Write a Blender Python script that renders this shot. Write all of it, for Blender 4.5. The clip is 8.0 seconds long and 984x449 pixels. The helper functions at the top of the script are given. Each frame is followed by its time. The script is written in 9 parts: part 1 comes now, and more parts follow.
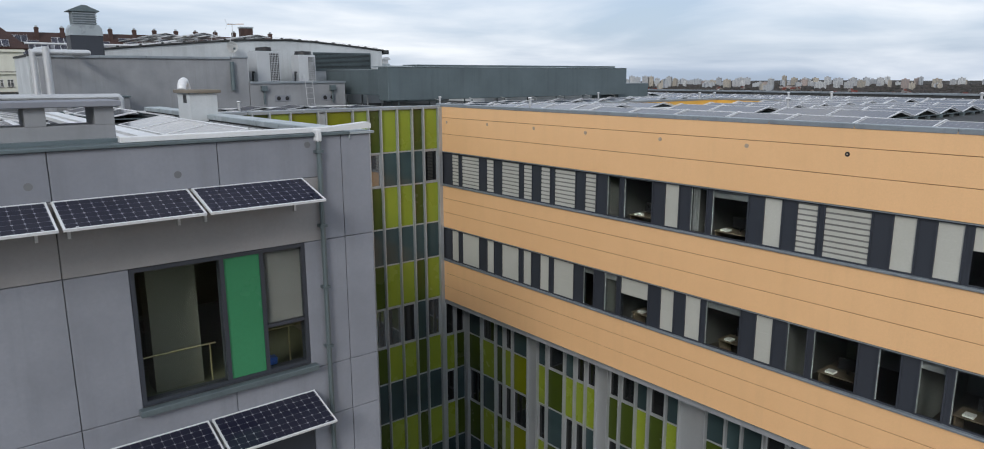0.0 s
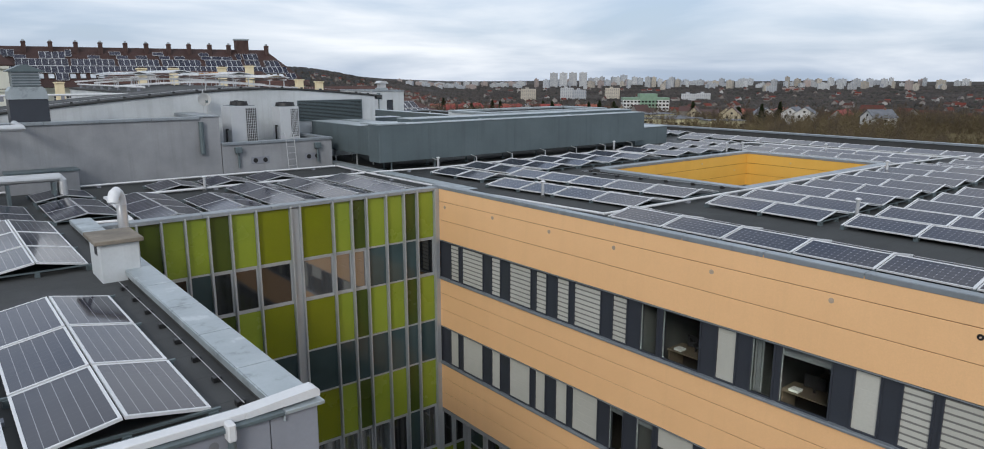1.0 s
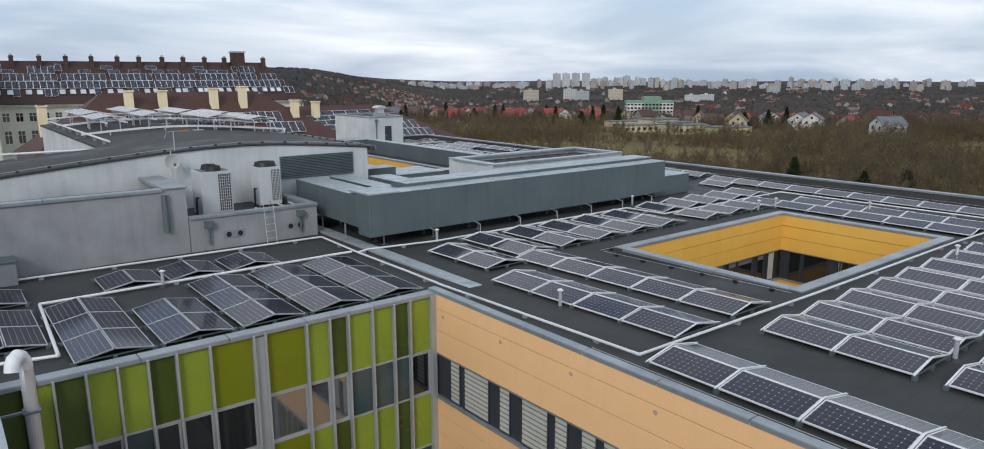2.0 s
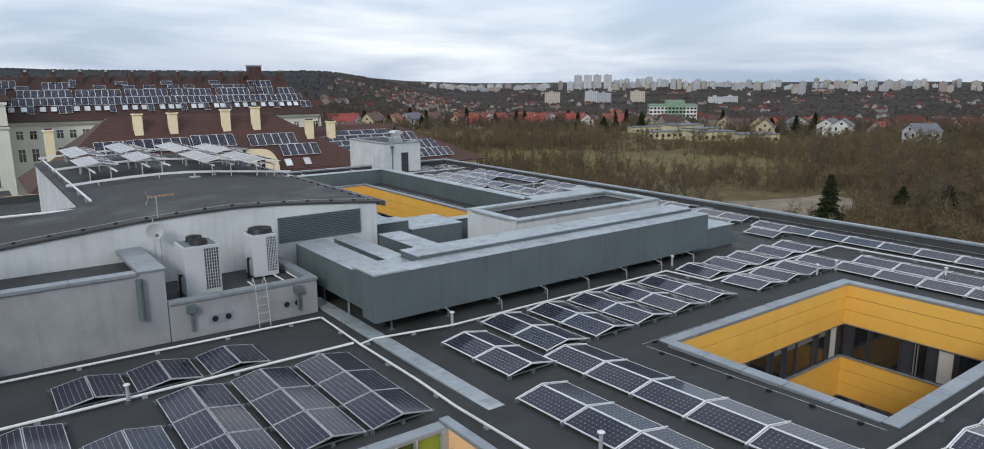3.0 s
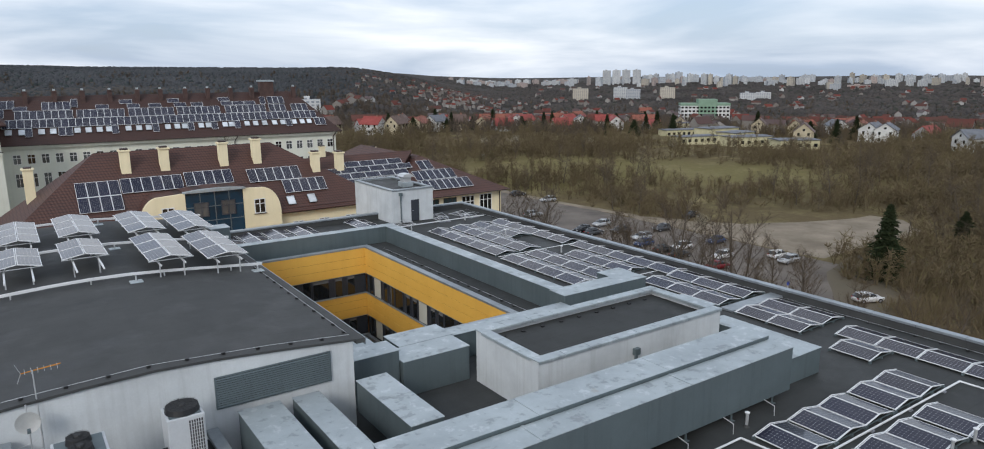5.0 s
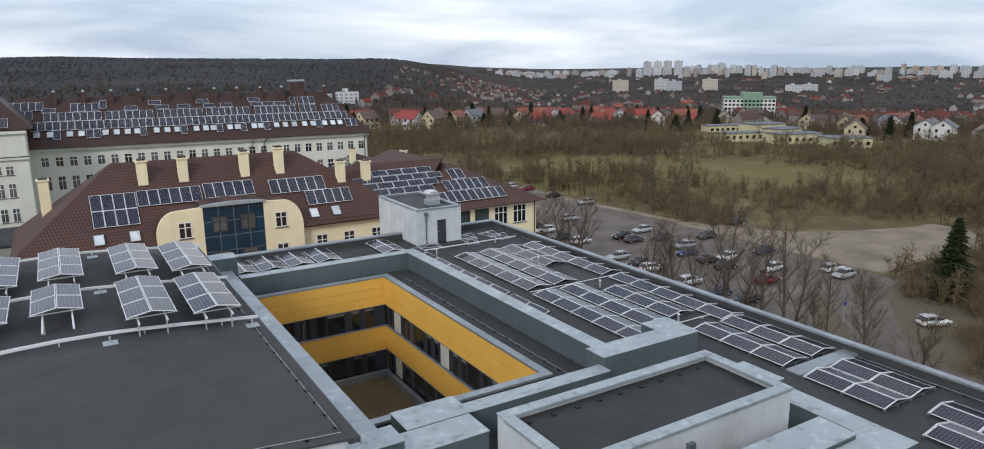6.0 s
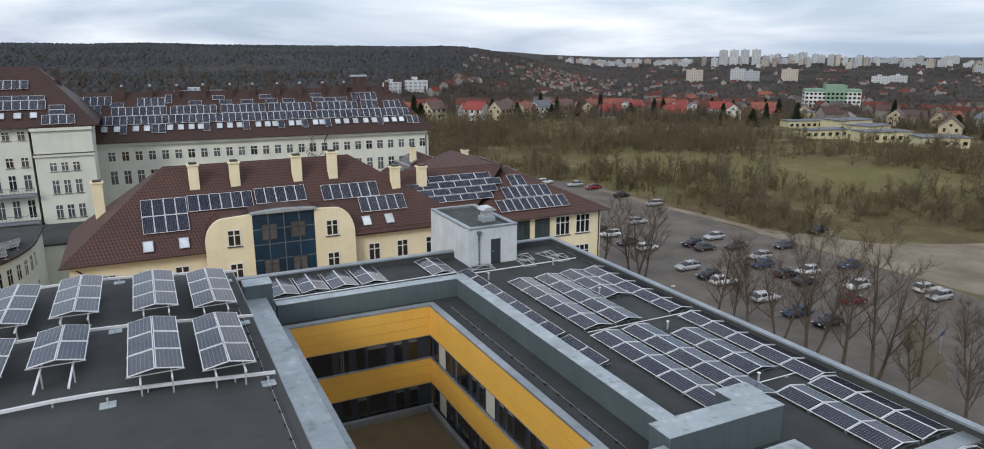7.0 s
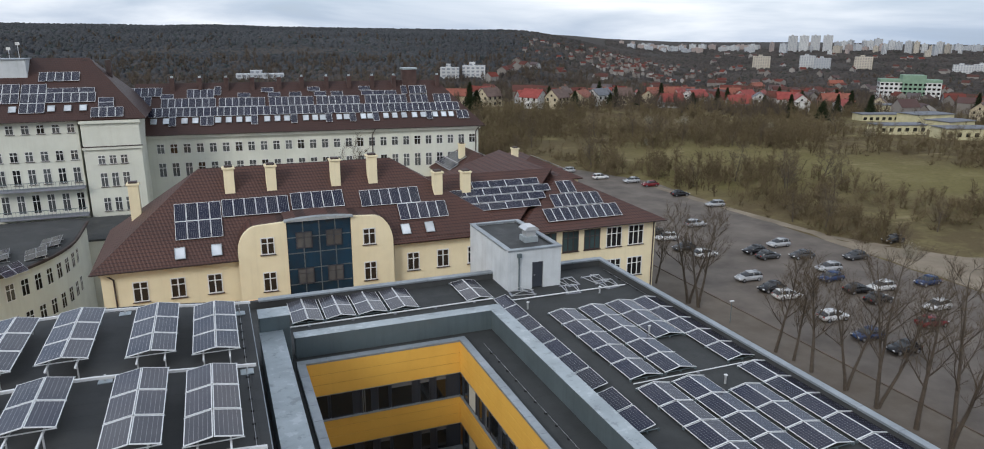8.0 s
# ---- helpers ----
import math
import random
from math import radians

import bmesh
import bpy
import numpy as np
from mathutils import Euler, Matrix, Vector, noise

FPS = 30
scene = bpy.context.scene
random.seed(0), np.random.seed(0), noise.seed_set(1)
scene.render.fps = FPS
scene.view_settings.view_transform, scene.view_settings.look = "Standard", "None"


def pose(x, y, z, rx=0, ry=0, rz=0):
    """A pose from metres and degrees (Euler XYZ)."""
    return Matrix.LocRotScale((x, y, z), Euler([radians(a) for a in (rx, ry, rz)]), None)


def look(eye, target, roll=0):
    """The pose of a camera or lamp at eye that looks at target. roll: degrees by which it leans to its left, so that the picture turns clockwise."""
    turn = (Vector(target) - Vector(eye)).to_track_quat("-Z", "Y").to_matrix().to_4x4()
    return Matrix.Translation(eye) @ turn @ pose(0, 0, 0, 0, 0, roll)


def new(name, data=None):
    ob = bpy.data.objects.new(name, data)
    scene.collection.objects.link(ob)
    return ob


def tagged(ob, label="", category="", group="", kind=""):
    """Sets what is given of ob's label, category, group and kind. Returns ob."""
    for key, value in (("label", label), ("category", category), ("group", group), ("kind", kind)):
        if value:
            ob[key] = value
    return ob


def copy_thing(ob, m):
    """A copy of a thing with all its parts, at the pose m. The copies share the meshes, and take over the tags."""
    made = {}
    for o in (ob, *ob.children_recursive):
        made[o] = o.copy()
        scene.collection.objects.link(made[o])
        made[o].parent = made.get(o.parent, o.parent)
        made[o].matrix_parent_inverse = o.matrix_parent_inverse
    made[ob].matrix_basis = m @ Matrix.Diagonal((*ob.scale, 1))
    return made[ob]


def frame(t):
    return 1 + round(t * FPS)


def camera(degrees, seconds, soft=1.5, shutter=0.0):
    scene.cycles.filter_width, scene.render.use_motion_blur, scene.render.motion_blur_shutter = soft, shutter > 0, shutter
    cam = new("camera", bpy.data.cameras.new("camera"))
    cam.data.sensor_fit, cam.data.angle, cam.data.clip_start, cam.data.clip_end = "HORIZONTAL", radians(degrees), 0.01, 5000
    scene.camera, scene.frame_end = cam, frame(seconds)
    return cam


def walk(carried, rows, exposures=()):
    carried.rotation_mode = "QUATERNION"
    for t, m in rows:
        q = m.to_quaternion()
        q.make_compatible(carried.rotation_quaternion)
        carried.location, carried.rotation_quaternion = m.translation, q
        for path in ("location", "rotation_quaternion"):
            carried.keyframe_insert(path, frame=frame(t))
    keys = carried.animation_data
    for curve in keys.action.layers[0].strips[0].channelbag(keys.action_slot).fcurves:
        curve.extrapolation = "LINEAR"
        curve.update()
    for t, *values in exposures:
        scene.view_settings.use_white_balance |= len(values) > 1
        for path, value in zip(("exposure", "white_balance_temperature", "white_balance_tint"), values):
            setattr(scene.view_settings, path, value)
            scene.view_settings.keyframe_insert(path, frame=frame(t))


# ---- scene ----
cam = camera(69.1, 8.0, 1.0)
PATH = [
    (0, (6.959, 9.412, 20.177), (8.185, 10.94, 19.77), -0.2),
    (0.5, (8.662, 11.683, 21.525), (9.884, 13.214, 21.123), -0.3),
    (1, (10.342, 13.855, 23.167), (11.563, 15.385, 22.759), -0.1),
    (1.5, (11.808, 15.799, 24.559), (13.027, 17.332, 24.15), -0.1),
    (2, (13.436, 17.979, 25.917), (14.652, 19.514, 25.508), -0.1),
    (3.5, (17.897, 23.825, 29.227), (19.045, 25.412, 28.823), -0.5),
    (4, (19.594, 25.942, 30.244), (20.734, 27.535, 29.838), -0.6),
    (4.5, (21.135, 27.661, 31.199), (22.263, 29.26, 30.787), -0.5),
    (6, (26.395, 34.117, 33.68), (27.411, 35.781, 33.237), -0.5),
    (6.5, (27.953, 36.038, 34.416), (28.891, 37.745, 33.959), -0.4),
    (7, (29.586, 38.201, 35.178), (30.437, 39.948, 34.703), -0.2),
    (7.5, (31.035, 40.03, 35.955), (31.813, 41.806, 35.461), -0.0),
    (8, (32.633, 42.317, 36.782), (33.338, 44.116, 36.264), 0.2),
]
walk(cam, [(t, look(eye, target, roll)) for t, eye, target, roll in PATH],
     [(0, -0.08), (2, -0.06), (4, 0.0), (6, 0.03), (8, 0.03)])

# world: broken overcast, pale sun behind cloud
SUN_AZ, SUN_EL = 232.0, 30.0
world = bpy.data.worlds.new("sky")
scene.world = world
world.use_nodes = True
wt = world.node_tree
wt.nodes.clear()


def wn(kind, **kw):
    n = wt.nodes.new(kind)
    for k, v in kw.items():
        n.inputs[k].default_value = v
    return n


sky = wt.nodes.new("ShaderNodeTexSky")
sky.sky_type, sky.sun_disc = "NISHITA", False
sky.sun_elevation, sky.sun_rotation = radians(SUN_EL), radians(SUN_AZ)
sky.air_density, sky.dust_density = 1.0, 1.5
wco = wt.nodes.new("ShaderNodeTexCoord")
wmap = wt.nodes.new("ShaderNodeMapping")
wmap.inputs["Scale"].default_value = (1.0, 1.0, 5.5)
wmap.inputs["Location"].default_value = (0.35, 0.1, 0.4)
wno = wn("ShaderNodeTexNoise", Scale=2.3, Detail=6.0, Roughness=0.5, Distortion=0.4)
wramp = wt.nodes.new("ShaderNodeValToRGB")
wramp.color_ramp.elements[0].position, wramp.color_ramp.elements[1].position = 0.33, 0.62
wcloud = wt.nodes.new("ShaderNodeValToRGB")
wcloud.color_ramp.elements[0].position, wcloud.color_ramp.elements[1].position = 0.38, 0.60
wcloud.color_ramp.elements[0].color = (0.57, 0.71, 0.95, 1)
wcloud.color_ramp.elements[1].color = (1.04, 1.09, 1.16, 1)
wscale = wt.nodes.new("ShaderNodeVectorMath")
wscale.operation = "SCALE"
wscale.inputs["Scale"].default_value = 9.8
wmix = wt.nodes.new("ShaderNodeMix")
wmix.data_type = "RGBA"
wfac = wt.nodes.new("ShaderNodeMath")
wfac.operation = "MULTIPLY_ADD"
wfac.inputs[1].default_value, wfac.inputs[2].default_value = 0.35, 0.62
wbg = wn("ShaderNodeBackground", Strength=0.1)
wout = wt.nodes.new("ShaderNodeOutputWorld")
for a, b in ((wco.outputs["Generated"], wmap.inputs["Vector"]), (wmap.outputs["Vector"], wno.inputs["Vector"]),
             (wno.outputs["Fac"], wramp.inputs["Fac"]), (wno.outputs["Fac"], wcloud.inputs["Fac"]),
             (wcloud.outputs["Color"], wscale.inputs[0]), (wramp.outputs["Color"], wfac.inputs[0]),
             (wfac.outputs[0], wmix.inputs["Factor"]), (sky.outputs["Color"], wmix.inputs["A"]),
             (wscale.outputs["Vector"], wmix.inputs["B"]), (wmix.outputs["Result"], wbg.inputs["Color"]),
             (wbg.outputs["Background"], wout.inputs["Surface"])):
    wt.links.new(a, b)

sun = new("sun", bpy.data.lights.new("sun", "SUN"))
sun.data.energy, sun.data.angle, sun.data.color = 1.6, radians(16), (1.0, 0.97, 0.93)
_az, _el = radians(SUN_AZ), radians(SUN_EL)
sun.matrix_world = look((0, 0, 200), (-math.sin(_az) * 100 * math.cos(_el), -math.cos(_az) * 100 * math.cos(_el), 200 - 100 * math.sin(_el)))
scene.view_settings.exposure = 0.0

# ---------------------------------------------------------------- materials
MATS = {}


def nodes_of(name):
    m = bpy.data.materials.new(name)
    m.use_nodes = True
    nt = m.node_tree
    return m, nt, nt.nodes["Principled BSDF"]


def mixer(nt, fac, a, b, kind="MIX"):
    n = nt.nodes.new("ShaderNodeMix")
    n.data_type, n.blend_type = "RGBA", kind
    for sock, v in ((n.inputs["Factor"], fac), (n.inputs["A"], a), (n.inputs["B"], b)):
        if isinstance(v, (int, float)):
            sock.default_value = v
        elif isinstance(v, tuple):
            sock.default_value = (*v[:3], 1)
        else:
            nt.links.new(v, sock)
    return n.outputs["Result"]


def op(nt, kind, a, b=0.0, c=None):
    n = nt.nodes.new("ShaderNodeMath")
    n.operation = kind
    for i, v in enumerate((a, b, c)):
        if v is None:
            continue
        if isinstance(v, (int, float)):
            n.inputs[i].default_value = v
        else:
            nt.links.new(v, n.inputs[i])
    return n.outputs[0]


def noise_of(nt, vec, scale, detail=4.0, rough=0.55):
    n = nt.nodes.new("ShaderNodeTexNoise")
    n.inputs["Scale"].default_value, n.inputs["Detail"].default_value, n.inputs["Roughness"].default_value = scale, detail, rough
    nt.links.new(vec, n.inputs["Vector"])
    return n.outputs["Fac"]


def ramp(nt, fac, lo, hi, a=0.0, b=1.0):
    n = nt.nodes.new("ShaderNodeMapRange")
    n.inputs["From Min"].default_value, n.inputs["From Max"].default_value = lo, hi
    n.inputs["To Min"].default_value, n.inputs["To Max"].default_value = a, b
    nt.links.new(fac, n.inputs["Value"])
    return n.outputs["Result"]


def where(nt, local=False):
    if local:
        return nt.nodes.new("ShaderNodeTexCoord").outputs["Object"]
    return nt.nodes.new("ShaderNodeNewGeometry").outputs["Position"]


def stretched(nt, vec, sx, sy, sz):
    n = nt.nodes.new("ShaderNodeMapping")
    n.inputs["Scale"].default_value = (sx, sy, sz)
    nt.links.new(vec, n.inputs["Vector"])
    return n.outputs["Vector"]


def bump(nt, bsdf, height, strength=0.3, distance=0.01):
    n = nt.nodes.new("ShaderNodeBump")
    n.inputs["Strength"].default_value, n.inputs["Distance"].default_value = strength, distance
    nt.links.new(height, n.inputs["Height"])
    nt.links.new(n.outputs["Normal"], bsdf.inputs["Normal"])


def surface(name, base, other=None, rough=0.7, metal=0.0, coarse=0.35, fine=18.0, streak=0.0, dirt=None, relief=0.25, spread=0.0, local=False, spec=0.5):
    """A painted, mineral or metal surface: two tints in broad stains, fine grain, vertical streaks of dirt."""
    if name in MATS:
        return MATS[name]
    m, nt, b = nodes_of(name)
    p = where(nt, local)
    other = other or tuple(c * 0.78 for c in base)
    big = noise_of(nt, p, coarse, 5.0, 0.6)
    small = noise_of(nt, p, fine, 3.0)
    col = mixer(nt, ramp(nt, big, 0.35, 0.68), base, other)
    col = mixer(nt, ramp(nt, small, 0.3, 0.7, 0.0, 0.22), col, tuple(c * 0.7 for c in base))
    if streak:
        s = noise_of(nt, stretched(nt, p, 2.2, 2.2, 0.12), 1.3, 5.0, 0.65)
        col = mixer(nt, ramp(nt, s, 0.5, 0.75, 0.0, streak), col, dirt or (0.05, 0.05, 0.045))
    if spread:
        info = nt.nodes.new("ShaderNodeObjectInfo")
        col = mixer(nt, ramp(nt, info.outputs["Random"], 0.0, 1.0, 0.0, spread), col, tuple(c * 0.6 for c in base))
    nt.links.new(col, b.inputs["Base Color"])
    nt.links.new(ramp(nt, big, 0.3, 0.7, max(0.02, rough - 0.1), min(1.0, rough + 0.1)), b.inputs["Roughness"])
    b.inputs["Metallic"].default_value = metal
    b.inputs["Specular IOR Level"].default_value = spec
    if relief:
        bump(nt, b, small, relief, 0.006)
    MATS[name] = m
    return m


def glass_like(name, base, rough=0.05, spec=0.8, vary=0.0):
    if name in MATS:
        return MATS[name]
    m, nt, b = nodes_of(name)
    p = where(nt)
    n = noise_of(nt, p, 0.35, 3.0)
    col = mixer(nt, ramp(nt, n, 0.35, 0.7), base, tuple(c * 0.45 for c in base))
    if vary:
        info = nt.nodes.new("ShaderNodeObjectInfo")
        col = mixer(nt, ramp(nt, info.outputs["Random"], 0.0, 1.0, 0.0, vary), col, tuple(c * 0.3 for c in base))
    nt.links.new(col, b.inputs["Base Color"])
    b.inputs["Roughness"].default_value = rough
    b.inputs["Specular IOR Level"].default_value = spec
    MATS[name] = m
    return m


def cells_material(name, stripe, grey_veil=0.02):
    """Mono solar cells under glass; local x runs across the module, y along it."""
    m, nt, b = nodes_of(name)
    p = nt.nodes.new("ShaderNodeTexCoord").outputs["Object"]
    sep = nt.nodes.new("ShaderNodeSeparateXYZ")
    nt.links.new(p, sep.inputs[0])
    fx = op(nt, "ABSOLUTE", op(nt, "SUBTRACT", op(nt, "FRACT", op(nt, "MULTIPLY", op(nt, "ADD", sep.outputs["X"], 10.0 * 0.158), 1 / 0.158)), 0.5))
    fy = op(nt, "ABSOLUTE", op(nt, "SUBTRACT", op(nt, "FRACT", op(nt, "MULTIPLY", op(nt, "ADD", sep.outputs["Y"], 10.0 * 0.158), 1 / 0.158)), 0.5))
    gap = op(nt, "MAXIMUM", op(nt, "GREATER_THAN", fx, 0.484), op(nt, "GREATER_THAN", fy, 0.484))
    star = op(nt, "GREATER_THAN", op(nt, "ADD", fx, fy), 0.85)
    info = nt.nodes.new("ShaderNodeObjectInfo")
    big = noise_of(nt, where(nt), 0.4, 3.0)
    dark = mixer(nt, info.outputs["Random"], (0.006, 0.007, 0.018), (0.010, 0.011, 0.028))
    col = mixer(nt, op(nt, "MULTIPLY", gap, 0.6 if not stripe else 0.2), dark, (0.15, 0.155, 0.18))
    col = mixer(nt, star, col, (0.22, 0.22, 0.245)) if not stripe else mixer(nt, op(nt, "GREATER_THAN", fx, 0.472), col, (0.26, 0.26, 0.28))
    # Grey veil: thin dust, and the sky's reflection put into the colour.
    col = mixer(nt, ramp(nt, big, 0.35, 0.75, grey_veil, grey_veil * 1.6 + 0.05), col, (0.29, 0.285, 0.275))
    nt.links.new(col, b.inputs["Base Color"])
    nt.links.new(ramp(nt, big, 0.3, 0.7, 0.06, 0.16), b.inputs["Roughness"])
    b.inputs["Specular IOR Level"].default_value = 0.36
    b.inputs["Specular Tint"].default_value = (0.9, 0.92, 1.0, 1)
    MATS[name] = m
    return m


CELLS = cells_material("solar cells", False)
CELLS_B = cells_material("solar cells with bus bars", True)
# A stronger veil here, mostly sky reflection set into the cell colour.
CELLS_VEIL = cells_material("grey-veiled solar cells with bus bars", True, 0.11)
ALU = surface("mill aluminium", (0.62, 0.63, 0.64), (0.5, 0.51, 0.52), 0.42, 0.6, relief=0.05)
WHITE_METAL = surface("white cable tray", (0.72, 0.73, 0.74), (0.6, 0.61, 0.62), 0.45, 0.1, relief=0.05)
ZINC = surface("zinc flashing", (0.34, 0.375, 0.40), (0.24, 0.268, 0.29), 0.42, 0.45, coarse=0.5, streak=0.25, relief=0.08, spread=0.25)
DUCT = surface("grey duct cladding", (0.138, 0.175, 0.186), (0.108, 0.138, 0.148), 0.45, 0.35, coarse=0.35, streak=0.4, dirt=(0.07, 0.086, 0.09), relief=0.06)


def stained_metal(name, base, dull, blot):
    """Galvanised sheet with blotches of dried water, pale bloom and a few rusty marks."""
    m, nt, b = nodes_of(name)
    p = where(nt)
    big = noise_of(nt, p, 0.5, 5.0, 0.6)
    mid = noise_of(nt, p, 1.7, 6.0, 0.62)
    fine = noise_of(nt, p, 22.0, 3.0)
    rust = noise_of(nt, stretched(nt, p, 1.0, 1.0, 0.3), 0.9, 4.0, 0.5)
    col = mixer(nt, ramp(nt, big, 0.35, 0.68), base, dull)
    col = mixer(nt, ramp(nt, mid, 0.57, 0.64, 0.0, 0.55), col, blot)
    col = mixer(nt, ramp(nt, mid, 0.36, 0.42, 0.4, 0.0), col, (0.62, 0.66, 0.67))
    col = mixer(nt, ramp(nt, rust, 0.72, 0.78, 0.0, 0.5), col, (0.26, 0.19, 0.10))
    col = mixer(nt, ramp(nt, fine, 0.3, 0.7, 0.0, 0.2), col, tuple(c * 0.7 for c in base))
    nt.links.new(col, b.inputs["Base Color"])
    nt.links.new(ramp(nt, mid, 0.3, 0.7, 0.32, 0.55), b.inputs["Roughness"])
    b.inputs["Metallic"].default_value = 0.4
    bump(nt, b, fine, 0.08, 0.006)
    MATS[name] = m
    return m


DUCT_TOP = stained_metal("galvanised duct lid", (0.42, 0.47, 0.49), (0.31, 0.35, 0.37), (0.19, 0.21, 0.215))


def felt(name, base, dark, wet):
    """Bitumen felt in rolls a metre wide: faint lap seams, dusty patches, dark damp patches that shine a little."""
    m, nt, b = nodes_of(name)
    p = where(nt)
    big = noise_of(nt, p, 0.16, 6.0, 0.6)
    mid = noise_of(nt, p, 0.7, 6.0, 0.65)
    grain = noise_of(nt, p, 45.0, 3.0)
    sep = nt.nodes.new("ShaderNodeSeparateXYZ")
    nt.links.new(p, sep.inputs[0])
    seam = op(nt, "GREATER_THAN", op(nt, "FRACT", op(nt, "ADD", op(nt, "MULTIPLY", sep.outputs["Y"], 1.0), op(nt, "MULTIPLY", mid, 0.05))), 0.965)
    col = mixer(nt, ramp(nt, mid, 0.35, 0.7), base, dark)
    col = mixer(nt, ramp(nt, big, 0.56, 0.64, 0.0, 0.7), col, wet)
    col = mixer(nt, ramp(nt, big, 0.34, 0.44, 0.35, 0.0), col, tuple(c * 1.45 for c in base))
    col = mixer(nt, ramp(nt, grain, 0.3, 0.7, 0.0, 0.25), col, tuple(c * 0.65 for c in base))
    col = mixer(nt, op(nt, "MULTIPLY", seam, 0.35), col, wet)
    nt.links.new(col, b.inputs["Base Color"])
    nt.links.new(ramp(nt, big, 0.54, 0.64, 0.78, 0.5), b.inputs["Roughness"])
    b.inputs["Specular IOR Level"].default_value = 0.25
    bump(nt, b, op(nt, "ADD", grain, op(nt, "MULTIPLY", seam, 2.0)), 0.35, 0.006)
    MATS[name] = m
    return m


FELT = felt("bitumen roof felt", (0.062, 0.064, 0.064), (0.046, 0.048, 0.049), (0.030, 0.031, 0.032))
FELT_B = felt("worn brown roof felt", (0.047, 0.050, 0.050), (0.034, 0.036, 0.036), (0.023, 0.024, 0.022))
CONCRETE = surface("pale concrete panel", (0.262, 0.275, 0.31), (0.205, 0.215, 0.243), 0.8, coarse=0.5, streak=0.3, dirt=(0.15, 0.155, 0.17), relief=0.2, spread=0.12, spec=0.2)
PLASTER = surface("grey plaster", (0.30, 0.31, 0.325), (0.225, 0.232, 0.245), 0.85, coarse=0.6, streak=0.35, dirt=(0.16, 0.16, 0.16), relief=0.3, spec=0.2)
PLASTER_W = surface("pale plaster", (0.56, 0.59, 0.605), (0.45, 0.475, 0.49), 0.85, coarse=0.6, streak=0.3, dirt=(0.25, 0.25, 0.25), relief=0.25, spec=0.2)
ORANGE = surface("peach cladding", (0.84, 0.51, 0.255), (0.79, 0.475, 0.232), 0.55, coarse=0.25, fine=30.0, streak=0.12, dirt=(0.5, 0.33, 0.18), relief=0.05)
YELLOW = surface("ochre yellow cladding", (0.75, 0.44, 0.085), (0.69, 0.39, 0.07), 0.55, coarse=0.4, fine=25.0, streak=0.15, dirt=(0.5, 0.28, 0.05), relief=0.05)
ANTHRACITE = surface("anthracite frame", (0.040, 0.046, 0.058), (0.032, 0.036, 0.046), 0.45, 0.1, relief=0.03)
JOINT = surface("peach joint", (0.40, 0.24, 0.12), None, 0.9)
JOINT_Y = surface("ochre joint", (0.30, 0.16, 0.03), None, 0.9)
JOINT_G = surface("grey joint", (0.16, 0.165, 0.175), None, 0.9)
SILVER = surface("silver mullion", (0.45, 0.47, 0.48), (0.37, 0.39, 0.40), 0.4, 0.4, relief=0.05)
LIME = surface("lime glass panel", (0.235, 0.295, 0.03), (0.19, 0.25, 0.025), 0.25, coarse=0.4, relief=0.0, spread=0.1)
OLIVE = surface("olive glass panel", (0.17, 0.19, 0.006), (0.14, 0.16, 0.006), 0.22, coarse=0.4, relief=0.0, spread=0.1)
MOSS = surface("dark moss glass panel", (0.052, 0.078, 0.010), (0.04, 0.06, 0.008), 0.22, coarse=0.4, relief=0.0, spread=0.1)
TEAL = glass_like("teal opaque glass", (0.05, 0.085, 0.09), 0.12, 0.6, 0.5)
DARK_GLASS = glass_like("dark window glass", (0.018, 0.020, 0.022), 0.04, 0.9, 0.4)
BLUE_GLASS = glass_like("blue curtain glass", (0.008, 0.045, 0.085), 0.05, 0.5, 0.3)
# Far panes: the reflected sky is put into the base colour as grey.
FAR_GLASS = glass_like("sky-greyed far window glass", (0.13, 0.14, 0.145), 0.08, 0.9, 0.6)
BLIND = surface("cream roller blind", (0.50, 0.50, 0.45), (0.43, 0.43, 0.38), 0.8, relief=0.05, spread=0.25)
BLIND_D = surface("grey blind stripe", (0.20, 0.20, 0.19), None, 0.85, relief=0.05)
GREEN_GLASS = surface("emerald glass panel", (0.04, 0.21, 0.095), (0.034, 0.185, 0.085), 0.2, relief=0.0)
GREY_BLIND = surface("taupe fabric blind", (0.21, 0.20, 0.195), None, 0.85, relief=0.1)
CREAM = surface("cream render", (0.80, 0.71, 0.49), (0.72, 0.635, 0.43), 0.85, coarse=0.4, streak=0.15, dirt=(0.45, 0.38, 0.25), relief=0.2, spec=0.2)
CREAM_P = surface("pale cream render", (0.66, 0.67, 0.59), (0.58, 0.59, 0.52), 0.85, coarse=0.3, streak=0.2, dirt=(0.4, 0.38, 0.3), relief=0.2, spec=0.2)
WINDOW_WHITE = surface("white window frame", (0.72, 0.72, 0.70), None, 0.5, relief=0.0)
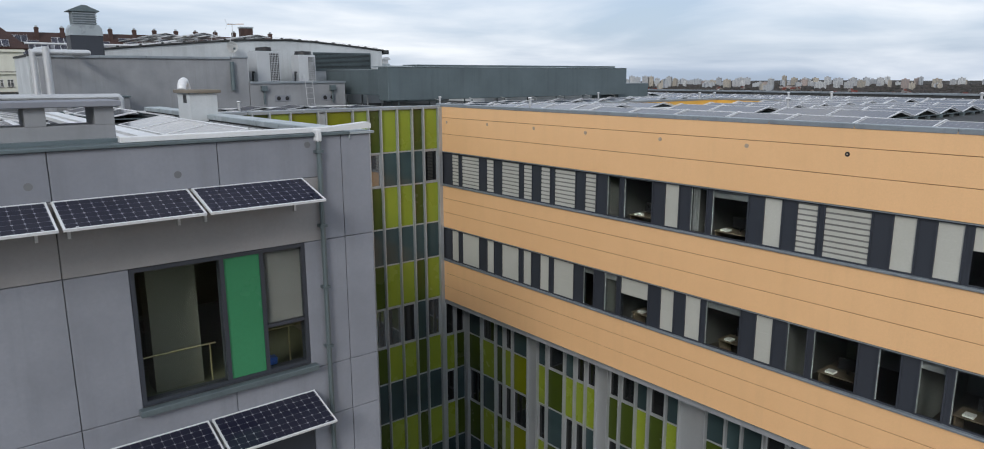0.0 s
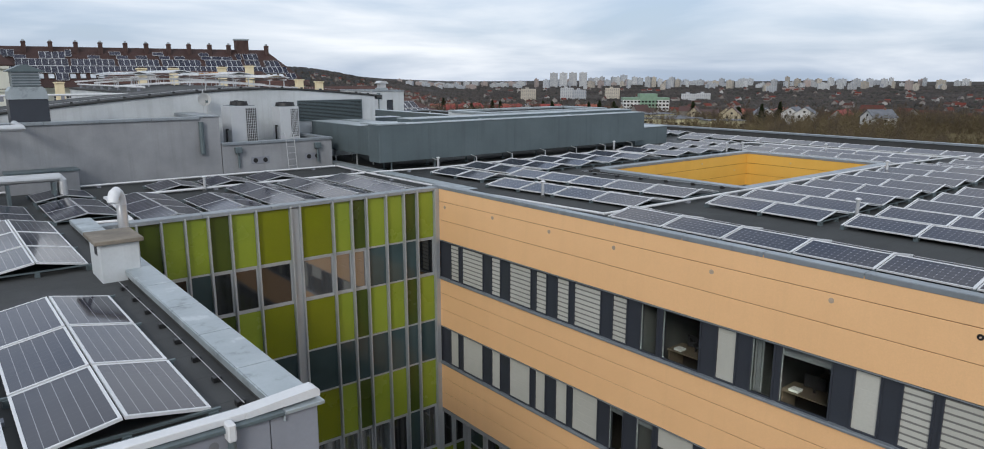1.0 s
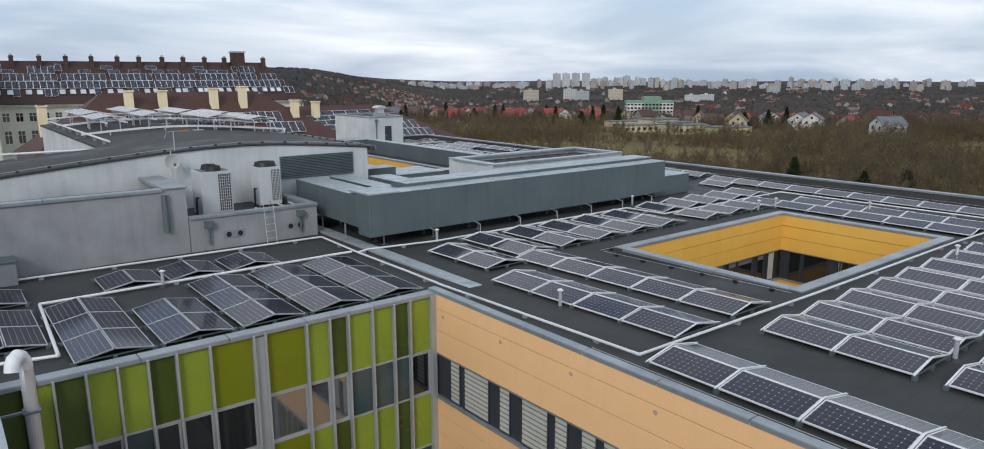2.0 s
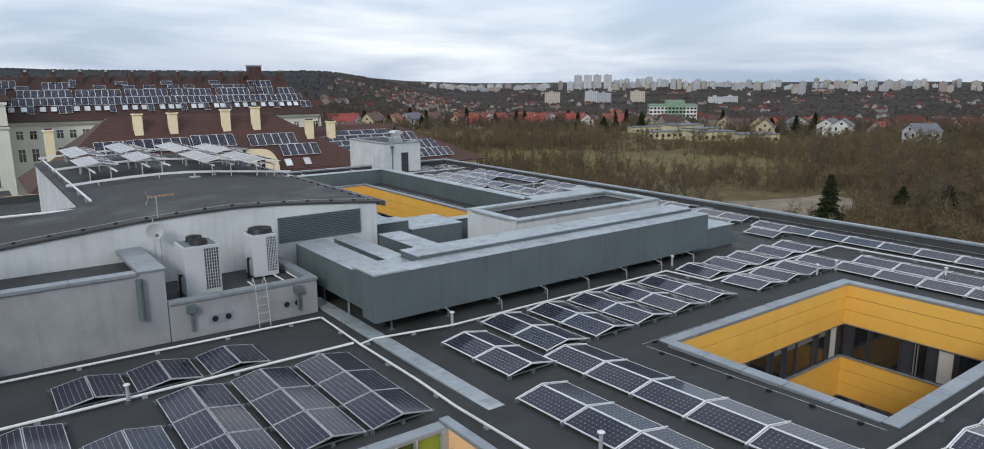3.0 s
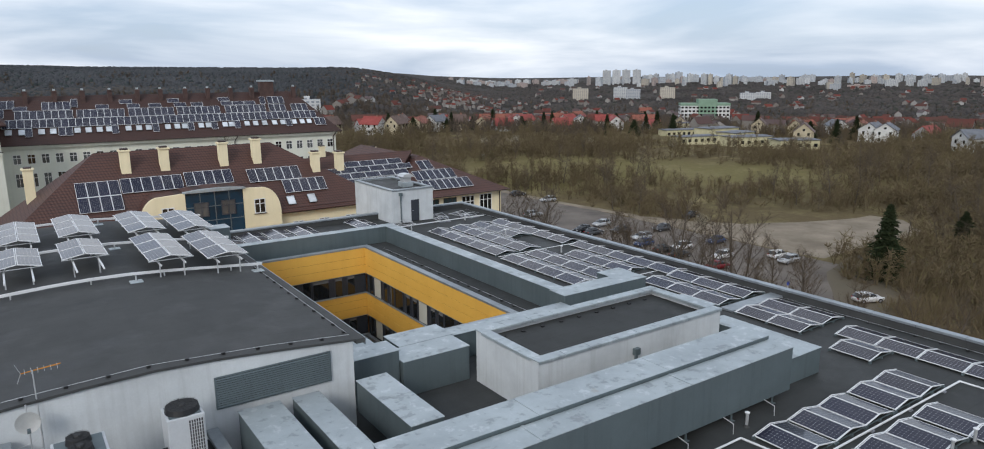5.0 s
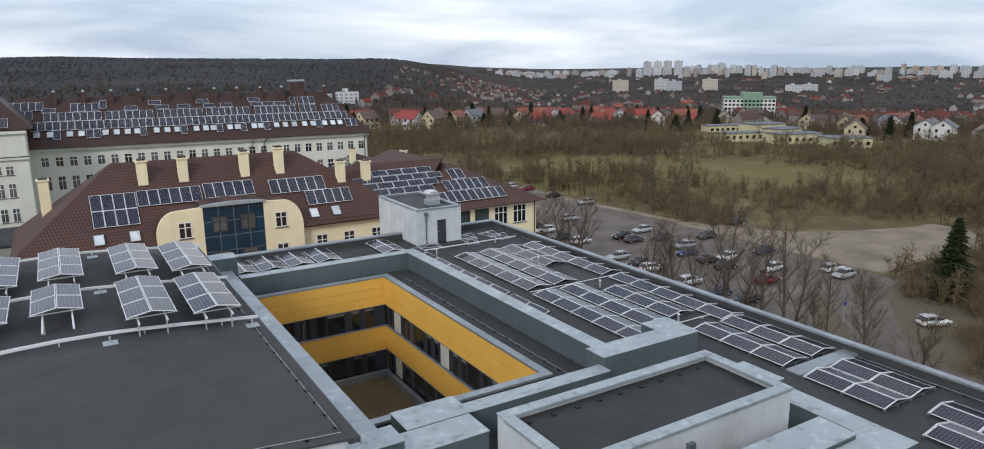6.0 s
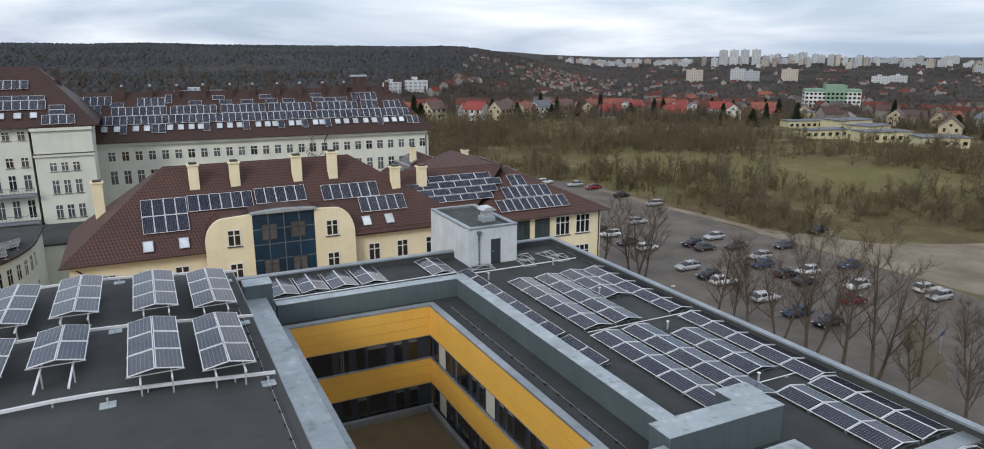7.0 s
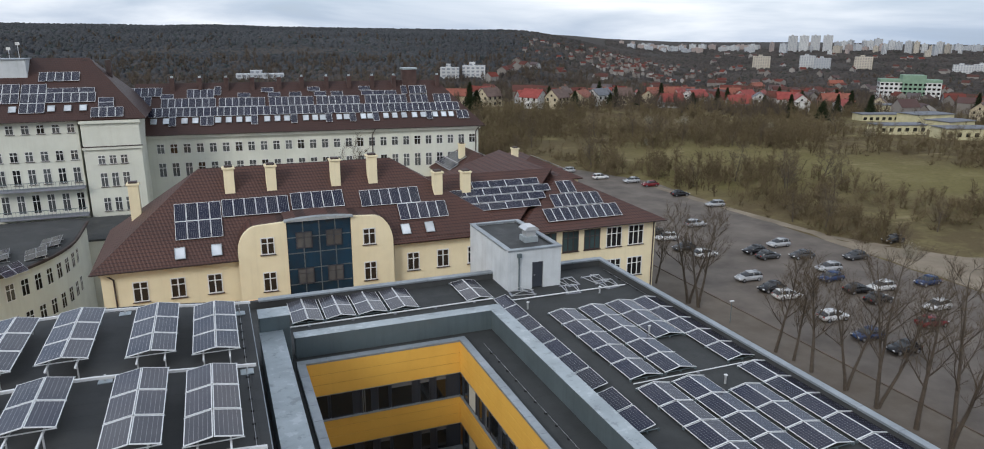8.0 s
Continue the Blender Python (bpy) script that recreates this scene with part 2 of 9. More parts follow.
BLACK = surface("black plastic", (0.012, 0.012, 0.013), None, 0.5, relief=0.0)
AC_GREY = surface("light grey unit casing", (0.50, 0.52, 0.54), (0.43, 0.45, 0.47), 0.5, relief=0.05)
RUSTY = surface("dark brown sheet metal", (0.05, 0.03, 0.027), (0.035, 0.023, 0.02), 0.6, relief=0.1)

# ---------------------------------------------------------------- mesh helpers


def loose(bm, x0, y0, z0, x1, y1, z1):
    """One box added to bm."""
    vs = [bm.verts.new(c) for c in ((x0, y0, z0), (x1, y0, z0), (x1, y1, z0), (x0, y1, z0), (x0, y0, z1), (x1, y0, z1), (x1, y1, z1), (x0, y1, z1))]
    return [bm.faces.new([vs[i] for i in q]) for q in ((0, 3, 2, 1), (4, 5, 6, 7), (0, 1, 5, 4), (1, 2, 6, 5), (2, 3, 7, 6), (3, 0, 4, 7))]


def boxes(*bs, bevel=0.0):
    bm = bmesh.new()
    for b in bs:
        loose(bm, *b)
    if bevel:
        bmesh.ops.bevel(bm, geom=bm.edges[:], offset=bevel, segments=1, affect="EDGES")
    return bm


def prism(profile, axis, a, b):
    """A closed profile of (u, v) pairs drawn out along x ('x': u = y, v = z) or y ('y': u = x, v = z) or z from a to b."""
    bm = bmesh.new()
    at = {"x": lambda u, v, w: (w, u, v), "y": lambda u, v, w: (u, w, v), "z": lambda u, v, w: (u, v, w)}[axis]
    lo = [bm.verts.new(at(u, v, a)) for u, v in profile]
    hi = [bm.verts.new(at(u, v, b)) for u, v in profile]
    n = len(profile)
    bm.faces.new(lo)
    bm.faces.new(hi[::-1])
    for i in range(n):
        bm.faces.new([lo[i], hi[i], hi[(i + 1) % n], lo[(i + 1) % n]])
    bmesh.ops.recalc_face_normals(bm, faces=bm.faces[:])
    return bm


def rod(bm, a, b, r0, r1=None, sides=8, cap=True):
    """A round bar from a to b added to bm."""
    a, b = Vector(a), Vector(b)
    r1 = r0 if r1 is None else r1
    q = (b - a).to_track_quat("Z", "Y").to_matrix()
    rings = []
    for p, r in ((a, r0), (b, r1)):
        rings.append([bm.verts.new(p + q @ Vector((r * math.cos(2 * math.pi * i / sides), r * math.sin(2 * math.pi * i / sides), 0))) for i in range(sides)])
    for i in range(sides):
        bm.faces.new([rings[0][i], rings[0][(i + 1) % sides], rings[1][(i + 1) % sides], rings[1][i]])
    if cap:
        bm.faces.new(rings[0][::-1])
        bm.faces.new(rings[1])
    return bm


def tube(points, r, sides=8):
    """A round bar swept through points in one piece, mitred at the bends."""
    bm = bmesh.new()
    ps = [Vector(p) for p in points]
    dirs = [(b - a).normalized() for a, b in zip(ps, ps[1:])]
    side = dirs[0].orthogonal().normalized()
    rings = []
    for i, p in enumerate(ps):
        d0, d1 = dirs[max(i - 1, 0)], dirs[min(i, len(dirs) - 1)]
        t = (d0 + d1).normalized() if (d0 + d1).length > 1e-4 else d1
        side = (side - t * side.dot(t)).normalized()
        up = t.cross(side)
        grow = min(1.0 / max(0.35, t.dot(d1)), 1.6)
        bend = (d1 - d0)
        out = bend.normalized() if bend.length > 1e-4 else None
        ring = []
        for k in range(sides):
            a = 2 * math.pi * k / sides
            v = side * math.cos(a) + up * math.sin(a)
            if out is not None:
                v = v + out * v.dot(out) * (grow - 1)
            ring.append(bm.verts.new(p + v * r))
        rings.append(ring)
    for lo, hi in zip(rings, rings[1:]):
        for k in range(sides):
            bm.faces.new([lo[k], lo[(k + 1) % sides], hi[(k + 1) % sides], hi[k]])
    bm.faces.new(rings[0][::-1])
    bm.faces.new(rings[-1])
    return bm


def mesh_of(name, bm, *mats):
    me = bpy.data.meshes.new(name)
    bm.to_mesh(me)
    bm.free()
    for m in mats:
        me.materials.append(m)
    return me


def thing(name, label, category, at=(0, 0, 0), turn=0.0, group="", kind=""):
    e = tagged(new(name), label, category, group, kind)
    e.empty_display_size = 0.2
    e.matrix_basis = pose(*at, 0, 0, turn)
    return e


def part(name, bm, material, parent, label=""):
    """One mesh part, given in its parent's own coordinates."""
    me = bm if isinstance(bm, bpy.types.Mesh) else mesh_of(name, bm, material)
    ob = new(name, me)
    ob.parent = parent
    if label:
        ob["label"] = label
    return ob


def placed(name, me, parent, m):
    ob = new(name, me)
    ob.parent = parent
    ob.matrix_basis = m
    return ob


def solid(name, bm, material, label, category, kind="", group=""):
    return tagged(new(name, mesh_of(name, bm, material)), label, category, group, kind)

# ---------------------------------------------------------------- solar modules
MW, ML = 0.995, 1.97       # width and length of one module
HW, HL = MW / 2, ML / 2


def module_meshes(cells, tag, t=0.022, metal=None):
    glass = mesh_of("module", boxes((-HW + 0.02, -HL + 0.02, -0.02, HW - 0.02, HL - 0.02, 0.0)), cells)
    fr = mesh_of("module_frame", boxes((-HW, -HL, -0.035, -HW + t, HL, 0.006), (HW - t, -HL, -0.035, HW, HL, 0.006), (-HW + t, -HL, -0.035, HW - t, -HL + t, 0.006), (-HW + t, HL - t, -0.035, HW - t, HL, 0.006)), metal or ALU)
    return glass, fr


MOD = module_meshes(CELLS, "a", 0.03, WHITE_METAL)
MOD0 = MOD
MOD_B = module_meshes(CELLS_B, "b")
MOD_R = module_meshes(CELLS_VEIL, "r", 0.04, WHITE_METAL)
MOD_T = module_meshes(CELLS_B, "t", 0.036, WHITE_METAL)
TILT_UP = math.radians(10.5)


def put_module(parent, meshes, m):
    g = placed("module", meshes[0], parent, m)
    placed("module_frame", meshes[1], g, Matrix.Identity(4))
    return g



# ---------------------------------------------------------------- ground and distance
DECK = 18.35          # roof deck of the clinic
PARAPET = 18.87


def deck_z(x, y):
    """Height of the felt, which rises a little towards the south-west edges."""
    return DECK + 0.31 * min(max((42.0 - y) / 11.0, 0.0), 1.0) * min(max((51.0 - x) / 3.0, 0.0), 1.0)


def sheet_with_holes(xs, ys, z0, z1, holes, rise=None):
    """A flat slab on a grid of cuts, with the cells inside holes left out."""
    bm = bmesh.new()
    vs = {}

    def v(i, j, z):
        if (i, j, z) not in vs:
            vs[i, j, z] = bm.verts.new((xs[i], ys[j], rise(xs[i], ys[j]) if rise and z == z1 else z))
        return vs[i, j, z]

    def full(i, j):
        if not (0 <= i < len(xs) - 1 and 0 <= j < len(ys) - 1):
            return False
        cx, cy = (xs[i] + xs[i + 1]) / 2, (ys[j] + ys[j + 1]) / 2
        return not any(a < cx < c and b < cy < d for a, b, c, d in holes)
    for i in range(len(xs) - 1):
        for j in range(len(ys) - 1):
            if not full(i, j):
                continue
            bm.faces.new([v(i, j, z1), v(i + 1, j, z1), v(i + 1, j + 1, z1), v(i, j + 1, z1)])
            bm.faces.new([v(i, j + 1, z0), v(i + 1, j + 1, z0), v(i + 1, j, z0), v(i, j, z0)])
            for (a, b), (c, d), (p, q) in (((i, j), (i + 1, j), (i, j - 1)), ((i + 1, j), (i + 1, j + 1), (i + 1, j)),
                                           ((i + 1, j + 1), (i, j + 1), (i, j + 1)), ((i, j + 1), (i, j), (i - 1, j))):
                if not full(p, q):
                    bm.faces.new([v(a, b, z0), v(c, d, z0), v(c, d, z1), v(a, b, z1)])
    return bm


# ---------------------------------------------------------------- the clinic: roof deck and outer walls
A1 = (36.5, 30.1, 48.9, 37.7)      # inner court one: x0, y0, x1, y1
A2 = (36.3, 61.0, 45.6, 80.65)     # inner court two
EAST, NORTH, SOUTH, WEST = 61.55, 91.6, -6.0, 26.15
FRONT = 37.1                       # the green wall's plane
tagged(new("roof_deck", mesh_of("roof_deck", sheet_with_holes(
    [2, WEST + 0.05, WEST + 0.25, A2[0], A1[0], A2[2], 48.0, A1[2], 51.0, EAST - 0.2], [SOUTH, A1[1], 31.0, FRONT + 0.22, A1[3], 42.0, A2[1], A2[3], NORTH - 0.2], 17.95, DECK,
    [A1, A2, (0, SOUTH - 1, WEST + 0.25, FRONT + 0.22)], lambda x, y: deck_z(x, y) if x > WEST + 0.1 else DECK), FELT_B)), "dark weathered bitumen felt flat roof", "flat roof", kind="structure")


def coping(name, x0, y0, x1, y1, z, along, pitch=2.0, thick=0.05, mat=ZINC, parent=None):
    """A metal coping of single sheets with standing joints between them."""
    n = max(1, round(((x1 - x0) if along == "x" else (y1 - y0)) / pitch))
    step = ((x1 - x0) if along == "x" else (y1 - y0)) / n
    root = parent or thing(name, "grey zinc parapet coping in folded sheets", "coping", (x0, y0, z), kind="structure")
    w = (y1 - y0) if along == "x" else (x1 - x0)
    g = 0.012
    b = (g, 0, 0, step - g, w, thick) if along == "x" else (0, g, 0, w, step - g, thick)
    lip = (g, -0.02, -0.08, step - g, 0, thick - 0.01) if along == "x" else (-0.02, g, -0.08, 0, step - g, thick - 0.01)
    me = mesh_of("coping_sheet", boxes(b, lip, bevel=0.006), mat)
    for i in range(n):
        off = (i * step, 0) if along == "x" else (0, i * step)
        if parent:
            off = (off[0] + x0, off[1] + y0)
        placed("coping_sheet", me, root, pose(off[0], off[1], z if parent else 0))
    return root


# Curtain grey is darkened so the strips look dim behind the glass.
CURTAIN = surface("shade-darkened grey curtain", (0.15, 0.155, 0.16), (0.11, 0.115, 0.12), 0.9, relief=0.05)


CLEAR, _nt, _b = nodes_of("clear window glass")
_b.inputs["Transmission Weight"].default_value, _b.inputs["Roughness"].default_value, _b.inputs["IOR"].default_value = 1.0, 0.02, 1.22
_b.inputs["Base Color"].default_value = (0.75, 0.8, 0.78, 1)
# Wall and floor colours are darkened; the rooms' dimness is in the paint.
OFFICE_W = surface("shade-darkened office wall paint", (0.115, 0.118, 0.112), (0.09, 0.092, 0.088), 0.9)
OFFICE_F = surface("shade-darkened office lino", (0.06, 0.05, 0.04), (0.045, 0.038, 0.03), 0.5)


def rooms_behind(root, length, bands, step=3.6):
    """Plain offices behind the ribbon windows: floor, ceiling, back wall and partitions."""
    for b0, b1 in bands:
        lo, hi = b0 - 0.72, b1 + 0.08
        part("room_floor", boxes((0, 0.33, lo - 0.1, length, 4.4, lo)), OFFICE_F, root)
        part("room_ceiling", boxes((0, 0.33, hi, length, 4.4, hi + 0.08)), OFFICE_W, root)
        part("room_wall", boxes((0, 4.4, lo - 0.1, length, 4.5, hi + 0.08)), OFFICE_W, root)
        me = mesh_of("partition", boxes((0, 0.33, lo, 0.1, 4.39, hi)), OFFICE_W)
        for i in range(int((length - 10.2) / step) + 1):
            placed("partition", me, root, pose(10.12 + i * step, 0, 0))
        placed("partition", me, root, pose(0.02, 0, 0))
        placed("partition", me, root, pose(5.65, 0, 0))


def band_facade(name, at, turn, length, paint, label, wins, top, fascias, sill_mat=ZINC, base=None, seed=1, rooms=False):
    """A wall of painted fascias with ribbon windows between them. Local x runs along the wall, -y looks out."""
    rnd = random.Random(seed)
    root = thing(name, label, "wall", (at[0], at[1], 0), turn, kind="structure")
    lo = fascias[-1][0] if base is None else base
    if rooms:
        for z0, z1, cuts in fascias:
            part("wall_core", boxes((0, 0.10, z0 + 0.002, length, 0.32, min(z1, top - 0.02))), ANTHRACITE, root, "dark wall behind the cladding")
        rooms_behind(root, length, [b for b, row in wins])
        for (b0, b1), row in wins:
            ends = [0.0] + [q for u0, u1, k in row if u1 <= length - 0.05 for q in (u0, u1)] + [length]
            for g0, g1 in zip(ends[::2], ends[1::2]):
                part("pier", boxes((g0, 0.06, b0 - 0.06, g1, 0.26, b1 + 0.026)), ANTHRACITE, root)
    else:
        part("wall_core", boxes((0, 0.10, lo, length, 0.32, top - 0.02)), ANTHRACITE, root, "dark wall behind the cladding")
    for k, (z0, z1, cuts) in enumerate(fascias):
        part("backing", boxes((0, 0.0, z0 + 0.02, length, 0.095, z1 - 0.02)), JOINT if paint is ORANGE else JOINT_Y, root)
        zs = [z0, *cuts, z1]
        for a, b in zip(zs, zs[1:]):
            part("cladding_panel", boxes((0, -0.03, a + 0.009, length, -0.002, b - 0.009), bevel=0.006), paint, root)
        part("window_sill", boxes((0, -0.09, z1 - 0.0, length, 0.09, z1 + 0.07), bevel=0.01) if k else boxes((0, -0.05, z1, length, 0.3, z1 + 0.02)), sill_mat, root, "grey metal sill")
        part("drip_edge", boxes((0, -0.045, z0 - 0.03, length, 0.06, z0 - 0.002)), ZINC, root)
    glass = CLEAR if rooms else DARK_GLASS
    pane_cache = {}
    for (b0, b1), row in wins:
        for u0, u1, kind in row:
            if u1 > length - 0.05 or u0 < 0.05:
                continue
            w, h = u1 - u0, b1 - b0
            trim = rnd.choice((0, 0, 1, 2)) if kind == "dark" else 0
            key = (round(w, 2), round(h, 2), kind, trim)
            if key not in pane_cache:
                f = 0.045
                fr = boxes((0, 0.03, 0, f, 0.098, h), (w - f, 0.03, 0, w, 0.098, h), (f, 0.03, 0, w - f, 0.098, f), (f, 0.03, h - f, w - f, 0.098, h))
                me_f = mesh_of("window_frame", fr, ANTHRACITE)
                bits = []
                if kind in ("zebra", "plain", "half"):
                    z_lo = f if kind != "half" else h * 0.58
                    if kind == "zebra":
                        n = max(3, int((h - f - z_lo) / 0.15))
                        st = (h - f - z_lo) / n
                        me_b = mesh_of("blind", boxes(*[(f, 0.07, z_lo + i * st, w - f, 0.085, z_lo + (i + 0.66) * st) for i in range(n)]), BLIND)
                        me_d = mesh_of("blind_shade", boxes(*[(f, 0.088, z_lo + (i + 0.6) * st, w - f, 0.096, z_lo + (i + 1.02) * st) for i in range(n)]), BLIND_D)
                        bits += [("blind", me_b), ("blind_shade", me_d)]
                    else:
                        n = max(2, int((h - f - z_lo) / 0.13))
                        st = (h - f - z_lo) / n
                        bits.append(("blind", mesh_of("blind", boxes(*[(f, 0.075 + 0.004 * (i % 2), z_lo + i * st, w - f, 0.09, z_lo + (i + 1) * st) for i in range(n)]), BLIND)))
                    if kind == "half":
                        bits.append(("pane", mesh_of("pane", boxes((f, 0.075, f, w - f, 0.085, z_lo)), glass)))
                else:
                    bits.append(("pane", mesh_of("pane", boxes((f, 0.06, f, w - f, 0.07, h - f)), glass)))
                    if rooms:
                        bits.append(("inner_frame", mesh_of("inner_frame", boxes((f, 0.075, f, f + 0.02, 0.11, h - f), (f + 0.02, 0.075, h - f - 0.02, w - f, 0.11, h - f)), SILVER)))
                    if trim == 1:
                        y0 = 0.14 if rooms else 0.051
                        bits.append(("curtain", mesh_of("curtain", boxes(*[(f + 0.04 + q * 0.06, y0 + 0.01 * (q % 2), f, f + 0.095 + q * 0.06, y0 + 0.012 + 0.01 * (q % 2), h - f) for q in range(4)]), CURTAIN)))
                    elif trim == 2:
                        y0 = 0.13 if rooms else 0.05
                        bits.append(("blind", mesh_of("blind", boxes((f, y0, h * 0.82, w - f, y0 + 0.009, h - f)), CURTAIN)))
                pane_cache[key] = me_f, bits
            me_f, bits = pane_cache[key]
            wob = placed("window", me_f, root, pose(u0, 0, b0))
            for nm, me in bits:
                ob = placed(nm, me, wob, Matrix.Identity(4))
                if nm == "pane" and rooms:
                    ob.visible_shadow = False
    return root


def ribbon(start, n, kinds):
    """Openings along a band, a narrow and a wide light, then a single narrow one, over and over."""
    out, u = [], start
    for i in range(n):
        k = kinds[i % len(kinds)]
        out += [(u, u + 0.68, k[0]), (u + 0.8, u + 2.12, k[1]), (u + 2.58, u + 3.22, k[2])]
        u += 3.6
    return out


Z, D, P_, H_ = "zebra", "dark", "plain", "half"
TOPW, MIDW = (15.19, 16.70), (11.55, 13.09)
row_top = [(0.72, 1.33, Z), (1.49, 2.86, Z), (3.31, 3.89, Z), (4.35, 5.56, Z), (5.76, 6.35, Z), (6.8, 7.42, Z), (7.6, 8.81, Z), (9.24, 9.87, Z)] + \
    ribbon(10.33, 9, [(D, D, P_), (D, D, P_), (Z, Z, P_), (P_, H_, Z)])
row_mid = [(0.64, 1.26, P_), (1.47, 2.83, P_), (3.31, 3.89, P_), (4.35, 5.56, P_), (5.76, 6.35, P_), (6.8, 7.42, P_), (7.6, 8.81, P_), (9.24, 9.87, D)] + \
    ribbon(10.33, 9, [(D, H_, P_), (P_, D, P_), (D, D, D), (D, D, P_)])
ORANGE_F = [(16.73, 18.86, [17.55, 18.30]), (13.12, 15.12, [13.85, 14.52]), (9.50, 11.48, [10.2, 10.85])]
band_facade("wall_west", (WEST, FRONT), -90, FRONT - SOUTH, ORANGE, "peach-orange clad wall with dark ribbon windows and blinds",
            [(TOPW, row_top), (MIDW, row_mid)], PARAPET, ORANGE_F, seed=3, rooms=True)
# desks with screens behind the clear windows
SCREEN = surface("dark screen", (0.02, 0.02, 0.022), None, 0.25, relief=0.0)
DESK_T = surface("brown desk board", (0.17, 0.13, 0.09), (0.13, 0.10, 0.07), 0.5)
for yy, zz in ((25.6, 14.47), (22.0, 14.47), (25.3, 10.83), (21.6, 10.83), (18.2, 10.83), (14.6, 10.83), (11.2, 10.83)):
    dk = thing("office_desk", "brown office desk with a dark screen behind the window", "desk", (WEST + 1.15, yy, zz), group="office desks")
    part("top", boxes((-0.38, -0.7, 0.71, 0.38, 0.7, 0.74), bevel=0.005), DESK_T, dk)
    for sy in (-0.66, 0.62):
        part("leg", boxes((-0.34, sy, 0, 0.34, sy + 0.04, 0.71)), DESK_T, dk)
    part("screen", boxes((0.05, -0.28, 0.86, 0.08, 0.28, 1.2), (0.055, -0.03, 0.74, 0.075, 0.03, 0.86)), SCREEN, dk)
    part("paper_stack", boxes((-0.3, 0.25, 0.742, -0.05, 0.5, 0.8)), WINDOW_WHITE, dk)
ANCHOR = surface("faded anchor cover", (0.50, 0.39, 0.29), None, 0.7, relief=0.0)
# round anchor plates on the top fascia
for i, (yy, zz) in enumerate(((36.6, 18.1), (33.6, 18.14), (30.62, 18.14), (27.8, 18.13), (24.4, 18.12), (21.22, 18.13), (18.25, 18.12), (14.8, 18.1))):
    an = thing("anchor_plate", "small round grey anchor plate on the orange fascia", "anchor plate", (WEST - 0.03, yy, zz), group="anchor plates")
    # The black disc at y 18.25 stands in for a dark hole.
    part("plate", rod(bmesh.new(), (-0.012, 0, 0), (0.0, 0, 0), 0.065, sides=14), BLACK if abs(yy - 18.25) < 0.1 else ANCHOR, an)
    part("bolt", rod(bmesh.new(), (-0.03, 0, 0), (-0.0125, 0, 0), 0.022, sides=6), ANCHOR, an)
coping("coping_west", WEST - 0.03, SOUTH, WEST + 0.25, FRONT + 0.35, PARAPET + 0.01, "y", 2.4)
# soffit under the overhang, closing walls out of view
part("soffit", boxes((WEST, SOUTH, 9.30, WEST + 1.4, FRONT, 9.47)), PLASTER, thing("soffit_west", "plain grey soffit under the overhanging floors", "soffit", kind="structure"))
solid("wall_east", boxes((EAST - 0.15, SOUTH, 0.0, EAST, NORTH, PARAPET)), ORANGE, "peach clad outer wall", "wall", "structure")
solid("wall_north", boxes((2, NORTH - 0.15, 0, EAST - 0.15, NORTH, PARAPET)), ORANGE, "peach clad outer wall", "wall", "structure")
solid("wall_south", boxes((WEST + 0.35, SOUTH - 0.15, 0, EAST, SOUTH, PARAPET)), ORANGE, "peach clad outer wall", "wall", "structure")
solid("parapet_upstand", boxes((EAST - 0.33, SOUTH, DECK - 0.3, EAST - 0.155, NORTH - 0.455, PARAPET - 0.005), (2, NORTH - 0.45, DECK - 0.3, EAST - 0.155, NORTH - 0.155, PARAPET - 0.005),
                               (WEST + 0.325, SOUTH, DECK - 0.3, WEST + 0.40, FRONT + 0.3, PARAPET - 0.06)), FELT, "dark felt upstand inside the parapet", "upstand", "structure")
coping("coping_east", EAST - 0.38, SOUTH, EAST + 0.05, NORTH, PARAPET + 0.01, "y", 2.4)
coping("coping_north", 34.5, NORTH - 0.5, EAST - 0.38, NORTH + 0.05, PARAPET + 0.01, "x", 2.4)


COURT_F = surface("mossy brown court floor", (0.15, 0.115, 0.065), (0.10, 0.08, 0.05), 0.85, coarse=0.5, fine=14.0, spec=0.2)


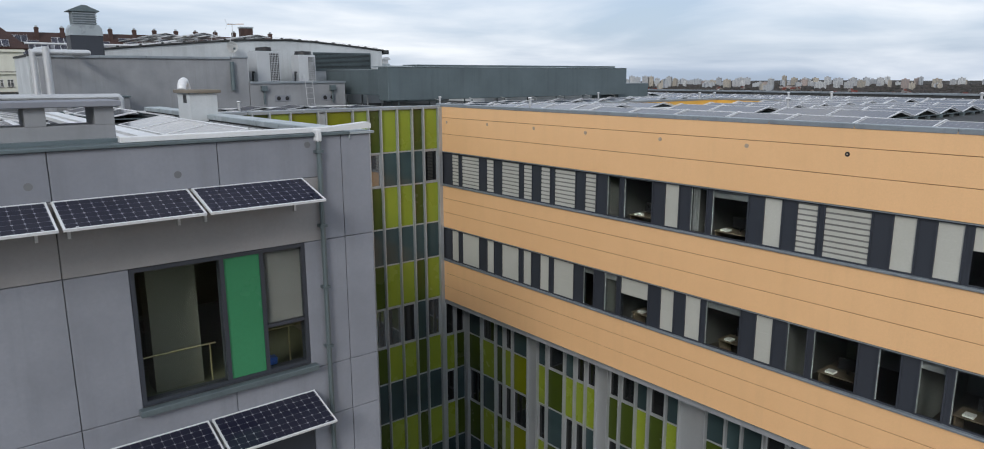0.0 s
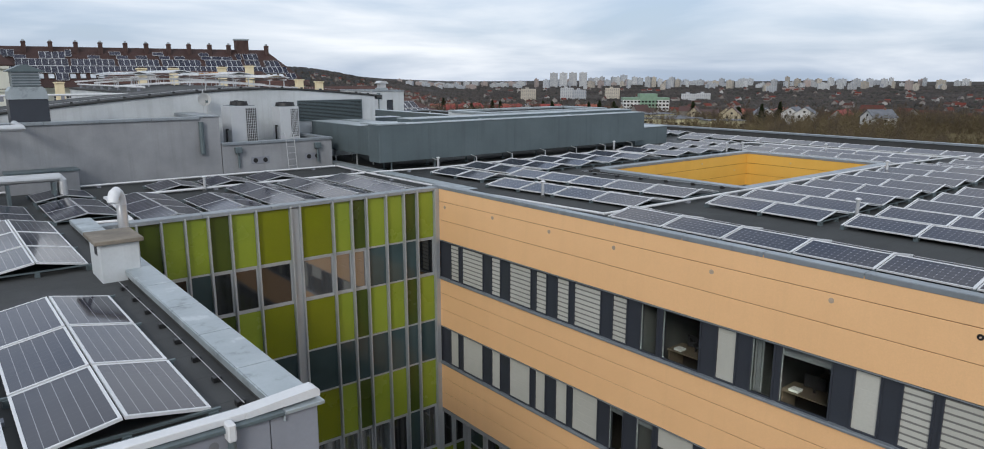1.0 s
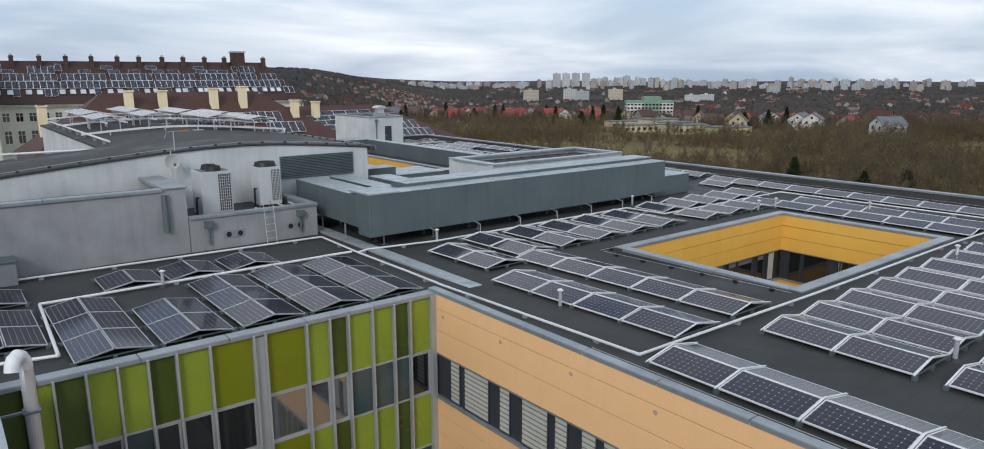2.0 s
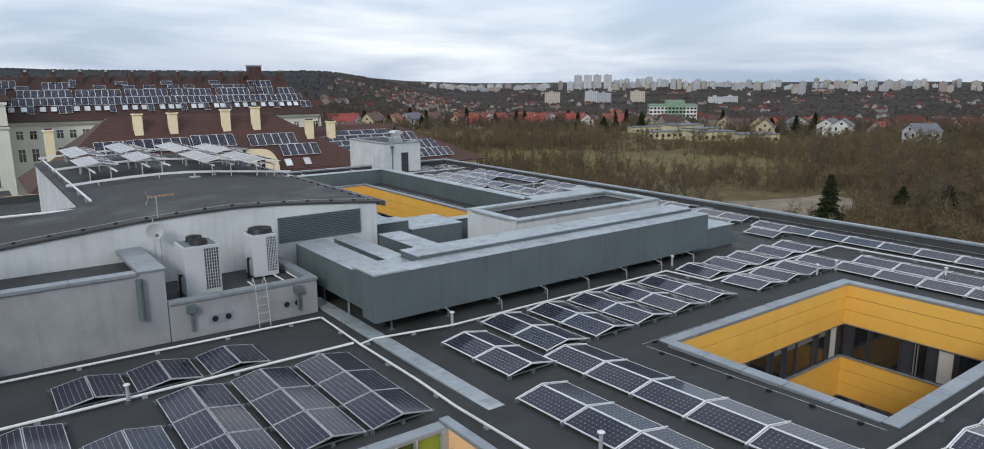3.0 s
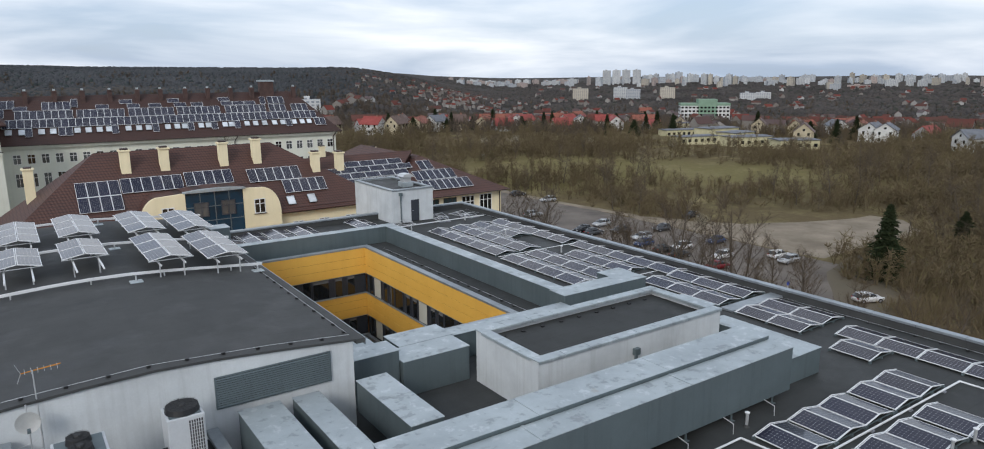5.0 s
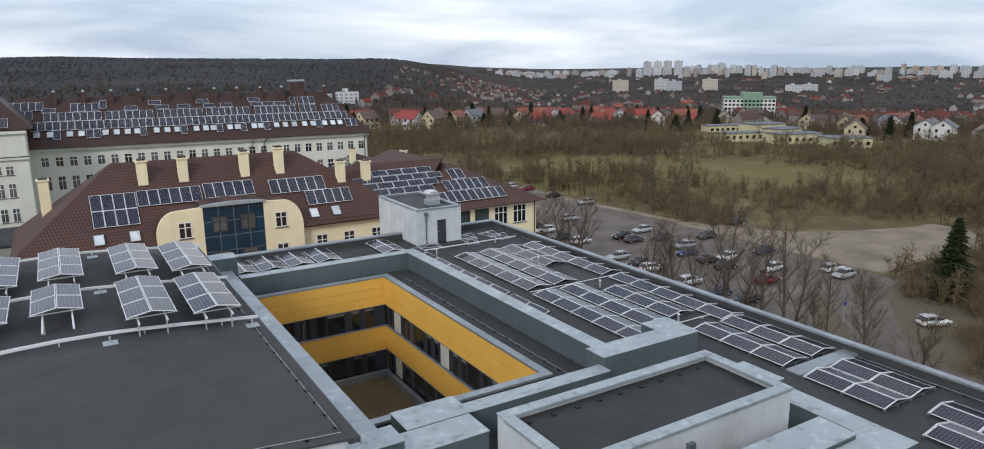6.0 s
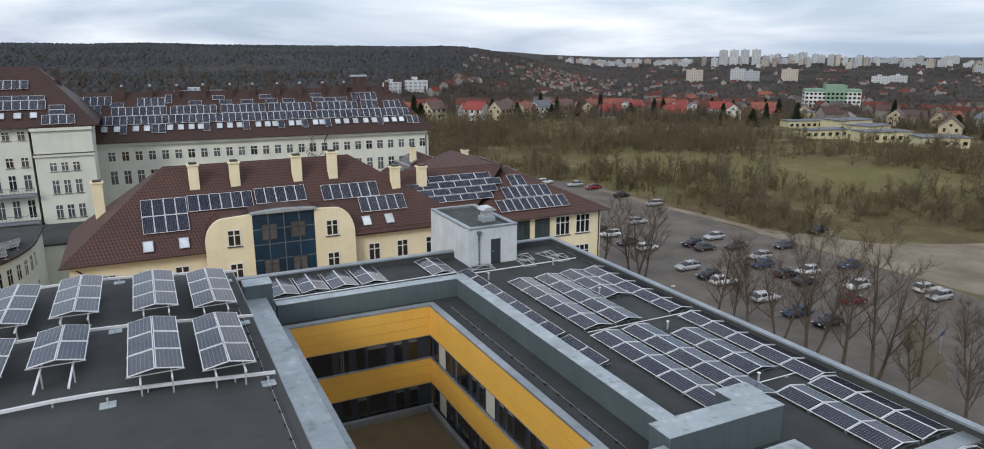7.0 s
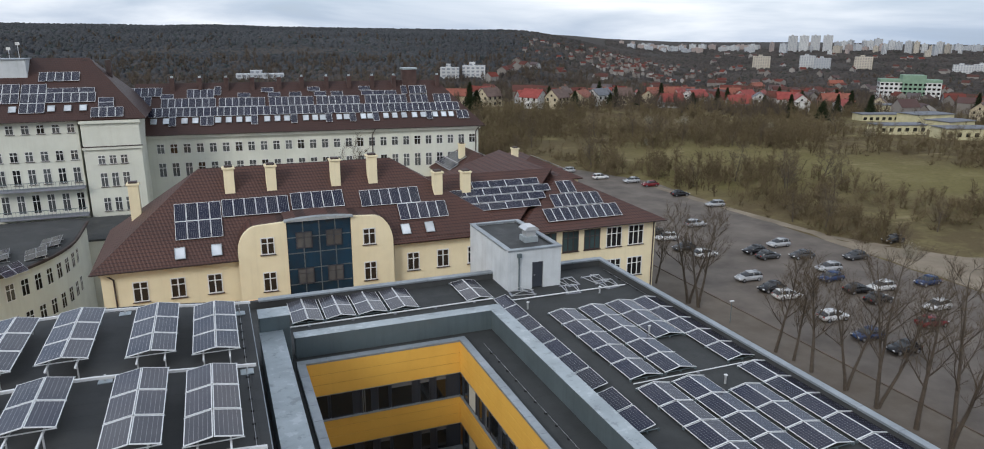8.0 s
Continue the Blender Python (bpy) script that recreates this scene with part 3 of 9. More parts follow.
def court(name, box, paint, levels, floor_z, seed, lift=18.605, first=1.95, dim=False):
    """The four walls of an inner court, their copings and its floor."""
    x0, y0, x1, y1 = box
    fas, wins, top = [], [], lift - 0.005
    z = top
    rnd = random.Random(seed)
    for k in range(levels):
        f0 = z - (first if k == 0 else 1.95 if first == 1.95 else 1.82)
        fas.append((f0, z, [f0 + 0.68, f0 + 1.32]))
        row = []
        for lo, hi in ((f0 - 1.60, f0 - 0.03),):
            row = ribbon(0.5, 6, [(rnd.choice([D, D, D, P_]), rnd.choice([D, H_, D, D]), rnd.choice([D, D, D, P_])) for _ in range(6)])
            wins.append(((lo, hi), row))
        z = f0 - 1.65
    base = max(floor_z, z - 0.3)
    for nm, at, turn, ln in (("wall_court_north", (x0, y1), 0, x1 - x0), ("wall_court_east", (x1, y1), -90, y1 - y0),
                             ("wall_court_south", (x1, y0), 180, x1 - x0), ("wall_court_west", (x0, y0), 90, y1 - y0)):
        rows_ = wins
        if dim:
            pale = nm == "wall_court_east"
            rows_ = [(b_, [(u0, u1, rnd.choice((P_, D, Z, D)) if pale and u1 - u0 > 0.7 else D) for u0, u1, _k in r_]) for b_, r_ in wins]
        band_facade(nm, at, turn, ln, paint, "ochre-yellow clad court wall with dark ribbon windows", rows_, top, fas, base=base)
    solid("court_floor", boxes((x0 - 0.3, y0 - 0.3, base - 0.3, x1 + 0.3, y1 + 0.3, base)), COURT_F, "dull brown floor of the inner court", "court floor", "structure")
    w = 0.42
    t = lift
    coping("coping_court", x0 - w, y1 - 0.03, x1 + w, y1 + w, t, "x", 1.6)
    coping("coping_court", x0 - w, y0 - w, x1 + w, y0 + 0.03, t, "x", 1.6)
    coping("coping_court", x1 - 0.03, y0 + 0.03, x1 + w, y1 - 0.03, t, "y", 1.6)
    coping("coping_court", x0 - w, y0 + 0.03, x0 + 0.03, y1 - 0.03, t, "y", 1.6)
    up = boxes((x0 - w, y1 + w - 0.1, DECK, x1 + w, y1 + w, t), (x0 - w, y0 - w, DECK, x1 + w, y0 - w + 0.1, t),
               (x1 + w - 0.1, y0 - w + 0.1, DECK, x1 + w, y1 + w - 0.1, t), (x0 - w, y0 - w + 0.1, DECK, x0 - w + 0.1, y1 + w - 0.1, t))
    solid("court_upstand", up, FELT, "low dark felt upstand around the court", "upstand", "structure")


court("court_one", A1, YELLOW, 3, 8.0, 4, 18.66)
court("court_two", A2, YELLOW, 2, 10.6, 9, first=2.12, dim=True)
kerb_z = 11.2
solid("court_kerb", boxes((A2[0], A2[3] - 0.4, 10.9, A2[2], A2[3] - 0.1, kerb_z + 0.3), (A2[2] - 0.4, A2[1] + 0.1, 10.9, A2[2] - 0.1, A2[3] - 0.41, kerb_z + 0.3),
                          (A2[0] + 0.1, A2[1] + 0.1, 10.9, A2[0] + 0.4, A2[3] - 0.41, kerb_z + 0.3), bevel=0.01), ZINC, "low zinc-covered kerb round the court floor", "kerb", "structure")


COATED, _nt, _b = nodes_of("coated reflecting glass")
_b.inputs["Base Color"].default_value = (0.30, 0.31, 0.32, 1)
_b.inputs["Metallic"].default_value, _b.inputs["Roughness"].default_value = 0.85, 0.04
bump(_nt, _b, noise_of(_nt, where(_nt), 0.9, 2.0), 0.03, 0.02)
# ---------------------------------------------------------------- the green glazed wall
def strip_facade(name, at, turn, cols, rows, label, fin_top, seed):
    """A glazed wall of coloured panels between silver fins. cols: (u0, u1, paint); rows: (z0, z1, 'panel' or 'window')."""
    rnd = random.Random(seed)
    root = thing(name, label, "curtain wall", (at[0], at[1], 0), turn, kind="structure")
    u0, u1 = cols[0][0], cols[-1][1]
    part("wall_core", boxes((u0, 0.1, rows[-1][0], u1, 0.34, rows[0][1])), ANTHRACITE, root, "dark wall behind the panels")
    cache = {}

    def mesh(kind, w, h, mat, *bs):
        k = kind, round(w, 3), round(h, 3), mat.name
        if k not in cache:
            cache[k] = mesh_of(kind, boxes(*bs, bevel=0.006 if kind == "glass_panel" else 0), mat)
        return cache[k]
    for z0, z1, what in rows:
        for a, b, paint in cols:
            if paint is None:
                continue
            w, h = b - a - 0.07, z1 - z0 - 0.06
            m = pose(a + 0.035, 0, z0 + 0.03)
            if what == "panel":
                placed("glass_panel", mesh("glass_panel", w, h, paint, (0, 0.0, 0, w, 0.05, h)), root, m)
            elif what == "teal" or rnd.random() < 0.3:
                placed("glass_panel", mesh("glass_panel", w, h, TEAL, (0, 0.0, 0, w, 0.05, h)), root, m)
            else:
                f = 0.055
                fr = placed("window", mesh("window_frame", w, h, SILVER, (0, 0, 0, f, 0.09, h), (w - f, 0, 0, w, 0.09, h), (f, 0, 0, w - f, 0.09, f), (f, 0, h - f, w - f, 0.09, h)), root, m)
                placed("pane", mesh("pane", w, h, COATED if name == "wall_green" and a > 20.2 and rnd.random() < 0.7 else DARK_GLASS, (f, 0.03, f, w - f, 0.06, h - f)), fr, Matrix.Identity(4))
        part("transom", boxes((u0, -0.02, z0 - 0.03, u1, 0.09, z0 + 0.03)), SILVER, root)
    zb, zt = rows[-1][0], fin_top
    fin = mesh_of("fin", boxes((-0.03, -0.16, zb, 0.03, 0.09, zt), bevel=0.008), SILVER)
    for a, b, paint in cols:
        placed("fin", fin, root, pose(a, 0, 0))
        if paint is None:
            part("service_strip", boxes((a + 0.03, -0.04, zb, b - 0.03, 0.08, zt - 0.1)), SILVER, root, "broad silver strip between the fins")
    placed("fin", fin, root, pose(u1, 0, 0))
    return root


L_, O_, M_ = LIME, OLIVE, MOSS
xs_green = [12.4, 13.15, 13.83, 14.5, 15.1, 15.8, 16.5, 17.21, 17.91, 18.77, 19.97, 20.3, 21.54, 22.28, 22.89, 23.72, 24.5, 25.1, 25.93]
paints = [L_, O_, M_, L_, M_, L_, L_, M_, L_, O_, None, O_, L_, M_, L_, L_, M_, L_]
ROWS_G = [(16.85, 18.75, "panel"), (15.32, 16.85, "window"), (13.40, 15.32, "panel"), (11.70, 13.40, "teal"), (9.66, 11.70, "panel"),
          (7.74, 9.66, "window"), (5.95, 7.74, "panel"), (3.95, 5.95, "teal"), (1.98, 3.95, "panel"), (0.05, 1.98, "teal")]
strip_facade("wall_green", (0, FRONT), 0, [(a, b, p) for a, b, p in zip(xs_green, xs_green[1:], paints)], ROWS_G,
             "curtain wall of lime, olive and moss green glass strips", 18.78, 5)
coping("coping_green", 8.0, FRONT - 0.08, WEST - 0.06, FRONT + 0.32, PARAPET - 0.06, "x", 2.4)
solid("fascia_green", boxes((12.4, FRONT - 0.05, 18.72, WEST - 0.06, FRONT + 0.3, PARAPET - 0.065)), ZINC, "grey metal fascia over the glass strips", "fascia", "structure")
solid("corner_strip", boxes((25.98, FRONT - 0.12, 0.05, WEST - 0.035, FRONT + 0.3, 18.8)), SILVER, "silver corner strip between two facades", "trim", "structure")
# recessed storeys below the overhang
rnd_low = random.Random(11)
cols_low, u = [], 0.3
for i in range(44):
    w = rnd_low.choice([0.62, 0.62, 0.8, 1.1])
    cols_low.append((u, u + w, rnd_low.choice([L_, L_, O_, M_]) if i % 6 != 5 else None))
    u += w
strip_facade("wall_west_lower", (WEST + 1.25, FRONT - 0.05), -90, cols_low,
             [(7.55, 9.3, "window"), (5.7, 7.55, "panel"), (3.95, 5.7, "window"), (1.98, 3.95, "panel"), (0.05, 1.98, "teal")],
             "recessed lower wall of green glass strips and tall windows", 9.3, 8)
strip_facade("wall_green_lower", (0, FRONT), 0, [(26.14, 26.76, L_), (26.76, 27.36, M_)],
             [(7.55, 9.3, "window"), (5.7, 7.55, "panel"), (3.95, 5.7, "window"), (1.98, 3.95, "panel"), (0.05, 1.98, "teal")],
             "recessed return of the green glass wall under the overhang", 9.28, 12)

# ---------------------------------------------------------------- roof structures
PH = thing("penthouse", "low grey plastered roof house with felt top", "roof house", (21.95, 49.9, DECK), kind="structure")
# local origin at its south-east corner; x runs east
part("wall_front", boxes((-9.5, 0, 0, 0, 0.3, 2.85)), PLASTER, PH)
part("wall_side", boxes((-0.3, 0.3, 0, 0, 4.35, 2.85)), PLASTER, PH)
part("wall_side", boxes((-9.5, 0.3, 0, -9.2, 4.35, 2.85)), PLASTER, PH)
part("roof", boxes((-9.2, 0.3, 2.2, -0.3, 4.35, 2.35)), FELT, PH, "black felt roof")
coping("c", -9.55, -0.06, -0.95, 0.42, 2.852, "x", 2.2, parent=PH)
coping("c", -0.9, -0.06, 0.06, 4.3, 2.86, "y", 1.5, parent=PH, thick=0.07)
LEDGE = thing("plant_platform", "low grey plastered platform carrying cooling units", "platform", (21.98, 49.85, DECK), kind="structure")
part("wall_front", boxes((0, 0, 0, 5.9, 0.28, 1.52)), PLASTER, LEDGE)
part("wall_side", boxes((5.62, 0.28, 0, 5.9, 4.4, 1.52)), PLASTER, LEDGE)
part("floor", boxes((0, 0.28, 0, 5.62, 4.4, 1.2)), FELT, LEDGE, "felt platform floor")
coping("c", 0.0, -0.05, 5.95, 0.36, 1.522, "x", 1.9, parent=LEDGE)
coping("c", 5.55, 0.37, 5.95, 4.4, 1.522, "y", 1.9, parent=LEDGE)

# long low vault
VX = [12.0, 16.0, 18.1, 20.0, 22.1, 24.2, 26.2, 28.0, 30.1, 32.0, 33.25]
VZ = [21.35, 21.78, 21.98, 22.15, 22.33, 22.45, 22.50, 22.43, 22.27, 22.1, 21.98]


def vault_z(x):
    return float(np.interp(x, VX, VZ))


VAULT = thing("vault_block", "pale plastered roof block under a low felt vault", "roof house", (0, 0, 0), kind="structure")
south = [(x, z) for x, z in zip(VX, VZ)]
west_cut = [(x, vault_z(x)) for x in (20.6, 22.1, 24.2, 26.2, 28.0, 30.1, 32.0, 33.25)]
part("roof", prism([(x, z + 0.03) for x, z in south] + [(x, z - 0.08) for x, z in south[::-1]], "y", 54.26, 60.6), FELT, VAULT, "black felt vault")
part("roof", prism([(x, z + 0.03) for x, z in west_cut] + [(x, z - 0.08) for x, z in west_cut[::-1]], "y", 60.6, 83.0), FELT, VAULT, "black felt vault")
part("gable_wall", prism([(12.0, DECK), (33.15, DECK)] + [(x - (0.1 if x > 33 else 0), z - 0.085) for x, z in south[::-1]], "y", 54.3, 54.6), PLASTER_W, VAULT, "pale gable wall")
part("side_wall", boxes((32.85, 54.6, DECK, 33.15, 82.9, 21.9)), PLASTER_W, VAULT)
part("side_wall", boxes((20.65, 60.6, DECK, 20.95, 82.9, 22.1)), PLASTER_W, VAULT)
part("side_wall", boxes((12.05, 54.6, DECK, 12.35, 60.5, 21.26)), PLASTER_W, VAULT)
part("end_wall", prism([(20.95, DECK), (32.85, DECK)] + [(min(max(x, 20.95), 32.85), vault_z(min(max(x, 20.95), 32.85)) - 0.085) for x, z in west_cut[::-1]], "y", 82.6, 82.9), PLASTER_W, VAULT)
part("step_wall", prism([(12.35, DECK), (20.65, DECK)] + [(x, vault_z(x) - 0.085) for x in (20.65, 18.1, 16.0, 12.35)], "y", 60.2, 60.5), PLASTER_W, VAULT)
part("edge_trim", prism([(x, z + 0.032) for x, z in south] + [(x, z - 0.05) for x, z in south[::-1]], "y", 54.2, 54.255), FELT, VAULT, "thin dark roof edge")
part("eave_trim", boxes((33.255, 54.2, 21.8, 33.62, 83.0, 21.985)), FELT, VAULT, "felt-covered eave")
part("drip_edge", boxes((33.622, 54.2, 21.7, 33.66, 83.0, 21.99)), ZINC, VAULT)

# louvre in the gable wall
LOUVRE = thing("wall_louvre", "wide grey metal louvre set in the gable wall", "louvre", (27.95, 54.28, 20.55), kind="structure")
part("frame", boxes((0, -0.05, 0, 4.25, 0.0, 0.05), (0, -0.05, 1.15, 4.25, 0.0, 1.2), (0, -0.05, 0.05, 0.05, 0.0, 1.15), (4.2, -0.05, 0.05, 4.25, 0.0, 1.15)), DUCT, LOUVRE)
part("backing", boxes((0.05, -0.012, 0.05, 4.2, -0.002, 1.15)), BLACK, LOUVRE)
slat = mesh_of("slat", prism([(-0.075, 0.0), (-0.07, -0.008), (-0.016, 0.036), (-0.02, 0.046)], "x", 0.05, 4.2), DUCT)
for i in range(13):
    placed("slat", slat, LOUVRE, pose(0, 0, 0.07 + i * 0.084))

# ---------------------------------------------------------------- the large clad ducts
DU = thing("air_duct", "long raised grey sheet-metal clad air duct on steel feet", "air duct", (28.5, 45.75, DECK))
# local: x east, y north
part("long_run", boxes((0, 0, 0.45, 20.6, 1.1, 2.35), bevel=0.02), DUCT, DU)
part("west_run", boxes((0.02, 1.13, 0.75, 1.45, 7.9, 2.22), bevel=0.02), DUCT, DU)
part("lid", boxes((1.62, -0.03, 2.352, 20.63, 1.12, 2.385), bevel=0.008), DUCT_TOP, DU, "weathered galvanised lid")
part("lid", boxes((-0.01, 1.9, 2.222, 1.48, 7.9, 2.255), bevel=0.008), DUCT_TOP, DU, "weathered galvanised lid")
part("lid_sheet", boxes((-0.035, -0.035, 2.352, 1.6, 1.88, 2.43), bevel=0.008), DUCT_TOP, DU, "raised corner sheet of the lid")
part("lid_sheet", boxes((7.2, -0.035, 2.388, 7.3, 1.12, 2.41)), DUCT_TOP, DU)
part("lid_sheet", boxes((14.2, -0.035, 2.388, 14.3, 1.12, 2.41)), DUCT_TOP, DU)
seam = mesh_of("seam", boxes((-0.008, -0.005, 0.46, 0.008, -0.001, 2.34)), DUCT)
for i in range(1, 7):
    placed("seam", seam, DU, pose(i * 3.0, 0, 0))
foot = mesh_of("foot", boxes((-0.03, -0.03, 0.002, 0.03, 0.03, 0.445), (-0.12, -0.1, 0.0, 0.12, 0.1, 0.03)), DUCT)
for i in range(8):
    placed("foot", foot, DU, pose(0.8 + i * 2.7, 0.2, 0))
    placed("foot", foot, DU, pose(0.8 + i * 2.7, 1.0, 0))
for yy in (3.0, 5.5):
    placed("foot", mesh_of("foot", boxes((-0.03, -0.03, 0.002, 0.03, 0.03, 0.745)), ALU), DU, pose(0.3, yy, 0))
    placed("foot", mesh_of("foot", boxes((-0.03, -0.03, 0.002, 0.03, 0.03, 0.745)), ALU), DU, pose(1.3, yy, 0))
strut = mesh_of("strut", tube([(0, -0.02, 0.5), (0.0, -0.5, 0.42), (0.0, -0.52, 0.0)], 0.02), ALU)
for i in range(7):
    placed("strut", strut, DU, pose(3.2 + i * 2.6, 0, 0))
DU2 = thing("air_duct", "flat second air duct standing a little above the long one", "air duct", (30.1, 46.92, DECK))
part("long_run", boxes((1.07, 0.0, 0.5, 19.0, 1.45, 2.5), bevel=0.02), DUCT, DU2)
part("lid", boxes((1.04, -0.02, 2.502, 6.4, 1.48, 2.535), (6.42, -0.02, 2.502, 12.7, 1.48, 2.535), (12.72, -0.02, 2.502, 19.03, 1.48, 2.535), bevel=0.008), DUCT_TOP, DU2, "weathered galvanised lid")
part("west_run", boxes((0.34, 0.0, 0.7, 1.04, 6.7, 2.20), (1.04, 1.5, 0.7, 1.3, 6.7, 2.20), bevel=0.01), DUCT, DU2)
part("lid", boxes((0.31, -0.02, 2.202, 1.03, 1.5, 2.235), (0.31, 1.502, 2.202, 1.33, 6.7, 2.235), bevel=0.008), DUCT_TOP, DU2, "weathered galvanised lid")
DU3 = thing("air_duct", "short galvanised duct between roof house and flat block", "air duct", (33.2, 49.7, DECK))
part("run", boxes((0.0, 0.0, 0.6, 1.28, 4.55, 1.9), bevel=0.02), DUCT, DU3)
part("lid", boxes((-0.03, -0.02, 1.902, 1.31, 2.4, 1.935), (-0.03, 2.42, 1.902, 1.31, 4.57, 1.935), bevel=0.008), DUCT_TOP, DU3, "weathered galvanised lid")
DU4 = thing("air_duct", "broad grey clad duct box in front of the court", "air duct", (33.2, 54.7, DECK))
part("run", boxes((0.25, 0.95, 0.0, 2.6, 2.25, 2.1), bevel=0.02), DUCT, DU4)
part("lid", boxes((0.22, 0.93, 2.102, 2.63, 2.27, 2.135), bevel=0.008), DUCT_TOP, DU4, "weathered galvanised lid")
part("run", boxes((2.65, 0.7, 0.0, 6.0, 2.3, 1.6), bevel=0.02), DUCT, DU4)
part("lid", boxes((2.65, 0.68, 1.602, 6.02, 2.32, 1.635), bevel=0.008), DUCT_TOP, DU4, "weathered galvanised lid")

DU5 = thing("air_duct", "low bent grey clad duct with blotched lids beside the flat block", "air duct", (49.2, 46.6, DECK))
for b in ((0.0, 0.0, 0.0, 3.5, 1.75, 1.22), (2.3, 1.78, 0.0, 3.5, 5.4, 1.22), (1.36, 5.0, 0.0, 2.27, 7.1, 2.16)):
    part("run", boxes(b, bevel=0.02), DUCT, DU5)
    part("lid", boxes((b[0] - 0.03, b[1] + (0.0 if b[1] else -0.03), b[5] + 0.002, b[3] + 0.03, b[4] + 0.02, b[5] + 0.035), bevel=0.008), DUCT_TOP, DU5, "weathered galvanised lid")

# flat roofed block
FB = thing("flat_block", "pale concrete roof block with felt top and metal coping", "roof house", (39.35, 50.55, DECK), kind="structure")
part("wall_front", boxes((0, 0, 0, 11.15, 0.25, 2.42)), PLASTER_W, FB)
part("wall_west", boxes((0, 0.25, 0, 0.25, 4.5, 2.42)), PLASTER_W, FB)
part("wall_east", boxes((10.9, 0.25, 0, 11.15, 4.5, 2.42)), PLASTER_W, FB)
part("wall_north", boxes((0.25, 4.25, 0, 10.9, 4.5, 2.42)), PLASTER_W, FB)
part("roof", boxes((0.25, 0.25, 1.95, 10.9, 4.25, 2.12)), FELT_B, FB, "dull brown felt roof")
for a in ((-0.05, -0.05, 11.2, 0.45, "x"), (-0.05, 4.05, 11.2, 4.55, "x"), (-0.05, 0.46, 0.45, 4.04, "y"), (10.7, 0.46, 11.2, 4.04, "y")):
    coping("c", *a[:4], 2.422, a[4], 1.4, parent=FB, mat=DUCT_TOP)
HOPPER = mesh_of("rain_hopper", boxes((-0.16, -0.2, 0, 0.16, 0, 0.3), (-0.06, -0.14, -0.5, 0.06, -0.02, 0.0), bevel=0.012), DUCT)
part("rain_hopper", HOPPER, None, FB, "grey sheet-metal rain hopper").matrix_basis = pose(5.4, -0.002, 1.5)

# clad upstand walls round the second court
UP = thing("clad_upstand", "high grey metal-clad upstand wall around the court terrace", "upstand", (0, 0, 0), kind="structure")
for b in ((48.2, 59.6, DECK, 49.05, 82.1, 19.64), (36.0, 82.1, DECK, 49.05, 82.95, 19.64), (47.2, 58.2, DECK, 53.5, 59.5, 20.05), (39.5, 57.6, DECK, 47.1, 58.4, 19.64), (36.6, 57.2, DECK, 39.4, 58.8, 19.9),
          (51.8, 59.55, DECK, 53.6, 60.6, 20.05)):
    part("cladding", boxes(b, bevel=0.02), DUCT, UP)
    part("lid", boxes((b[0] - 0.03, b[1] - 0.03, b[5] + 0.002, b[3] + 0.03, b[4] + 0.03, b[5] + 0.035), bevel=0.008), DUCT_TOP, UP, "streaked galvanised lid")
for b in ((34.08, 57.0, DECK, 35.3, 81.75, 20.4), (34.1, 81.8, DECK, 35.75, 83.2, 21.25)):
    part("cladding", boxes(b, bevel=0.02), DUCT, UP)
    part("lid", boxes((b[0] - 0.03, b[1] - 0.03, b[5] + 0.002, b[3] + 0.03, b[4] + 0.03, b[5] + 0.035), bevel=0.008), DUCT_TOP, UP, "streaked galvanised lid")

# stair house
SH = thing("stair_house", "pale grey rendered stair house with flat felt roof", "stair house", (51.85, 88.1, DECK - 0.2), kind="structure")
part("wall_south", boxes((0, 0, 0, 1.95, 0.25, 3.3), (2.85, 0, 0, 4.3, 0.25, 3.3), (1.95, 0, 2.25, 2.85, 0.25, 3.3)), PLASTER_W, SH)
part("wall_west", boxes((0, 0.25, -6, 0.25, 8.2, 3.3)), PLASTER_W, SH)
part("wall_east", boxes((4.05, 0.25, -6, 4.3, 8.2, 3.3)), PLASTER_W, SH)
part("wall_north", boxes((0.25, 7.95, -6, 4.05, 8.2, 3.3)), PLASTER_W, SH)
part("roof", boxes((0.25, 0.25, 2.9, 4.05, 7.95, 3.15)), FELT, SH, "black felt roof")
for a in ((-0.05, -0.05, 4.35, 0.35, "x"), (-0.05, 7.9, 4.35, 8.25, "x"), (-0.05, 0.36, 0.35, 7.89, "y"), (3.95, 0.36, 4.35, 7.89, "y")):
    coping("c", *a[:4], 3.302, a[4], 2.0, parent=SH)
dr = part("door", boxes((1.98, 0.08, 0.25, 2.82, 0.14, 2.24), bevel=0.006), ANTHRACITE, SH, "dark grey steel door")
part("door_handle", boxes((2.1, 0.04, 1.2, 2.22, 0.08, 1.23)), ALU, dr)
part("downpipe", tube([(0.85, -0.08, 0.2), (0.85, -0.08, 2.8)], 0.05), DUCT, SH, "grey downpipe with hopper")
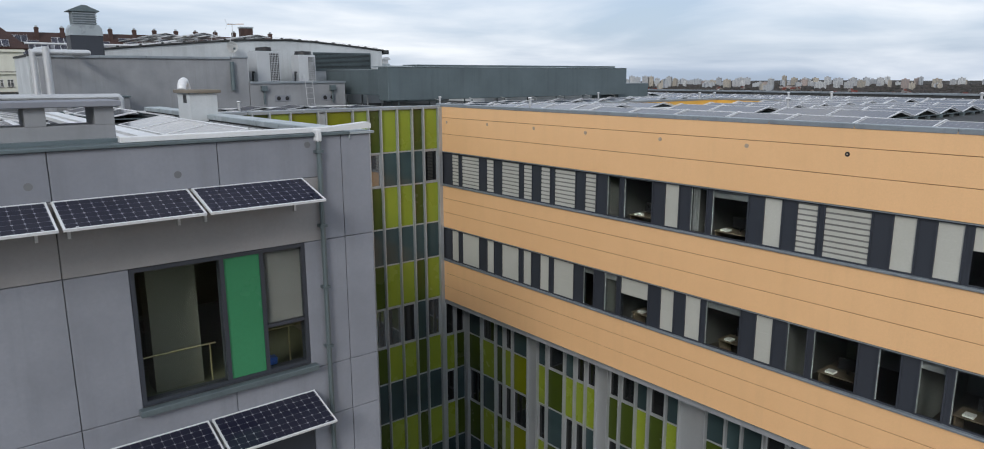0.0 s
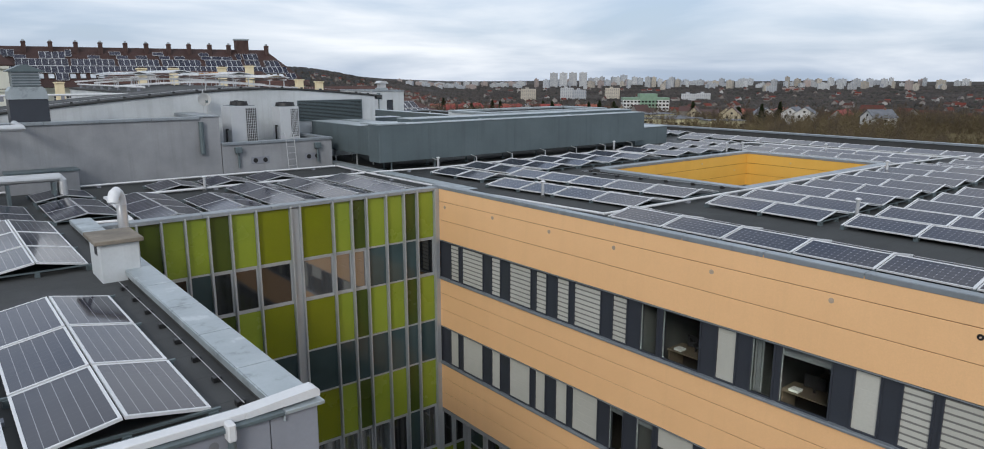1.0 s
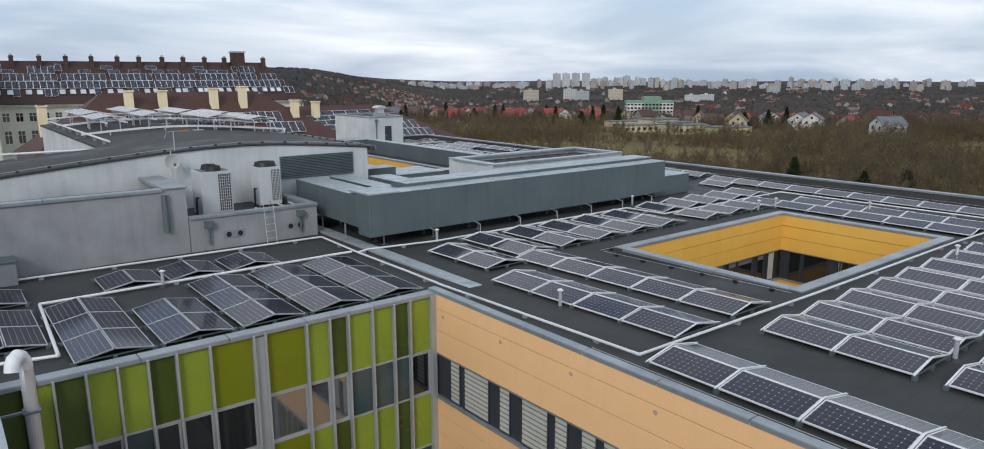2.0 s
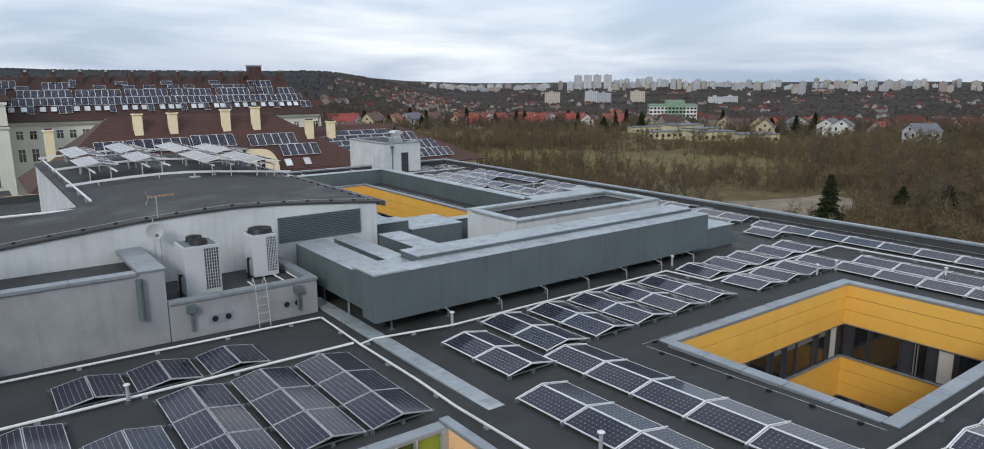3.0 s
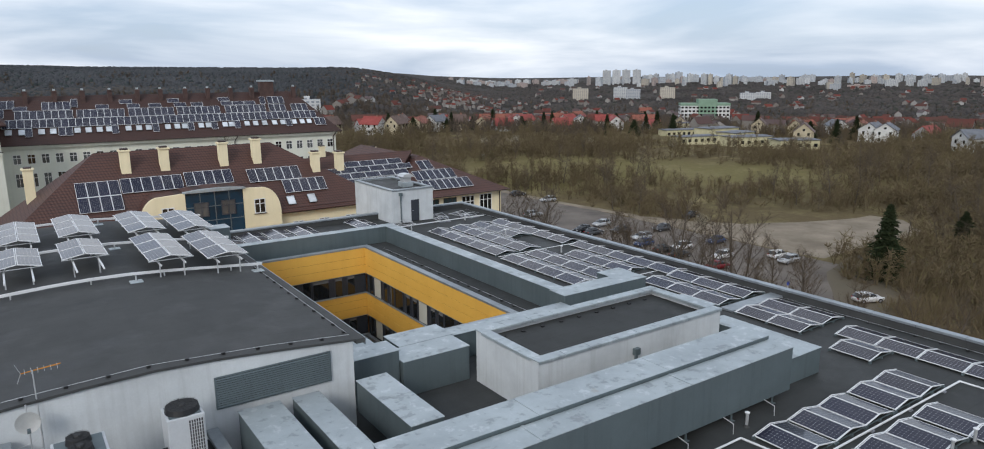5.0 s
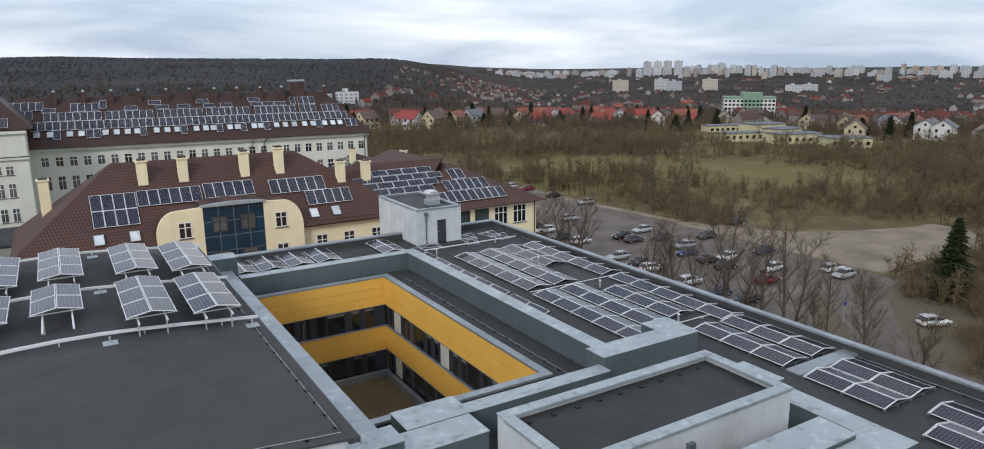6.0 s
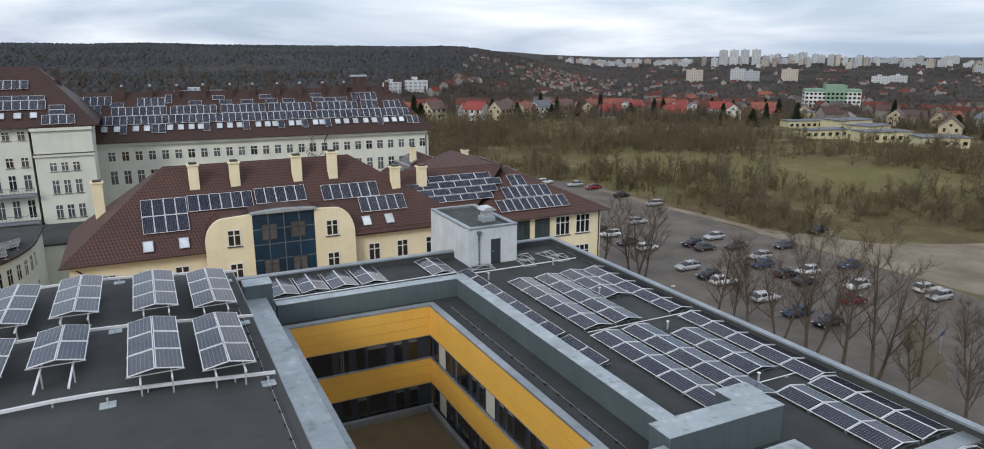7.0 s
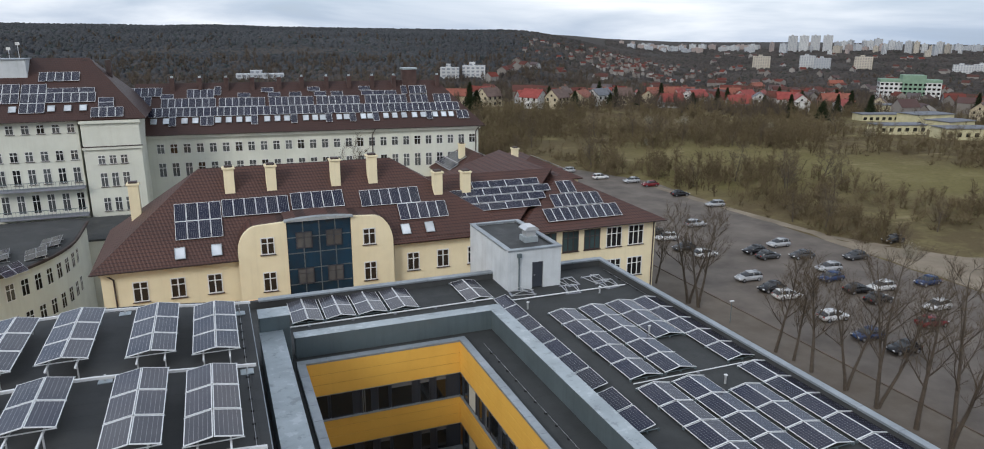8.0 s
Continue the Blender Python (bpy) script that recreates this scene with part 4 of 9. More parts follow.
part("rain_hopper", HOPPER, None, SH).matrix_basis = pose(0.85, -0.002, 2.75)
vent = thing("roof_vent", "square galvanised roof vent with a wide cap", "roof vent", (54.6, 90.6, DECK - 0.2 + 3.15))
part("base", boxes((-0.55, -0.55, 0, 0.55, 0.55, 0.45), bevel=0.02), DUCT_TOP, vent)
part("neck", boxes((-0.4, -0.4, 0.45, 0.4, 0.4, 0.95), bevel=0.02), ALU, vent)
part("cap", prism([(-0.6, 0.95), (0.6, 0.95), (0.62, 1.02), (0.3, 1.25), (-0.3, 1.25), (-0.62, 1.02)], "y", -0.6, 0.6), ALU, vent)


# ---------------------------------------------------------------- near wing: grey concrete panels, sun-shade modules, window bay
WG = thing("near_wing", "grey concrete panel wing with felt roof and window bay", "building wing", (13.85, 21.8, 0), kind="structure")
# local x: 0 at the corner, to the west negative; local y: to the north
WX0, WX1, WZ0, WZ1 = -4.49, -1.47, 14.74, 17.13     # window opening
part("wall_core", boxes((-22, 0.06, 0, WX0 - 0.02, 0.3, 19.05), (WX1 + 0.02, 0.06, 0, -0.06, 0.3, 19.05), (WX0 - 0.02, 0.06, 0, WX1 + 0.02, 0.3, WZ0 - 0.02),
                        (WX0 - 0.02, 0.06, WZ1 + 0.02, WX1 + 0.02, 0.3, 19.05), (-0.3, 0.3, 0, -0.06, 15.2, 19.05)), JOINT_G, WG, "dark joints between the panels")
part("roof", boxes((-22, 0.3, 18.3, -0.3, 15.3, 18.92)), FELT, WG, "dark felt roof")
# Band under the shading modules; their shade is put in as a taupe tint.
TAUPE_SHADE = surface("shade-tinted taupe render", (0.30, 0.29, 0.29), (0.25, 0.245, 0.245), 0.85, coarse=0.5, relief=0.2)


def slab(x0, z0, x1, z1, mat=CONCRETE, y0=0.0, y1=0.058):
    g = 0.006
    return part("concrete_panel", boxes((x0 + g, y0, z0 + g, x1 - g, y1, z1 - g), bevel=0.008), mat, WG)


tops = [-22, -19.5, -17.0, -14.5, -12.0, -10.4, -7.9, -5.42, -2.93, -1.06, -0.62, 0.0]
for a, b in zip(tops, tops[1:]):
    slab(a, 18.34 if b < -1 else 17.13, b, 19.1)
for a, b in ((-22, -12.0), (-12.0, -5.42), (-5.42, -1.06)):
    slab(a, 17.13, b, 18.34, TAUPE_SHADE)
for k in range(5):
    zt, zb = 17.13 - 3.6 * k, 14.6 - 3.6 * k
    for a, b in ((-22, -16), (-16, -10.4), (-10.4, -7.9), (-7.9, -5.42), (-5.42, -4.49)):
        slab(a, zb, b, zt)
    for a, b in ((-1.47, -1.06), (-1.06, -0.62), (-0.62, 0.0)):
        slab(a, zb, b, zt)
    for a, b in ((-22, -12.0), (-12.0, -5.42), (-5.42, -2.93), (-2.93, -1.06), (-1.06, -0.62), (-0.62, 0.0)):
        slab(a, zb - 1.07, b, zb)
    if k:
        slab(-4.49, zb, -1.47, zt, ANTHRACITE)
# east face panels
for i in range(6):
    for k, (a, b) in enumerate(((17.13, 19.1), (14.6, 17.13), (12.0, 14.6), (9.4, 12.0), (6.8, 9.4), (4.2, 6.8), (0, 4.2))):
        part("concrete_panel", boxes((-0.058, 0.01 + i * 2.52, a + 0.012, 0.0, 2.51 + i * 2.52, b - 0.012), bevel=0.008), CONCRETE, WG)
# parapet copings: dark along the front, pale zinc along the east side
part("front_coping", boxes((-22, -0.06, 19.1, -0.45, 0.42, 19.16), bevel=0.01), DUCT, WG)
east_cop = thing("coping_near_wing", "pale grey zinc parapet coping in wide sheets", "coping", (13.85, 21.8, 0), kind="structure")
coping("c", -0.44, -0.06, 0.08, 15.3, 19.1, "y", 1.7, parent=east_cop, mat=DUCT_TOP)
part("upstand", boxes((-0.42, 0.3, 18.93, -0.305, 15.2, 19.09), (-22, 0.305, 18.93, -0.43, 0.42, 19.09)), FELT, WG)
# window bay
BAY = thing("window_bay", "dark framed window bay with emerald glass panel and fabric blind", "window", (13.85, 21.8, 0), kind="structure")
fr = 0.07
part("frame", boxes((WX0, 0.0, WZ0, WX0 + fr, 0.2, WZ1), (WX1 - fr, 0.0, WZ0, WX1, 0.2, WZ1), (WX0 + fr, 0.0, WZ0, WX1 - fr, 0.2, WZ0 + fr), (WX0 + fr, 0.0, WZ1 - fr, WX1 - fr, 0.2, WZ1),
                    (-3.05, 0.0, WZ0 + fr, -2.98, 0.2, WZ1 - fr), (-2.34, 0.0, WZ0 + fr, -2.27, 0.2, WZ1 - fr), (-2.27, 0.02, 15.62, WX1 - fr, 0.18, 15.68)), ANTHRACITE, BAY)
part("green_panel", boxes((-2.98, 0.03, WZ0 + fr, -2.34, 0.07, WZ1 - fr)), GREEN_GLASS, BAY, "emerald green glass panel")
part("blind", boxes((-2.27, 0.10, 15.68, WX1 - fr, 0.12, WZ1 - fr)), GREY_BLIND, BAY, "lowered taupe fabric blind")
part("sill", boxes((WX0 - 0.08, -0.16, WZ0 - 0.13, WX1 + 0.1, -0.002, WZ0 - 0.02), bevel=0.01), DUCT, BAY, "grey metal sill")
gm = CLEAR
for a, b, c, d in ((WX0 + fr, WZ0 + fr, -3.05, WZ1 - fr), (-2.27, WZ0 + fr, WX1 - fr, 15.62)):
    g_ = part("pane", boxes((a, 0.06, b, c, 0.07, d)), gm, BAY)
    g_.visible_shadow = False
g_ = part("pane", boxes((-2.27, 0.06, 15.68, WX1 - fr, 0.07, WZ1 - fr)), gm, BAY)
g_.visible_shadow = False
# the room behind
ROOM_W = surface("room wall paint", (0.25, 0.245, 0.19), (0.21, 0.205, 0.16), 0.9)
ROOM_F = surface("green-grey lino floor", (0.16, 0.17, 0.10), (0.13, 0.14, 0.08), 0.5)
# Brown for the room's depth, with its dimness put into the colour.
ROOM_D = surface("shade-darkened room brown", (0.17, 0.155, 0.115), (0.14, 0.125, 0.095), 0.9)
room = thing("corridor_room", "dim corridor behind the window with cream pillar", "room", (13.85, 21.8, 0), kind="structure")
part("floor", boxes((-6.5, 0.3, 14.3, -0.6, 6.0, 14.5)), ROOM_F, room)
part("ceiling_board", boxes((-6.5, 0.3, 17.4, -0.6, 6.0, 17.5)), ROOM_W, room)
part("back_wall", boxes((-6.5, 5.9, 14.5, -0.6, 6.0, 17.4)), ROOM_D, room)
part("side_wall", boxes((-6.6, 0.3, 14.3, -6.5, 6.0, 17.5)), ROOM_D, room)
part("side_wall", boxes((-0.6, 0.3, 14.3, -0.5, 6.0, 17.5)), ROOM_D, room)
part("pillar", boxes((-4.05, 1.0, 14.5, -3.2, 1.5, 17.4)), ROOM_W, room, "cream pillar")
RAILM = surface("brass rail", (0.35, 0.30, 0.16), None, 0.35, 0.6)
rail = thing("window_railing", "thin brass railing standing behind the window", "railing", (13.85, 21.8, 14.5))
part("handrail", tube([(WX0, 0.45, 0.92), (-3.1, 0.45, 0.92)], 0.018), RAILM, rail)
part("handrail", tube([(-2.3, 0.45, 0.92), (WX1, 0.45, 0.92)], 0.018), RAILM, rail)
for x in (-4.35, -3.2, -2.15, -1.7):
    part("post", tube([(x, 0.45, 0.0), (x, 0.45, 0.92)], 0.016), RAILM, rail)
desk = thing("desk", "dark wooden desk standing in the dim corridor", "desk", (9.6, 24.6, 14.5))
part("top", boxes((-0.6, -0.35, 0.70, 0.6, 0.35, 0.74), bevel=0.006), ROOM_D, desk)
for x in (-0.52, 0.52):
    part("leg", boxes((x - 0.03, -0.3, 0, x + 0.03, 0.3, 0.7)), ROOM_D, desk)
blue = thing("blue_bin", "small blue plastic bin on the window ledge", "bin", (12.0 - 0.28, 22.14, 14.5))
part("body", prism([(-0.08, 0.0), (0.08, 0.0), (0.1, 0.42), (-0.1, 0.42)], "y", -0.08, 0.08), surface("blue plastic", (0.03, 0.12, 0.5), None, 0.4, relief=0.0), blue)
# shading modules on the facade
for zt, xs_ in ((18.36, (-3.43, -5.46, -7.49, -9.52)), (14.18, (-3.43, -5.46, -7.49, -9.52))):
    for k, xx in enumerate(xs_):
        sh = thing("shading_module", "tilted solar module shading the facade on brackets", "solar module", (13.85 + xx + 1.0, 21.8 - 0.5, zt - 0.145), group="facade shading modules")
        put_module(sh, MOD0, pose(0, 0, 0, 16, 0, 0) @ pose(0, 0, 0, 0, 0, 90))
        for bx in (-0.8, 0.8):
            part("bracket", boxes((bx - 0.02, -0.42, -0.16, bx + 0.02, 0.5, -0.115), (bx - 0.02, 0.44, -0.45, bx + 0.02, 0.498, -0.16)), ALU, sh)
part("downpipe", tube([(-1.12, -0.09, 19.2), (-1.12, -0.09, 0.3)], 0.05), DUCT, WG, "grey downpipe")
for z in (18.8, 17.4, 16.2, 15.0, 13.4):
    part("pipe_clip", boxes((-1.19, -0.15, z, -1.05, 0.0, z + 0.05)), DUCT, WG)
SPOT = mesh_of("anchor_spot", rod(bmesh.new(), (0, -0.004, 0), (0, 0.012, 0), 0.06, sides=14), JOINT_G)
for x, z in ((-3.6, 18.6), (-5.7, 18.6), (-8.0, 18.6), (-1.3, 18.95)):
    placed("anchor_spot", SPOT, WG, pose(x, 0, z))

# white plastered vent chimney with a bent steel pipe
VC = thing("vent_chimney", "small white plastered vent chimney with dark stained cap", "chimney", (13.33, 30.7, 18.72))
part("body", boxes((-0.38, -0.55, 0, 0.38, 0.55, 1.02), bevel=0.012), PLASTER_W, VC)
part("apron", boxes((-0.45, -0.62, 0.0, 0.45, 0.62, 0.14), bevel=0.02), FELT, VC, "dark felt apron")
part("cap", boxes((-0.47, -0.64, 1.022, 0.47, 0.64, 1.11), bevel=0.012), surface("lichen stained cap", (0.22, 0.19, 0.15), (0.13, 0.115, 0.095), 0.9, coarse=2.0, relief=0.4), VC, "brown stained concrete cap")
part("slot", boxes((-0.387, -0.3, 0.75, -0.37, 0.0, 0.98)), BLACK, VC)
FLU = thing("steel_flue", "bright steel flue pipe with a gooseneck top beside the wing", "flue pipe", (14.55, 35.9, 6.0))
part("pipe", tube([(0, 0, 0), (0, 0, 13.65)], 0.14, 16), ALU, FLU, "straight steel pipe")
part("gooseneck", tube([(0, 0, 13.652), (-0.02, -0.04, 13.82), (-0.07, -0.12, 13.95), (-0.14, -0.24, 14.02), (-0.22, -0.36, 13.99), (-0.27, -0.44, 13.88), (-0.29, -0.47, 13.76)], 0.145, 16), WHITE_METAL, FLU, "white bent pipe end")
for z in (3.5, 7.0, 10.5, 12.6):
    part("bracket", boxes((-0.70, -0.03, z, -0.1, 0.03, z + 0.05), (-0.17, -0.17, z, 0.17, 0.17, z + 0.05)), DUCT, FLU)
LB = thing("vent_chimney", "long grey plastered vent block with open slots", "chimney", (9.5, 22.62, 18.72))
part("body", boxes((-7.0, -0.3, 0, 0, 0.45, 0.72), bevel=0.01), PLASTER, LB)
for i in range(8):
    part("pier", boxes((-0.28 - i * 0.95, -0.3, 0.722, -0.0 - i * 0.95, 0.45, 1.0)), PLASTER, LB)
part("cap", boxes((-7.1, -0.4, 1.002, 0.1, 0.55, 1.1), bevel=0.012), CONCRETE, LB, "weathered concrete cap slab")
part("apron", boxes((-7.05, -0.42, 0.38, 0.06, -0.302, 0.5), bevel=0.01), DUCT, LB)
# cable trays on the near wing
for nm, x0, x1, y0, y1 in (("cable_tray", 10.32, 10.66, 22.5, 36.8), ("cable_tray", 9.98, 10.14, 22.6, 36.8)):
    tr = thing("cable_tray", "white sheet-metal cable tray lying on the felt", "cable tray", (x0, y0, 18.92))
    part("base", boxes((0, 0, 0.06, x1 - x0, y1 - y0, 0.075), (0, 0, 0.075, 0.012, y1 - y0, 0.14), (x1 - x0 - 0.012, 0, 0.075, x1 - x0, y1 - y0, 0.14)), WHITE_METAL, tr)
    part("lid", boxes((-0.005, 0, 0.142, x1 - x0 + 0.005, y1 - y0, 0.155)), WHITE_METAL, tr)
    for i in range(10):
        part("foot", boxes((-0.05, i * 1.5, 0, x1 - x0 + 0.05, i * 1.5 + 0.15, 0.058)), CONCRETE, tr)
ct = thing("cable_tray", "white cable tray climbing over the parapet corner", "cable tray", (13.85, 21.8, 19.165))
part("run", boxes((-4.4, 0.02, 0.0, -0.9, 0.2, 0.09), bevel=0.008), WHITE_METAL, ct)
part("ramp", prism([(-0.9, 0.0), (-0.9, 0.08), (0.0, 0.15), (0.05, 0.11), (0.05, 0.03)], "y", 0.02, 0.24), WHITE_METAL, ct)
part("drop", boxes((-1.17, -0.15, -0.16, -1.07, 0.02, 0.07), bevel=0.02), WHITE_METAL, ct)
# lightning wire on blocks
lw = thing("lightning_wire", "thin lightning wire on small felt-roof blocks", "lightning wire", (13.2, 22.6, 18.92))
part("wire", tube([(0, 0, 0.09), (0.02, 3.5, 0.08), (-0.02, 7.2, 0.09)], 0.006, 5), ALU, lw)
for i in range(8):
    part("block", boxes((-0.06, i * 0.95 + 0.1, 0, 0.06, i * 0.95 + 0.22, 0.08), bevel=0.01), BLACK, lw)
RISE = MW * math.sin(TILT_UP)
RUN = MW * math.cos(TILT_UP)


def rail_mesh(n):
    return mesh_of("rail", boxes((-RUN - 0.12, -0.025, 0.101, RUN + 0.12, 0.025, 0.13), (-RUN - 0.08, -0.06, 0, -RUN + 0.04, 0.06, 0.101), (-0.05, -0.06, 0, 0.05, 0.06, 0.101), (RUN - 0.04, -0.06, 0, RUN + 0.08, 0.06, 0.101)), DUCT)


RAIL = rail_mesh(1)
CLAMP = {}


def tent(x, y, n, z=DECK, meshes=MOD, pitch=2.03, lift=0.1, turn=0.0, label="", skip_east=False, group="solar tents on the flat roof", rail=None):
    """East-west pair of leaning module rows; x is the low west edge, y the south end, n modules long."""
    root = thing("solar_array", label or "pair of tilted dark solar modules in silver frames on roof felt", "solar array", (x + RUN + 0.02, y, z), turn, group=group)
    if z == DECK and x > WEST:
        za, zb = deck_z(x + RUN, y), deck_z(x + RUN, y + n * pitch)
        root.matrix_basis = pose(x + RUN + 0.02, y, za, math.degrees(math.atan2(zb - za, n * pitch)), 0, turn)
    for i in range(n):
        yc = pitch * (i + 0.5)
        put_module(root, meshes, pose(-RUN / 2 - 0.015, yc, lift + RISE / 2 + 0.04, 0, -10.5, 0))
        if not skip_east:
            put_module(root, meshes, pose(RUN / 2 + 0.015, yc, lift + RISE / 2 + 0.04, 0, 10.5, 0))
    for i in range(n + 1):
        placed("rail", rail or RAIL, root, pose(0, pitch * i, 0))
        # strap along the joint, following the tent
        if "strap" not in CLAMP:
            a = TILT_UP
            CLAMP["strap"] = mesh_of("joint_strap", prism([(-RUN - 0.09, lift + 0.035), (-0.0, lift + RISE + 0.06), (RUN + 0.09, lift + 0.035), (RUN + 0.09, lift + 0.057), (0, lift + RISE + 0.085), (-RUN - 0.09, lift + 0.057)], "y", -0.02, 0.02), WHITE_METAL)
        if meshes is MOD:
            placed("joint_strap", CLAMP["strap"], root, pose(0, pitch * i, 0))
    return root


# field along the west parapet and the southern field
tent(27.13, 28.9 - 2.03 * 9, 9)
for xx, yy, n in ((29.95, 39.15, 2), (29.05, 29.5, 4), (32.45, 40.1, 2), (31.95, 29.6, 5)):
    tent(xx, yy, n)
for i in range(1, 5):
    tent(32.6 + 2.28 * i, 40.08, 2)
for x in (45.02, 47.2, 49.25, 51.5, 53.55):
    tent(x, 42.52, 1)
for x in (45.05, 47.25, 49.3):
    tent(x, 39.8, 1)
tent(51.55, 41.87 - 2.03 * 6, 6)
tent(53.6, 39.86 - 2.03 * 5, 5)
for i in range(13):
    for j in range(2):
        if i in (5, 9) and j % 2:
            continue
        tent(31.5 + 2.15 * i, 24.3 - 4.75 * j, 2)
# along the east edge, four lines of pairs with gaps for the walkways
for x, y, n in ((56.6, 55.3, 3), (58.95, 55.3, 3), (56.4, 49.9, 2), (58.5, 49.9, 2), (55.6, 45.75, 1), (57.7, 28.4, 10)):
    tent(x, y, n)
# northern field
for x, y, n in ((52.7, 72.65, 5), (55.0, 72.7, 5), (57.2, 76.9, 3), (59.3, 72.7, 5), (52.47, 61.35, 5), (54.73, 61.35, 5), (57.02, 63.6, 3), (59.35, 61.6, 5)):
    tent(x, y, n, pitch=2.06)
lone = thing("solar_array", "single row of steeply leaning dark modules beside the clad upstand", "solar array", (50.65, 67.9, DECK), group="solar tents on the flat roof")
for i in range(9):
    put_module(lone, MOD, pose(0, 1.0 + i * 2.06 + (0.4 if i > 1 else 0), 0.24, 0, -14, 0))
    part("rail", RAIL, None, lone).matrix_basis = pose(0, i * 2.06, 0) @ Matrix.Diagonal((0.62, 1, 1, 1))
for x in (36.35, 38.5, 40.65, 42.85):
    tent(x, 87.25, 2, meshes=MOD_R, pitch=1.98)
tent(48.3, 87.1, 2, meshes=MOD_R, pitch=1.98)
# roof over the green wall
for x, y, n in ((15.78, 38.78, 3), (18.02, 38.8, 2), (20.28, 38.78, 3), (22.53, 38.78, 3), (24.72, 38.78, 3), (17.75, 45.5, 1), (19.95, 45.5, 1), (22.2, 45.5, 1), (13.45, 40.8, 2), (11.0, 40.8, 2), (13.45, 45.6, 1)):
    tent(x, y, n, meshes=MOD_B, pitch=1.9)
# near wing
for x, y, n in ((10.8, 22.6, 3), (10.95, 31.6, 3), (7.6, 22.85, 3), (7.6, 30.0, 3)):
    tent(x, y, n, z=18.92, meshes=MOD_R, pitch=2.03)
# vault: pairs on raised rails
MOD_V = module_meshes(CELLS_VEIL, "v", 0.036, WHITE_METAL)
THIN_RAIL = mesh_of("rail", boxes((-RUN - 0.05, -0.02, 0.095, RUN + 0.05, 0.02, 0.13)), ALU)
LEG = mesh_of("leg", boxes((-0.03, -0.03, -0.95, 0.03, 0.03, 0.03)), ALU)
LONG_RAIL = mesh_of("long_rail", boxes((-0.035, -0.45, -0.04, 0.035, 6.6, 0.03)), WHITE_METAL)
for x, y, n in ((28.25, 74.25, 3), (30.9, 74.1, 3), (24.85, 74.4, 3), (22.0, 74.4, 3), (28.05, 66.4, 3), (30.7, 66.3, 3), (24.6, 68.6, 2), (21.8, 68.6, 2)):
    z = vault_z(x + 1.0) + 0.79
    a = tent(x, y, n, z=z, meshes=MOD_V, pitch=2.06, label="raised pair of dark striped solar modules over the vault", group="solar tents on the vault", rail=THIN_RAIL)
    for sx in (-0.55, 0.55):
        r = placed("long_rail", LONG_RAIL, a, pose(sx, 0, -0.04) @ Matrix.Diagonal((1, n / 3.0, 1, 1)))
        for sy in (0.0, n * 2.08):
            placed("leg", LEG, a, pose(sx, sy, -0.05))
        if y == 68.6:
            part("long_rail", boxes((sx - 0.035, -2.1, -0.08, sx + 0.035, -0.32, -0.01)), WHITE_METAL, a)

# ---------------------------------------------------------------- plant on the roofs


